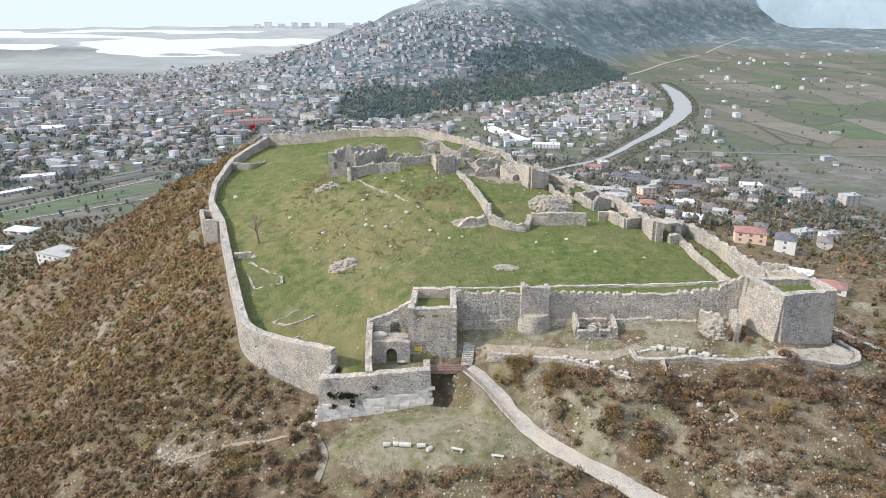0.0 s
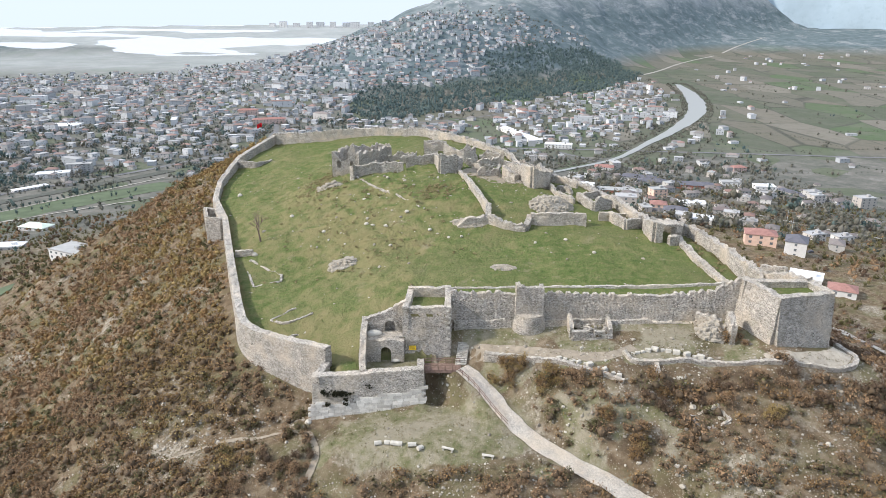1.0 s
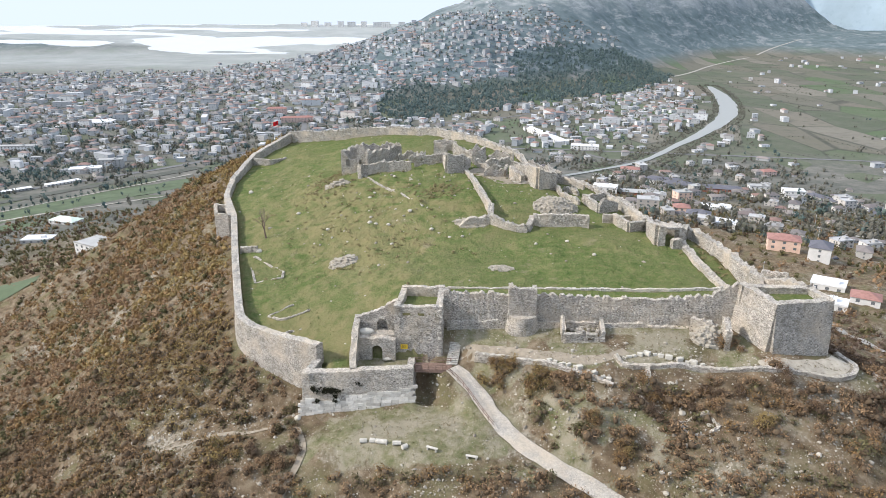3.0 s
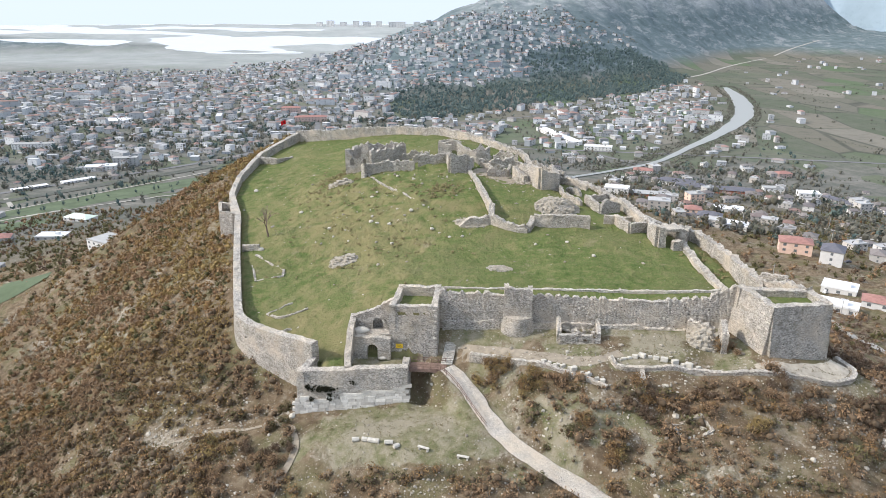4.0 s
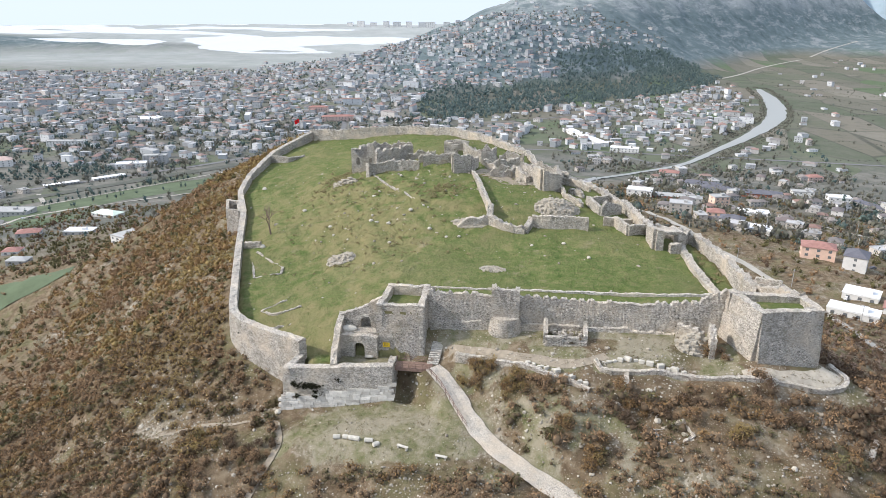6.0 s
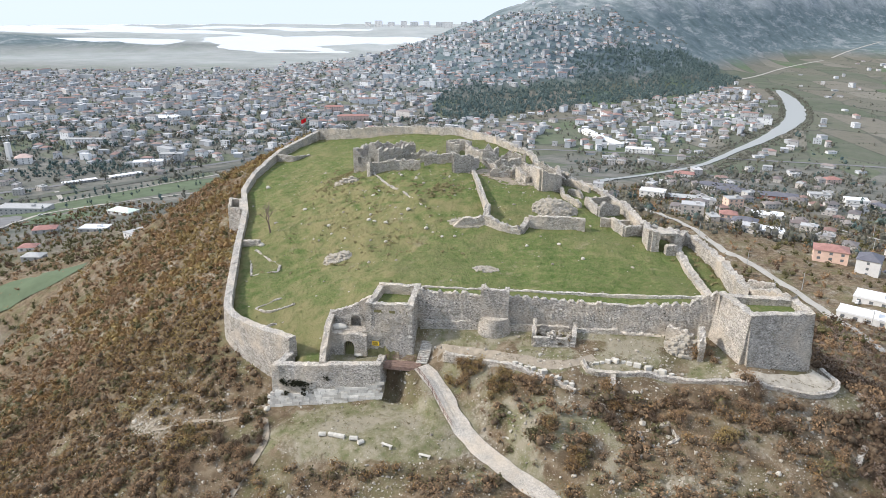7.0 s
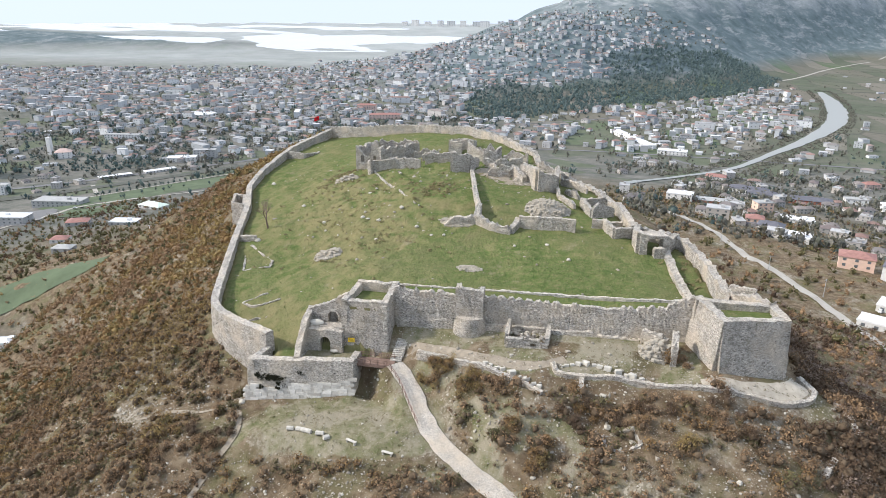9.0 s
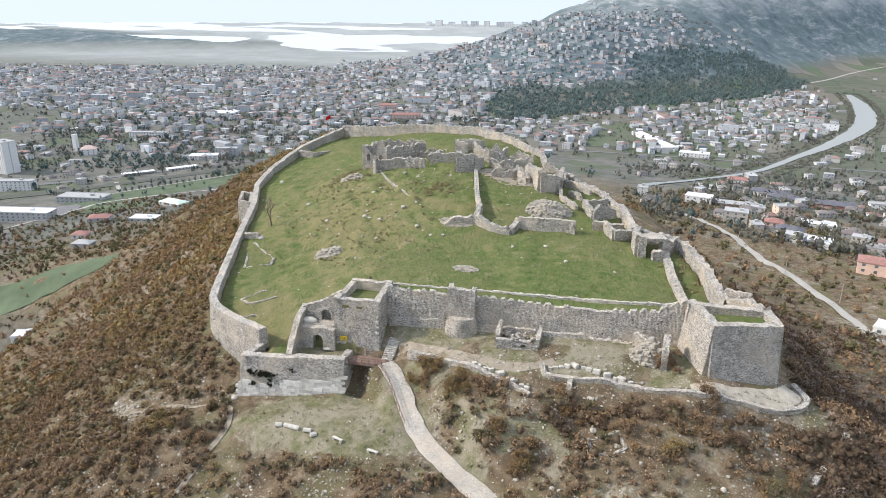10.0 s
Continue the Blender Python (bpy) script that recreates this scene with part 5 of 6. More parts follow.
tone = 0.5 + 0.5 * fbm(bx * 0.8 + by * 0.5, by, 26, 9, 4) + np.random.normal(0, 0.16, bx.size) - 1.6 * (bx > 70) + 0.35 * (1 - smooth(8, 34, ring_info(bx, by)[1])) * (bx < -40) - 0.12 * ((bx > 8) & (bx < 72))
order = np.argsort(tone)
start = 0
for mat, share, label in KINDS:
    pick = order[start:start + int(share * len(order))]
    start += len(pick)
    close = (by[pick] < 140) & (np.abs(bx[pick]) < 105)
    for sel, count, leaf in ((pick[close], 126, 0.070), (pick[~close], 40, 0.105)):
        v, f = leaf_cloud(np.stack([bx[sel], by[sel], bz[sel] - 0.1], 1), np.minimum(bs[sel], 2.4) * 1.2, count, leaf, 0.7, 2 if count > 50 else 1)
        tagged(mesh_object("scrub", v, f, [mat, SHADED_CORE], face_mats=(np.arange(len(f)) >= len(sel) * count) & (count > 50), smooth_shade=True), label, "scrub", kind="stuff")


def shrub(x, y, size, mat, label, group="bushes on the slope"):
    """A bush of its own: stems and a crown of small leaves."""
    z = float(height_all(np.array([x]), np.array([y]))[0])
    b = empty("shrub", label, "shrub", group, pose(x, y, z, 0, 0, random.uniform(0, 360)))
    bm = bmesh.new()
    for k in range(5):
        a, l = random.uniform(0, 6.28), size * random.uniform(0.6, 0.9)
        m = Matrix.Rotation(a, 4, "Z") @ Matrix.Rotation(random.uniform(0.1, 0.7), 4, "X") @ Matrix.Translation((0, 0, l / 2))
        bmesh.ops.create_cone(bm, cap_ends=True, segments=5, radius1=0.05 * size, radius2=0.015, depth=l, matrix=m)
    part("woody_base", bm, GREYTWIG, b)
    v, f = leaf_cloud([(0, 0, 0)], [size * 1.1], 700, 0.048, 0.8, 7)
    mesh_object("crown", v, f, [mat, SHADED_CORE], b, face_mats=np.arange(len(f)) >= 700, smooth_shade=True)


for cx, cy, spread, n, mats in ((13.0, 105.3, 2.2, 12, (OCHRE, RUST)), (18.6, 102.2, 2.8, 12, (RUST, OCHRE, OCHRE)), (23.0, 100.6, 1.2, 3, (BROWN, OCHRE)), (37, 97.5, 3.0, 9, (RUST, UMBER)), (45, 97.4, 4.0, 12, (UMBER, RUST, BROWN)), (56, 97.0, 4.5, 12, (UMBER, BROWN)),
                             (52.2, 92.6, 1.3, 4, (OCHRE,)), (-24.5, 99.5, 2.5, 4, (OLIVE, BROWN)), (-24, 104.5, 1.0, 2, (OLIVE,)), (-23, 92, 4.5, 16, (UMBER, BROWN, OLIVE)), (-33, 91, 4.5, 14, (UMBER, BROWN, OCHRE)), (-36, 98.5, 2.5, 4, (OCHRE, OLIVE)), (26, 92.5, 2.5, 6, (OLIVE, RUST)), (33, 90, 3.0, 7, (RUST, OCHRE)), (52.5, 110, 1.6, 5, (RUST, BROWN))):
    for k in range(n):
        x, y = random.gauss(cx, spread * 0.6), random.gauss(cy, spread * 0.45)
        if path_distance(np.array([x]), np.array([y]))[0] < 2.6 or ring_info(np.array([x]), np.array([y]))[1][0] < 1.2:
            continue
        m = random.choice(mats)
        colour = {"rusty_leaves": "rust-brown", "ochre_leaves": "golden ochre", "brown_twigs": "brown", "umber_twigs": "dark brown", "grey_twigs": "grey twiggy", "olive_leaves": "dull green"}[m.name]
        shrub(x, y, random.uniform(1.1, 2.0), m, colour + " bush on the stony slope")
# dry tussocks and brambles on the mound
tx, ty = [], []
for cx, cy, sx, sy, n in ((-37, 203, 3.0, 9, 190), (-33, 192, 4, 4, 50), (-3.0, 175.5, 3.4, 2.6, 120), (-15, 208, 3, 3, 16), (57, 141, 2.6, 6, 60), (8, 186, 3, 4, 14), (22, 196, 3, 4, 14), (-35, 178, 6, 12, 40), (-20, 170, 9, 14, 150), (-12, 150, 8, 6, 80)):
    tx += [random.gauss(cx, sx) for _ in range(n)]
    ty += [random.gauss(cy, sy) for _ in range(n)]
tx, ty = np.array(tx), np.array(ty)
okay = ring_info(tx, ty)[0]
tx, ty = tx[okay], ty[okay]
v, f = leaf_cloud(np.stack([tx, ty, height_all(tx, ty) - 0.05], 1), np.random.uniform(0.3, 1.0, tx.size), 60, 0.09, 0.6)
tagged(mesh_object("dry_tussocks", v, f, tinted("dry_tussock", (0.235, 0.190, 0.105), (0.18, 0.155, 0.075), (0.31, 0.26, 0.15), (0.20, 0.185, 0.085))), "dry tussocks and low brambles on the mound", "tussocks", kind="stuff")
# grass tufts give the turf its nap
gx_, gy_ = scatter(-80, 70, 105, 285, 1.15)
okay = ring_info(gx_, gy_)[0] & (fbm(gx_, gy_, 22, 2, 3) > -0.45)
gx_, gy_ = gx_[okay], gy_[okay]
v, f = leaf_cloud(np.stack([gx_, gy_, height_all(gx_, gy_) - 0.03], 1), np.random.uniform(0.25, 0.6, gx_.size), 12, 0.16, 0.35, 3)
tagged(mesh_object("grass_tufts", v, f, tinted("grass_blade", (0.12, 0.15, 0.055), (0.165, 0.18, 0.075), (0.23, 0.215, 0.105))), "short tufts in the castle turf", "grass", kind="stuff")


def stones(places, sizes, name, label, mat):
    """Loose broken stones, joined, each a knocked-about lump."""
    bm = bmesh.new()
    bmesh.ops.create_icosphere(bm, subdivisions=1, radius=0.5)
    base = np.array([v.co[:] for v in bm.verts])
    tris = np.array([[v.index for v in f.verts] for f in bm.faces])
    bm.free()
    n, k = len(places), len(base)
    V = base[None] * np.random.uniform(0.75, 1.25, (n, k, 1)) * np.random.uniform(0.7, 1.3, (n, 1, 3)) * (1, 1, 0.75)
    a = np.random.uniform(0, 6.28, n)
    c, s = np.cos(a)[:, None], np.sin(a)[:, None]
    V = np.stack([V[:, :, 0] * c - V[:, :, 1] * s, V[:, :, 0] * s + V[:, :, 1] * c, V[:, :, 2]], 2) * np.asarray(sizes)[:, None, None] + np.asarray(places)[:, None, :]
    F = (tris[None] + (np.arange(n) * k)[:, None, None]).reshape(-1, 3)
    return tagged(mesh_object(name, V.reshape(-1, 3), F, mat), label, "stones", kind="stuff")


sx_, sy_ = scatter(-75, 60, 112, 275, 1.9)
w = 0.06 + 0.42 * np.exp(-((sx_ + 16) / 17) ** 2 - ((sy_ - 172) / 24) ** 2) + 0.9 * np.exp(-((sx_ - 13) / 16) ** 2 - ((sy_ - 192) / 16) ** 2)
okay = ring_info(sx_, sy_)[0] & (np.random.random(sx_.size) < w)
sx_, sy_ = sx_[okay], sy_[okay]
stones(np.stack([sx_, sy_, height_all(sx_, sy_) + 0.02], 1), np.random.gamma(1.8, 0.16, sx_.size) + 0.1, "field_stones", "pale stones strewn over the turf", ROCK)
sx_, sy_ = np.concatenate([scatter(-90, 110, 64, 116, 0.62), scatter(-120, -45, 108, 250, 2.4)], 1)
i_, d_, _, _ = ring_info(sx_, sy_)
stony = fbm(sx_, sy_, 17, 4, 3)
okay = ~i_ & (d_ > 0.8) & (np.random.random(sx_.size) < 0.22 + 0.75 * (stony > 0.1) + 0.4 * np.exp(-((sx_ - 24) / 14) ** 2 - ((sy_ - 92) / 8) ** 2) + 0.5 * np.exp(-((sx_ + 55) / 16) ** 2 - ((sy_ - 107) / 5) ** 2)) & (path_distance(sx_, sy_) > 2.2) & ~((np.abs(sx_ + 3) < 18) & (sy_ > 89) & (sy_ < 103) & (np.random.random(sx_.size) < 0.9))
sx_, sy_ = sx_[okay], sy_[okay]
stones(np.stack([sx_, sy_, height_all(sx_, sy_) + 0.02], 1), np.random.gamma(1.5, 0.115, sx_.size) + 0.08, "scree", "grey and white broken stones on the slope", ROCK)


def boulder(x, y, s):
    bm = bmesh.new()
    bmesh.ops.create_icosphere(bm, subdivisions=2, radius=0.5)
    for v in bm.verts:
        v.co *= 1 + 0.35 * noise.noise(v.co * 3 + Vector((x, y, 0)))
        v.co.z *= 0.75
    ob = tagged(part("boulder", bm, ROCK, None), "pale weathered boulder sitting in the ground", "boulder", "boulders")
    ob.matrix_world = pose(x, y, ground_z(x, y) + 0.1 * s, 0, 0, random.uniform(0, 360)) @ Matrix.Scale(s, 4)


for x, y, s in ((-13.9, 160.2, 1.0), (-65, 210, 1.6), (-19, 163.5, 1.2), (-9, 164, 1.1), (-3.0, 155.2, 1.0), (1.5, 151, 0.8), (4.4, 151, 0.8), (41, 96, 1.1), (-46.6, 160.2, 1.6), (-12, 152, 1.0), (-30, 165, 1.2), (-41, 178, 1.2), (33, 141, 0.9), (58.5, 88, 0.9), (36, 86, 0.8), (-21.8, 101.2, 1.2), (-22.4, 100.2, 0.9), (28, 149, 0.9), (21, 147.5, 0.8)):
    boulder(x, y, s)


def bare_tree(x, y, h):
    """A leafless tree: tapered trunk and limbs that fork to fine twigs."""
    t = empty("bare_tree", "leafless grey tree standing alone in the meadow", "tree", m=pose(x, y, ground_z(x, y) - 0.1, 0, 0, 40))
    parts = {"trunk": bmesh.new(), "limbs": bmesh.new(), "twig_crown": bmesh.new()}

    def grow(p, d, l, r, depth):
        q = p + d * l
        m = Matrix.Translation((p + q) / 2) @ d.to_track_quat("Z", "Y").to_matrix().to_4x4()
        bmesh.ops.create_cone(parts["trunk" if depth == 0 else "limbs" if depth < 3 else "twig_crown"], cap_ends=False, segments=6 if depth < 2 else 4, radius1=r, radius2=r * 0.68, depth=l, matrix=m)
        if depth < 5:
            for k in range(3 if depth < 3 else 2):
                e = (d + Vector((random.gauss(0, 0.52), random.gauss(0, 0.52), 0.24))).normalized()
                grow(q - d * l * random.uniform(0, 0.25), e, l * random.uniform(0.62, 0.8), r * 0.6, depth + 1)
    grow(Vector((0, 0, 0)), Vector((-0.12, 0, 1)).normalized(), h * 0.27, 0.26, 0)
    for n, bm in parts.items():
        part(n, bm, GREYTWIG, t)


bare_tree(-46.8, 166.8, 10.8)

# plants rooted in the cracks of the bastion
for cx, cz, w, h, n in ((-16.6, -2.2, 1.7, 0.5, 70), (-19.2, -2.0, 0.5, 0.4, 16), (-15.5, -3.6, 0.3, 0.7, 16), (-18.5, -4.0, 0.4, 0.3, 10), (-11.5, -0.9, 0.5, 0.3, 5), (-35.5, -1.0, 0.4, 0.3, 4)):
    px_ = np.random.normal(cx, w * 0.5, n)
    pz_ = np.random.normal(cz, h * 0.5, n)
    face = 103.4 + 0.1 * (px_ + 20.6) - 2.0 * (1 - (pz_ + 9.2) / 10.2) if cx > -30 else 119.0 + 0 * px_
    v, f = leaf_cloud(np.stack([px_, face - 0.05, pz_], 1), np.random.uniform(0.3, 0.62, n), 60, 0.13)
    tagged(mesh_object("crack_plants", v, f, DARKLEAF), "dark plants growing out of cracks in the wall", "wall plants", kind="stuff")

# dry grass between the bushes of the near slope
gx_, gy_ = scatter(-95, 112, 62, 116, 0.95)
i_, d_, _, _ = ring_info(gx_, gy_)
okay = ~i_ & (d_ > 0.9) & (np.random.random(gx_.size) < 0.45 + 0.4 * (fbm(gx_, gy_, 14, 6, 3) > 0)) & (path_distance(gx_, gy_) > 2.1)
gx_, gy_ = gx_[okay], gy_[okay]
which = fbm(gx_, gy_, 20, 2, 3) + np.random.normal(0, 0.4, gx_.size) > 0
for sel, cols, lab in ((which, ((0.115, 0.105, 0.046), (0.155, 0.14, 0.066), (0.09, 0.088, 0.036)), "dull green grass between the bushes"), (~which, ((0.17, 0.135, 0.078), (0.22, 0.18, 0.11), (0.13, 0.10, 0.058)), "straw-coloured dry grass between the bushes")):
    v, f = leaf_cloud(np.stack([gx_[sel], gy_[sel], height_all(gx_[sel], gy_[sel]) - 0.04], 1), np.random.uniform(0.3, 0.75, sel.sum()), 18, 0.13, 0.5, 3)
    tagged(mesh_object("dry_grass", v, f, tinted("slope_grass", *cols)), lab, "grass", kind="stuff")


# ---- the town and the plain ----
ASPHALT = plain_material("worn_asphalt", (0.17, 0.17, 0.17), 0.9, 0.15, 0.1)
PALE_ROAD = plain_material("pale_road", (0.36, 0.34, 0.30), 0.9, 0.15, 0.1)
LAWN = plain_material("park_lawn", (0.098, 0.126, 0.074), 0.95, 0.25, 0.05)
WALLS_OWN = tinted("near_house_render", (0.50, 0.49, 0.47), (0.44, 0.40, 0.36), (0.70, 0.69, 0.68), (0.50, 0.45, 0.40), (0.38, 0.38, 0.38), island=False)
ROOFS_OWN = tinted("near_house_tiles", (0.23, 0.15, 0.13), (0.28, 0.20, 0.175), (0.16, 0.15, 0.15), (0.26, 0.235, 0.22), (0.13, 0.125, 0.13), (0.20, 0.185, 0.175), island=False)
FLAT_OWN = tinted("flat_concrete_roof", (0.36, 0.36, 0.35), (0.50, 0.50, 0.50), (0.30, 0.29, 0.28), island=False)
GLASS = Nodes("dark_window_glass", 0.25, 0.5).colour((0.15, 0.16, 0.17)).m

ROADS = [([(-1500, 380, 0), (-950, 500, 0), (-641, 695, 0), (-575, 758, 0), (-507, 840, 0), (-435, 924, 0), (-385, 1010, 0), (-320, 1120, 0), (-330, 1330, 0), (-460, 1480, 0)], (11, 11, 10, 9), ASPHALT, "grey main road along the foot of the town"),
         ([(-385, 1010, 0), (-180, 1080, 0), (0, 1110, 0), (160, 1105, 0), (267, 1097, 0), (420, 1082, 0), (560, 1064, 0), (1200, 990, 0), (2200, 900, 0)], (8, 8, 9), ASPHALT, "straight road and railway crossing the plain"),
         ([(90, 520, 0), (120, 430, 0), (127, 397, 0), (133, 380, 0), (141, 352, 0), (148, 322, 0), (152, 293, 0), (158, 250, 0), (172, 200, 0)], (4.2, 4.2, 4.5), PALE_ROAD, "pale lane winding round the castle hill"),
         ([(-470, 470, 0), (-457, 536, 0), (-462, 591, 0), (-426, 619, 0), (-340, 690, 0), (-290, 760, 0)], (5, 5, 4), PALE_ROAD, "pale walk through the park"),
         ([(-515, 615, 0), (-490, 652, 0), (-455, 725, 0), (-418, 800, 0), (-380, 880, 0)], (4, 4, 4), PALE_ROAD, "pale walk beside the canal"),
         ([(-552, 724, 0), (-528, 697, 0), (-502, 667, 0)], (5, 5), PALE_ROAD, "pale footbridge road over the canal"),
         ([(-470, 500, 0), (-478, 549, 0), (-500, 575, 0)], (40, 46, 30), ASPHALT, "grey parking yard before the public building"),
         ([(190, 640, 0), (225, 590, 0), (263, 537, 0), (291, 517, 0), (360, 480, 0)], (5, 5), PALE_ROAD, "pale street among the houses"),
         ([(160, 1080, 0), (260, 900, 0), (330, 760, 0), (380, 600, 0), (420, 450, 0)], (6, 6, 6), ASPHALT, "side street among the houses"),
         ([(600, 2330, 0), (700, 2480, 0), (860, 2800, 0), (1150, 3250, 0), (1600, 3800, 0)], (9, 9, 8), PALE_ROAD, "road along the foot of the far mountain"),
         ([(-360, 1330, 0), (-200, 1300, 0), (60, 1420, 0), (240, 1700, 0), (420, 1960, 0)], (5, 5, 5), ASPHALT, "pale road below the wood")]
for line, widths, mat, label in ROADS:
    ribbon("road", line, widths, 0.5, mat, label, "road", 8.0)
CANAL = [(-900, 430, 0), (-700, 570, 0), (-599, 648, 0), (-545, 697, 0), (-494, 775, 0), (-440, 852, 0), (-390, 930, 0)]
PARK = [(-480, 575, 0), (-462, 630, 0), (-420, 705, 0), (-375, 775, 0), (-345, 830, 0)]
ribbon("canal", CANAL, (24, 24, 20), 0.6, CANAL_WATER, "dark straight canal beside the park", "canal", 8.0)
ribbon("park", PARK, (60, 78, 78, 60), 0.3, LAWN, "green park lawn beside the canal", "park", 6.0)
ribbon("lawn", [(-455, 548, 0), (-420, 556, 0), (-395, 575, 0)], (34, 40, 24), 0.35, LAWN, "green lawn below the park walk", "lawn", 6.0)
ribbon("meadow", [(-330, 285, 0), (-276, 308, 0), (-250, 319, 0), (-228, 330, 0)], (26, 30, 26, 16), 0.4, LAWN, "green meadow below the hillside", "meadow", 6.0)


def gabled(w, d, h, roof_h, over=0.5):
    """Walls and hipped roof of a house, w by d metres, as two bmeshes."""
    body, roof = bmesh.new(), bmesh.new()
    for v in bmesh.ops.create_cube(body, size=1.0)["verts"]:
        v.co = (v.co.x * w, v.co.y * d, (v.co.z + 0.5) * (h + 4) - 4)
    if roof_h:
        a, b, r = w / 2 + over, d / 2 + over, max(0.2, w / 2 - d / 2)
        e = [roof.verts.new(q) for q in ((-a, -b, h), (a, -b, h), (a, b, h), (-a, b, h))]
        t = [roof.verts.new(q) for q in ((-r, 0, h + roof_h), (r, 0, h + roof_h))]
        for f in ((e[0], e[1], t[1], t[0]), (e[2], e[3], t[0], t[1]), (e[1], e[2], t[1]), (e[3], e[0], t[0]), (e[3], e[2], e[1], e[0])):
            roof.faces.new(f)
    else:
        for x, y, sx, sy, z, sz in ((0, 0, w + 0.5, d + 0.5, h, 0.3), (0, -d / 2, w + 0.6, 0.3, h + 0.3, 0.5), (0, d / 2, w + 0.6, 0.3, h + 0.3, 0.5), (w * 0.2, 0, 3, 3, h + 0.3, 2.0)):
            for v in bmesh.ops.create_cube(roof, size=1.0)["verts"]:
                v.co = (x + v.co.x * sx, y + v.co.y * sy, z + (v.co.z + 0.5) * sz)
    return body, roof


def box_part(name, mat, parent, x, y, z, sx, sy, sz):
    bm = bmesh.new()
    for v in bmesh.ops.create_cube(bm, size=1.0)["verts"]:
        v.co = (x + v.co.x * sx, y + v.co.y * sy, z + (v.co.z + 0.5) * sz)
    return part(name, bm, mat, parent)


def house(name, label, category, w, d, storeys, roof_h, wall_mat, roof_mat, m, per=3, group="houses round the castle hill"):
    ob = empty(name, label, category, group, m)
    h = storeys * 3.0
    body, roof = gabled(w, d, h, roof_h)
    part("wall", body, wall_mat, ob)
    part("roof", roof, roof_mat, ob)
    for s in range(storeys):
        for k in range(per):
            x = (k + 0.5) / per * w - w / 2
            for y in (-d / 2, d / 2):
                box_part("window", GLASS, ob, x, y, s * 3 + 0.9, min(1.6, w / per * 0.5), 0.16, 1.4)
        for x in (-w / 2, w / 2):
            box_part("window", GLASS, ob, x, 0, s * 3 + 0.9, 0.16, 1.3, 1.4)
    return ob


def at_ground(x, y, turn=0.0):
    return pose(x, y, ground_z(x, y) + 0.1, 0, 0, turn)


WHITE, PINK = plain_material("white_render", (0.66, 0.65, 0.63), 0.9, 0.08, 0.3), plain_material("pink_render", (0.72, 0.52, 0.42), 0.9, 0.1, 0.3)
SALMON, BRICK = plain_material("salmon_render", (0.56, 0.42, 0.37), 0.9, 0.1, 0.3), plain_material("brick_red", (0.33, 0.13, 0.09), 0.9, 0.2, 0.5)
RED_TILE, SLATE = plain_material("red_tiles", (0.32, 0.175, 0.15), 0.85, 0.2, 0.6), plain_material("slate_roof", (0.13, 0.13, 0.15), 0.7, 0.2, 0.4)
SHEET, TIN = plain_material("white_sheet_roof", (0.72, 0.72, 0.72), 0.6, 0.06, 0.2), plain_material("grey_concrete", (0.38, 0.38, 0.37), 0.9, 0.14, 0.2)
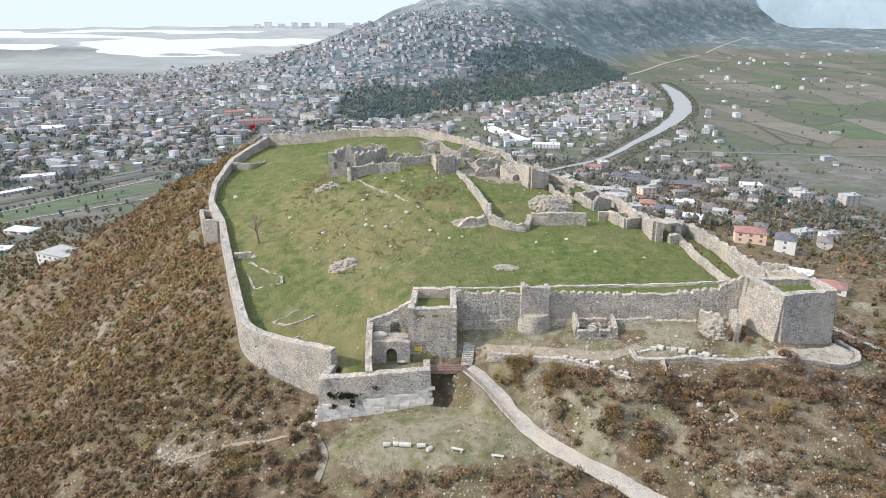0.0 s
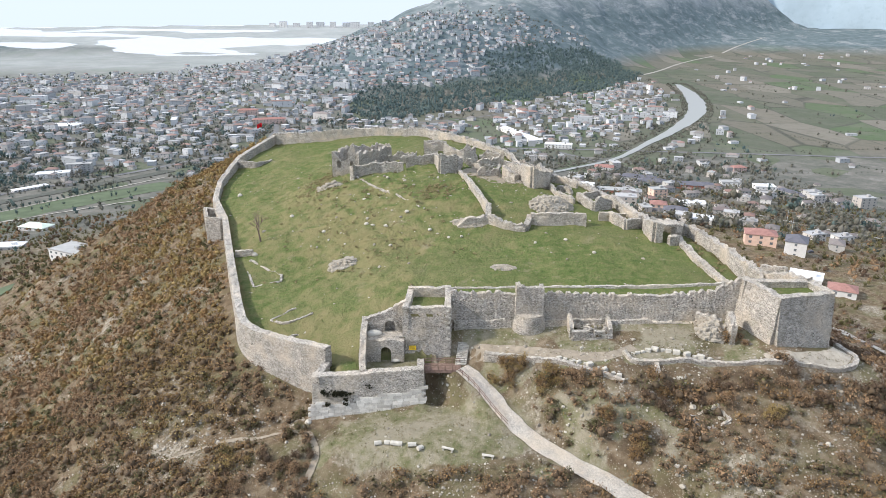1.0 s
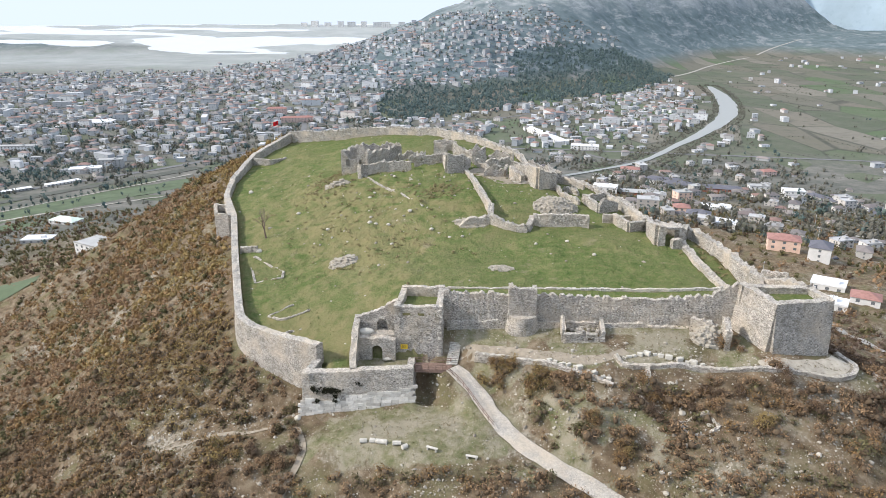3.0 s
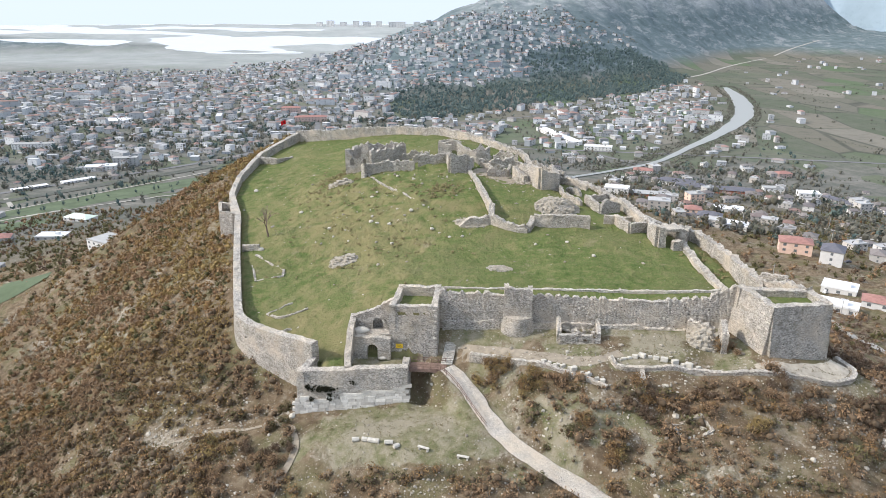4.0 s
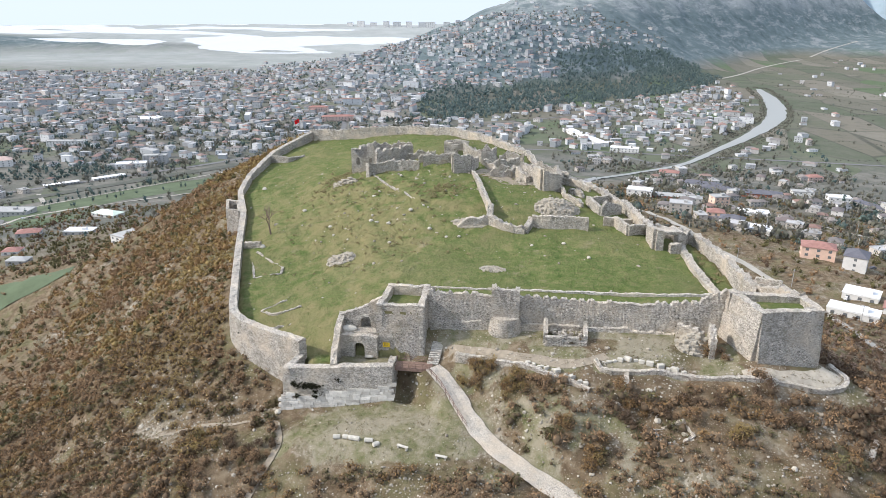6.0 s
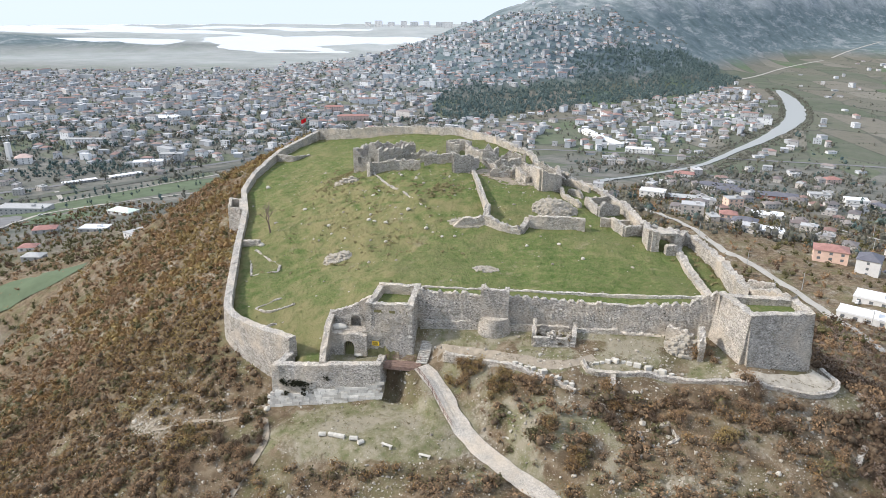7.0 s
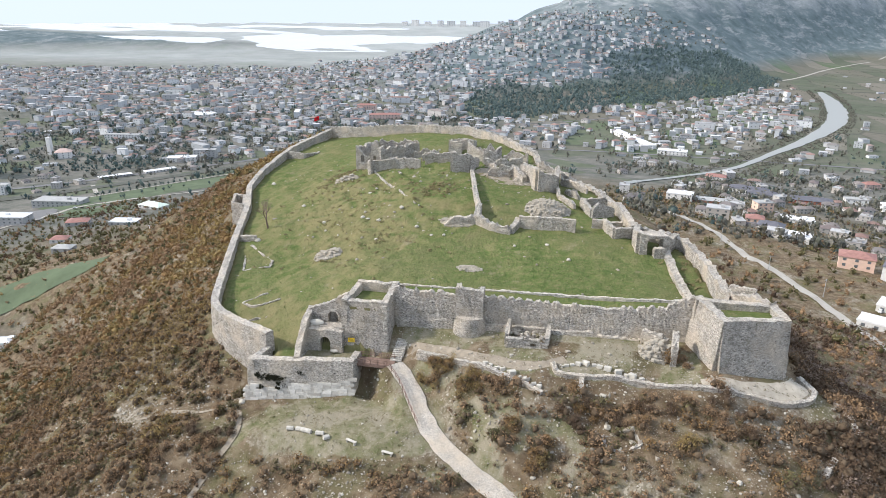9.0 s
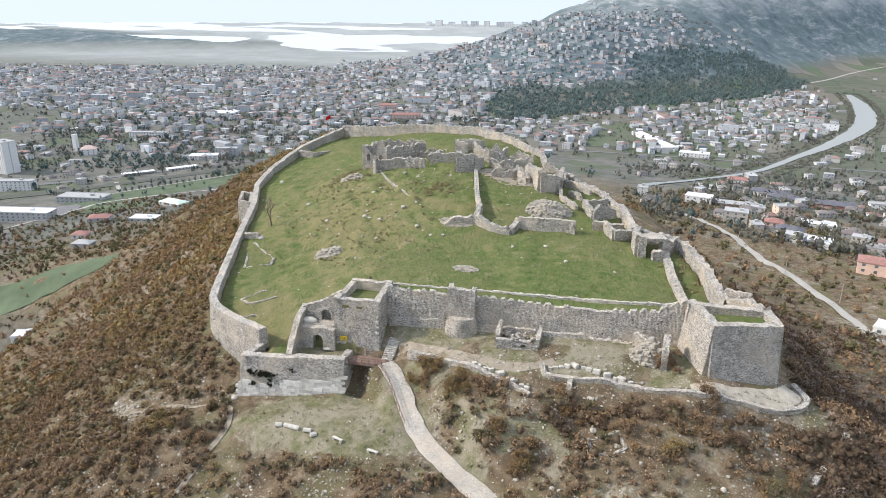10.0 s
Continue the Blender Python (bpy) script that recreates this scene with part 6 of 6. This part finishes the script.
# buildings that stand out
for name, label, cat, w, d, st, rh, wm, rm, x, y, turn, per in (
        ("house", "salmon house with a red tiled roof", "house", 17, 12, 2, 2.4, PINK, RED_TILE, 181, 388, -18, 3), ("house", "tall white gabled house with a grey roof", "house", 13, 11, 3, 3.0, WHITE, SLATE, 194, 371, 62, 3),
        ("house", "long white flat-roofed house by the lane", "house", 20, 9, 1, 0, WHITE, SHEET, 164, 300, -30, 4), ("house", "small house with a red tiled roof", "house", 12, 10, 1, 2.2, WHITE, RED_TILE, 186, 306, -28, 2), ("shed", "white sheet-roofed workshop by the lane", "shed", 15, 11, 1, 0, WHITE, SHEET, 178, 325, -30, 3),
        ("house", "house with a dark slate roof", "house", 16, 11, 2, 2.6, WHITE, SLATE, 160, 480, -20, 3), ("house", "house with a dark slate roof", "house", 30, 14, 2, 2.6, TIN, SLATE, 212, 724, -16, 3), ("house", "white sheet-roofed shed among trees", "shed", 16, 12, 1, 0, WHITE, SHEET, 172, 462, -25, 2),
        ("house", "house with a red roof near the lane", "house", 12, 10, 2, 2.4, PINK, RED_TILE, 157, 512, -10, 3),
        ("workshop", "white flat-roofed workshop below the castle hill", "workshop", 22, 13, 2, 0, WHITE, SHEET, 121, 636, -15, 4), ("factory_shed", "brick shed with a dark roof", "shed", 46, 16, 2, 2.5, BRICK, SLATE, 250, 716, -12, 8), ("factory_shed", "long shed with a dark roof", "shed", 40, 16, 2, 2.5, WHITE, SLATE, 206, 764, -20, 8), ("house", "white house with a red roof near the river", "house", 24, 16, 2, 2.6, WHITE, RED_TILE, 196, 893, -12, 4), ("factory_shed", "long low shed with a grey roof", "shed", 42, 14, 1, 1.6, BRICK, TIN, 143, 640, -12, 6), ("factory_shed", "pale low sheds beside a yard", "shed", 40, 12, 1, 0, WHITE, TIN, 150, 770, -20, 6), ("house", "cream three-storey house among gardens", "house", 14, 11, 3, 0, PINK, TIN, 187, 618, 15, 3), ("shed", "white-roofed shed among gardens", "shed", 24, 12, 1, 0, WHITE, SHEET, 204, 576, -10, 3), ("house", "red-roofed house beyond the sheds", "house", 20, 13, 2, 2.8, SALMON, RED_TILE, 391, 947, 12, 3), ("house", "white two-storey house among trees", "house", 22, 12, 2, 0, WHITE, TIN, 323, 796, -5, 4), ("house", "white flat-roofed block among trees", "apartment block", 22, 14, 3, 0, WHITE, SHEET, 340, 744, -8, 4), ("long_shed", "long dark open shed on piers", "shed", 90, 12, 1, 1.2, TIN, SLATE, 384, 722, -66, 14),
        ("long_warehouse", "very long white warehouse near the river", "warehouse", 150, 18, 2, 1.8, WHITE, SHEET, 112, 1225, -69, 20), ("warehouse", "white flat-roofed warehouse near the river", "warehouse", 44, 18, 2, 0, WHITE, SHEET, 168, 1120, -10, 8),
        ("pavilion", "white pavilion with a pale green roof by the park", "pavilion", 26, 14, 1, 3.0, WHITE, plain_material("pale_green_roof", (0.62, 0.70, 0.60), 0.7, 0.05, 0.2), -365, 572, -14, 5), ("villa", "white flat-roofed villa at the foot of the slope", "house", 24, 16, 2, 0, WHITE, TIN, -233, 398, -25, 5), ("house", "white flat house below the slope", "house", 22, 12, 1, 0, TIN, SHEET, -338, 492, 8, 4),
        ("house", "small house with a faded red roof", "house", 12, 10, 1, 2.2, WHITE, RED_TILE, -350, 432, 15, 2), ("house", "low pale house below the hillside", "house", 13, 9, 1, 1.8, TIN, TIN, -311, 390, 8, 2), ("shed", "white sheet-roofed shed beside the meadow", "shed", 12, 8, 1, 0, WHITE, SHEET, -252, 274, 20, 2), ("house", "house with a rusty red roof", "house", 18, 12, 1, 2.4, TIN, RED_TILE, -390, 500, 25, 3),
        ("tower_block", "tall white apartment tower with dark window bands", "apartment block", 26, 20, 14, 0, WHITE, TIN, -742, 752, -12, 6), ("office_block", "white office block with a red end", "office", 46, 14, 4, 0, WHITE, TIN, -648, 668, 14, 9), ("school", "long grey three-storey school building", "school", 60, 16, 3, 0, TIN, SHEET, -486, 512, 10, 12), ("school", "grey public building with a flat roof", "public building", 50, 20, 2, 0, TIN, TIN, -494, 602, 8, 10),
        ("red_building", "long salmon building with red roofs", "apartment block", 62, 15, 3, 3.0, SALMON, RED_TILE, -362, 1345, 16, 10), ("red_building", "salmon building with red roofs", "apartment block", 40, 15, 4, 3.0, SALMON, RED_TILE, -430, 1440, 8, 8), ("white_hall", "large white hall in the town", "hall", 60, 40, 2, 3.0, WHITE, SHEET, -735, 1285, 8, 8), ("white_block", "long white three-storey block", "apartment block", 60, 14, 3, 0, WHITE, TIN, -722, 1026, 10, 12),
        ("church", "church with domes and pale walls", "church", 22, 15, 3, 5.0, WHITE, SALMON, -719, 880, 30, 3), ("market_hall", "long low market hall with a pale roof", "market hall", 40, 10, 1, 1.2, WHITE, SHEET, -524, 822, 50, 9), ("market_hall", "long low row of shops beside the road", "shops", 40, 9, 1, 0.8, TIN, SHEET, -560, 778, 48, 10), ("white_block", "white flat-roofed hall above the road", "hall", 40, 18, 2, 0, WHITE, SHEET, -536, 896, 22, 6), ("apartment_block", "grey four-storey block above the road", "apartment block", 32, 14, 4, 0, TIN, TIN, -516, 926, 14, 6)):
    house(name, label, cat, w, d, st, rh, wm, rm, at_ground(x, y, turn), per)
box_part("bell_tower", WHITE, None, -755, 896, ground_z(-755, 896) - 1, 6, 6, 27)
tagged(bpy.data.objects["bell_tower"], "slender pale bell tower beside the church", "tower")

# house kinds, copied through the nearer quarters
models = []
for w, d, st, rh, label in ((12, 10, 2, 2.2, "two-storey rendered house with a tiled roof"), (14, 10, 2, 0, "two-storey rendered house with a flat roof"), (10, 9, 1, 2.0, "small rendered house with a tiled roof"), (13, 11, 3, 0, "three-storey rendered house with a flat roof"), (16, 11, 2, 2.5, "broad rendered house with a tiled roof"), (18, 13, 4, 0, "four-storey apartment house with a flat roof")):
    models.append(house("house", label, "house", w, d, st, rh, WALLS_OWN, ROOFS_OWN if rh else FLAT_OWN, at_ground(300 + 25 * len(models), 700, 10), 3, "town houses"))


def clear_of_lines(x, y, gap):
    ok = path_distance(x, y, RIVER_LINE) > 38
    for line, widths, _, _ in ROADS:
        ok &= path_distance(x, y, np.array(line, float)) > gap
    return ok & (path_distance(x, y, np.array(CANAL, float)) > 20) & (path_distance(x, y, np.array(PARK, float)) > 46)


WOOD = ((-215, 1400), (-240, 1680), (-178, 1796), (-63, 1805), (25, 1944), (106, 2018), (72, 2120), (149, 2214), (317, 2440), (470, 2600), (560, 2560), (590, 2330), (536, 2132), (390, 1908), (251, 1783), (86, 1622), (-29, 1487), (-110, 1410))


def in_wood(x, y):
    inside = np.zeros(x.shape, bool)
    for (ax, ay), (bx_, by_) in zip(WOOD, WOOD[1:] + WOOD[:1]):
        inside ^= ((ay > y) != (by_ > y)) & (x < ax + (y - ay) / ((by_ - ay) or 1e-9) * (bx_ - ax))
    return inside


def town_density(x, y):
    west = smooth(-60, -220, x - 0.25 * (y - 900)) * smooth(860, 960, y + 0.12 * x) * (1 - smooth(2250, 2700, y - 0.25 * x))
    hill = 0.45 * smooth(60, -60, x - 60 - 0.78 * (y - 2166)) * smooth(-150, 150, across(WEST_FOOT, x, y)) * (1 - smooth(2500, 2900, y)) * (y > 1400)
    east = smooth(40, 90, x) * (1 - smooth(270, 400, x - 0.1 * y)) * smooth(420, 520, y + 0.3 * x) * (1 - smooth(1900, 2250, y)) * (0.36 + 0.2 * smooth(900, 1100, y)) * (across(EAST_FOOT, x, y) > 30)
    plain = 0.007 * (across(EAST_FOOT, x, y) > 60) * (x > 500) * (y > 400) * (1 + 9 * (fbm(x, y, 420, 3, 2) > 0.5))
    middle = 0.6 * (np.abs(x + 60) < 170) * (y > 1050) * (y < 1330)
    lw = 0.4 * (x < -560) * (y > 560) * (y < 900) + 0.8 * (x < -200) * (x > -700) * (y > 840) * (y < 1020)
    bare = (np.abs(0.9 * (x + 615) + 0.44 * (y - 850)) < 66) & (np.abs(0.9 * (y - 850) - 0.44 * (x + 615)) < 40)
    return ~in_wood(x, y) * ~bare * np.maximum.reduce([0.8 * west, hill, 1.25 * east, plain, middle, lw]) * (0.55 + 0.6 * (fbm(x, y, 160, 5, 3) > -0.25))


hx, hy = scatter(-1000, 900, 430, 1250, 27, 0.35)
ok = (np.random.random(hx.size) < town_density(hx, hy)) & clear_of_lines(hx, hy, 15)
rank = np.argsort(np.hypot(hx, hy) + 1e6 * ~ok)
for k in rank[:min(165, ok.sum())]:
    if min((hx[k] - o.matrix_world.translation.x) ** 2 + (hy[k] - o.matrix_world.translation.y) ** 2 for o in models) < 900:
        continue
    copy_thing(random.choices(models, (5, 3, 5, 1, 2, 0.5))[0], at_ground(hx[k], hy[k], random.choice((-20, 10, 70, 100)) + random.uniform(-15, 15)) @ Matrix.Scale(random.uniform(0.72, 0.9), 4))
done = np.zeros(hx.size, bool)
done[rank[:min(165, ok.sum())]] = True
rest = ok & ~done
fx, fy = scatter(-2300, 2600, 1250, 3300, 22, 0.45)
ok = (np.random.random(fx.size) < town_density(fx, fy)) & clear_of_lines(fx, fy, 14)
fx, fy = np.r_[fx[ok], hx[rest]], np.r_[fy[ok], hy[rest]]


def far_houses(x, y):
    """The further quarters: walls, roofs and windows of many houses."""
    n = len(x)
    z = height_all(x, y)
    w, d = np.random.uniform(8, 19, n), np.random.uniform(7, 12, n)
    h = np.random.choice((3.2, 3.4, 3.6, 6.2, 6.4, 9.2), n)
    big = np.random.random(n) < 0.04
    w, h = np.where(big, w * 2.2, w), np.where(big, np.maximum(h, 12.5), h)
    a = np.random.choice((-0.3, 0.15, 1.25, 1.7), n) + np.random.uniform(-0.25, 0.25, n)
    c, s = np.cos(a), np.sin(a)

    def put(loc):
        X = loc[:, :, 0] * c[:, None] - loc[:, :, 1] * s[:, None] + x[:, None]
        Y = loc[:, :, 0] * s[:, None] + loc[:, :, 1] * c[:, None] + y[:, None]
        return np.stack([X, Y, loc[:, :, 2] + z[:, None]], 2)
    one = np.ones(n)
    sg = ((-1, -1), (1, -1), (1, 1), (-1, 1))
    body = np.stack([np.stack([i * w / 2, j * d / 2, k], 1) for k in (-4 * one, h) for i, j in sg], 1)
    bf = np.array([(0, 1, 5, 4), (1, 2, 6, 5), (2, 3, 7, 6), (3, 0, 4, 7), (4, 5, 6, 7)])
    tile = np.random.random(n) < 0.5
    rh, over = np.where(tile, 2.4, 0.25), np.where(tile, 0.5, 0.3)
    r = np.where(tile, np.maximum(0.3, w / 2 - d / 2), w / 2 - 0.4)
    dy = np.where(tile, 0.05, d / 2 - 0.4)
    roof = np.stack([np.stack([i * (w / 2 + over), j * (d / 2 + over), h + 0.02], 1) for i, j in sg] + [np.stack([i * r, j * dy, h + rh], 1) for i, j in sg], 1)
    town = empty("town", "dense town of pale rendered houses with flat and tiled roofs", "town", kind="stuff")
    for name, loc, faces, sel, mat in (("house_walls", body, bf, one > 0, HAZED_WALL), ("flat_roofs", roof, bf, ~tile, FLATS), ("tiled_roofs", roof, bf, tile, TILES)):
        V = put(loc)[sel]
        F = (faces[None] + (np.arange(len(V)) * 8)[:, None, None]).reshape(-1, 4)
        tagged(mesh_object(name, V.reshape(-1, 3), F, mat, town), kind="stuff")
    P = []
    for st in range(4):
        for k in (-0.3, 0.0, 0.3):
            for j in (-1, 1):
                sel = (h > st * 3 + 2) & (np.random.random(n) < 0.55)
                q = np.stack([np.stack([k * w + e * 0.8, j * (d / 2 + 0.06), (st * 3 + 0.9 + g) * one], 1) for e, g in ((-1, 0), (1, 0), (1, 1.5), (-1, 1.5))], 1)
                P.append(put(q)[sel])
    V = np.concatenate(P)
    tagged(mesh_object("house_windows", V.reshape(-1, 3), np.arange(len(V) * 4).reshape(-1, 4), GLASS, town), kind="stuff")


FLATS = tinted("far_flat_roofs", (0.25, 0.255, 0.26), (0.38, 0.385, 0.39), (0.62, 0.62, 0.62), (0.22, 0.22, 0.225), (0.32, 0.32, 0.315), (0.46, 0.46, 0.46))
TILES = tinted("far_tiled_roofs", (0.24, 0.165, 0.145), (0.34, 0.235, 0.205), (0.25, 0.235, 0.225), (0.20, 0.195, 0.19), (0.29, 0.255, 0.24))
far_houses(fx, fy)
# hotel blocks on the far shore
for k in range(14):
    x, y = -1150 + 75 * k + random.uniform(-20, 20), 4560 + random.uniform(-40, 40)
    house("shore_hotel", "pale hotel block on the far shore", "hotel", random.uniform(35, 60), 18, random.choice((7, 9, 11)), 0, WHITE, TIN, at_ground(x, y, random.uniform(-10, 10)), 5, "hotels on the shore")

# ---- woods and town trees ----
# town and park evergreens carry a blue haze tint in their needles
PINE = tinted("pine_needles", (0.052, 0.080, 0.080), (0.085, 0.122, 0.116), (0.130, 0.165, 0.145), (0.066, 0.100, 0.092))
BARE_DARK = tinted("hedge_twigs", (0.075, 0.082, 0.066), (0.105, 0.108, 0.086), (0.09, 0.098, 0.07))
BARE = tinted("winter_twigs", (0.125, 0.122, 0.100), (0.18, 0.172, 0.148), (0.10, 0.105, 0.082), (0.145, 0.135, 0.105))
wx_, wy_ = scatter(-450, 1100, 1300, 2700, 12)
e_ = across(EAST_FOOT, wx_, wy_)
inwood = in_wood(wx_ + 26 * fbm(wx_, wy_, 80, 2, 4), wy_ + 55 * fbm(wx_, wy_, 110, 5, 4)) & (fbm(wx_, wy_, 75, 3, 3) > -0.62)
wx_, wy_ = wx_[inwood], wy_[inwood]
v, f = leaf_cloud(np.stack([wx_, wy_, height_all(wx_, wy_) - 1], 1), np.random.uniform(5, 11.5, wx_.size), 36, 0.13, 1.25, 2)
# paler, bluer needles than the town's: distance haze put into the colour
tagged(mesh_object("pine_wood", v, f, tinted("hazed_wood_needles", (0.070, 0.105, 0.108), (0.105, 0.148, 0.145), (0.150, 0.190, 0.175), (0.085, 0.125, 0.120))), "pine wood on the far hillside, paled and blued for haze", "wood", kind="stuff")
ux, uy = scatter(-2000, 1500, 430, 2900, 18, 0.5)
t2x, t2y = np.concatenate([scatter(-900, -150, 770, 1400, 11), scatter(70, 460, 430, 1000, 10)], 1)
ux, uy = np.r_[ux, t2x], np.r_[uy, t2y]
dark_bank = (np.abs(0.9 * (ux + 615) + 0.44 * (uy - 850)) < 75) & (np.abs(0.9 * (uy - 850) - 0.44 * (ux + 615)) < 44)
dens = np.where(town_density(ux, uy) > 0.1, 0.75, np.where((ux < -250) & (ux > -900) & (uy > 640) & (uy < 1020), 0.7, 0.05 * (uy < 2200))) * (0.4 + 1.2 * (fbm(ux, uy, 190, 8, 3) > 0.05))
pick = (np.random.random(ux.size) < np.where(dark_bank, 0.95, dens)) & clear_of_lines(ux, uy, 7)
ux, uy = ux[pick], uy[pick]
evergreen = np.random.random(ux.size) < np.where(dark_bank[pick], 0.9, np.where(ux > 0, 0.12, 0.34))
for sel, mat, lab in ((evergreen, PINE, "dark evergreen trees between the houses"), (~evergreen, BARE, "bare winter trees between the houses and fields")):
    v, f = leaf_cloud(np.stack([ux[sel], uy[sel], height_all(ux[sel], uy[sel]) - 0.5], 1), np.random.gamma(6, 0.72, sel.sum()) + 1.0, 16, 0.16, 1.1, 2)
    tagged(mesh_object("town_trees", v, f, mat), lab, "trees", kind="stuff")
# bare trees along the river banks
rx, ry = scatter(20, 760, 880, 2400, 7, 0.5)
off_river = path_distance(rx, ry, RIVER_LINE)
bank_ = (off_river < 34) & (off_river > 21 - 9 * smooth(1500, 1150, ry)) & (np.random.random(rx.size) < 0.75)
rx, ry = rx[bank_], ry[bank_]
v, f = leaf_cloud(np.stack([rx, ry, height_all(rx, ry) - 0.4], 1), np.random.uniform(2.5, 5.5, rx.size), 34, 0.11, 0.9, 5)
tagged(mesh_object("bank_trees", v, f, BARE), "bare grey trees and reeds along the river banks", "trees", kind="stuff")
# thickets on the lower slopes
lx, ly = scatter(60, 420, 240, 720, 6.5)
l2x, l2y = scatter(-460, -150, 240, 620, 6.0)
lx, ly = np.r_[lx, l2x], np.r_[ly, l2y]
keepers = (np.random.random(lx.size) < np.where(lx < 0, 0.5, 0.34) + 0.45 * (fbm(lx, ly, 60, 4, 3) > 0.0)) & clear_of_lines(lx, ly, 6) & (ring_info(lx, ly)[1] > 95) & ~((lx < -225) & (lx > -335) & (np.abs(ly - 310 - 0.42 * (lx + 270)) < 20))
for o in bpy.data.objects:
    if o.get("category") in ("house", "shed", "apartment block") and abs(o.location.x) < 450 and o.location.y < 760:
        keepers &= np.hypot(lx - o.location.x, ly - o.location.y) > 13
lx, ly = lx[keepers], ly[keepers]
kind_ = np.random.random(lx.size)
for sel, mat, lab in ((kind_ < 0.58, OLIVE, "olive-green thicket on the lower slope"), ((kind_ >= 0.58) & (kind_ < 0.8), BROWN, "brown thicket on the lower slope"), (kind_ >= 0.8, UMBER, "dark brown thicket on the lower slope")):
    v, f = leaf_cloud(np.stack([lx[sel], ly[sel], height_all(lx[sel], ly[sel]) - 0.3], 1), np.random.uniform(2.2, 4.2, sel.sum()), 34, 0.14, 0.95, 2)
    tagged(mesh_object("thicket", v, f, mat), lab, "thicket", kind="stuff")


# park trees in rows
def park_tree(x, y, h):
    t = empty("park_tree", "small clipped evergreen in the park row", "tree", "park trees", at_ground(x, y))
    bm = bmesh.new()
    bmesh.ops.create_cone(bm, cap_ends=True, segments=6, radius1=0.2, radius2=0.12, depth=2.4, matrix=Matrix.Translation((0, 0, 1.0)))
    part("trunk", bm, GREYTWIG, t)
    v, f = leaf_cloud([(0, 0, 1.6)], [h * 0.5], 120, 0.10, 1.3, 5)
    mesh_object("crown", v, f, PINE, t)


for k in range(24):
    park_tree(-485 + 3.3 * k, 645 + 7.2 * k, random.uniform(5, 7))
for k in range(14):
    park_tree(-468 + 7.5 * k + random.uniform(-14, 14), 600 + 13 * k + random.uniform(-8, 8), random.uniform(4.5, 7.5))


# ---- poles and parked cars along the lane ----
def utility_pole(x, y, h):
    p = empty("utility_pole", "thin grey concrete utility pole beside the lane", "utility pole", "utility poles", at_ground(x, y, random.uniform(0, 90)))
    bm = bmesh.new()
    bmesh.ops.create_cone(bm, cap_ends=True, segments=8, radius1=0.2, radius2=0.11, depth=h, matrix=Matrix.Translation((0, 0, h / 2 - 0.5)))
    part("shaft", bm, TIN, p)
    box_part("crossarm", TIN, p, 0, 0, h - 1.3, 2.0, 0.12, 0.14)
    for x_ in (-0.85, 0, 0.85):
        box_part("insulator", GLASS, p, x_, 0, h - 1.16, 0.12, 0.12, 0.3)


for x, y in ((118, 420), (134, 372), (150, 335), (164, 292), (178, 388), (165, 438), (205, 430), (240, 470), (190, 500), (150, 520), (225, 560), (270, 540)):
    utility_pole(x, y, random.uniform(8, 10.5))


def car(x, y, turn, paint, label):
    c = empty("car", label, "car", "parked cars", at_ground(x, y, turn))
    bm = bmesh.new()
    for z0, z1, l, w in ((0.35, 0.85, 4.2, 1.7), (0.85, 1.45, 2.3, 1.5)):
        made = bmesh.ops.create_cube(bm, size=1.0)["verts"]
        for v in made:
            k = 0.84 if v.co.z > 0 else 1.0
            v.co = (v.co.x * l * k, v.co.y * w * k, z0 if v.co.z < 0 else z1)
    bmesh.ops.bevel(bm, geom=bm.edges[:], offset=0.08, segments=2, affect="EDGES")
    part("body", bm, paint, c)
    box_part("window_band", GLASS, c, 0, 0, 0.98, 2.05, 1.46, 0.3)
    for x_ in (-1.3, 1.3):
        for y_ in (-0.8, 0.8):
            bm = bmesh.new()
            bmesh.ops.create_cone(bm, cap_ends=True, segments=14, radius1=0.33, radius2=0.33, depth=0.22, matrix=Matrix.Translation((x_, y_, 0.33)) @ Matrix.Rotation(math.pi / 2, 4, "X"))
            part("wheel", bm, IRON, c)


for x, y, turn, paint, label in ((204, 384, 20, IRON, "black parked car beside the white house"), (209, 383, 20, SLATE, "dark grey parked car beside the white house"), (170, 322, 60, WHITE, "white parked car near the lane"), (-455, 575, 10, SHEET, "white car parked before the school"), (-449, 577, 10, IRON, "black car parked before the school"), (-443, 579, 10, RED_TILE, "red car parked before the school")):
    car(x, y, turn, paint, label)


# hedgerows and ditches that divide the fields of the plain
HX, HY = [], []
for k in range(34):
    for q in range(26):
        x0, y0 = 420 + 95 * k - 0.28 * 190 * q, 620 + 150 * q + 0.12 * 95 * k
        for dx, dy, chance in ((95, 11, 0.62), (-53, 150, 0.38)):
            if random.random() < chance:
                m = int(math.hypot(dx, dy) / 8)
                HX += [x0 + dx * e / m + random.uniform(-1.5, 1.5) for e in range(m)]
                HY += [y0 + dy * e / m + random.uniform(-1.5, 1.5) for e in range(m)]
HX, HY = np.array(HX), np.array(HY)
okay = (np.hypot(HX, HY) < 3700) & (across(EAST_FOOT, HX, HY) > 40) & clear_of_lines(HX, HY, 9) & (town_density(HX, HY) < 0.3) & (HX > 330)
HX, HY = HX[okay], HY[okay]
v, f = leaf_cloud(np.stack([HX, HY, height_all(HX, HY) - 0.3], 1), np.random.uniform(2.0, 4.2, HX.size), 12, 0.14, 0.7, 1)
tagged(mesh_object("hedgerow", v, f, BARE_DARK), "dark winter hedgerows between the fields of the plain", "hedgerow", kind="stuff")
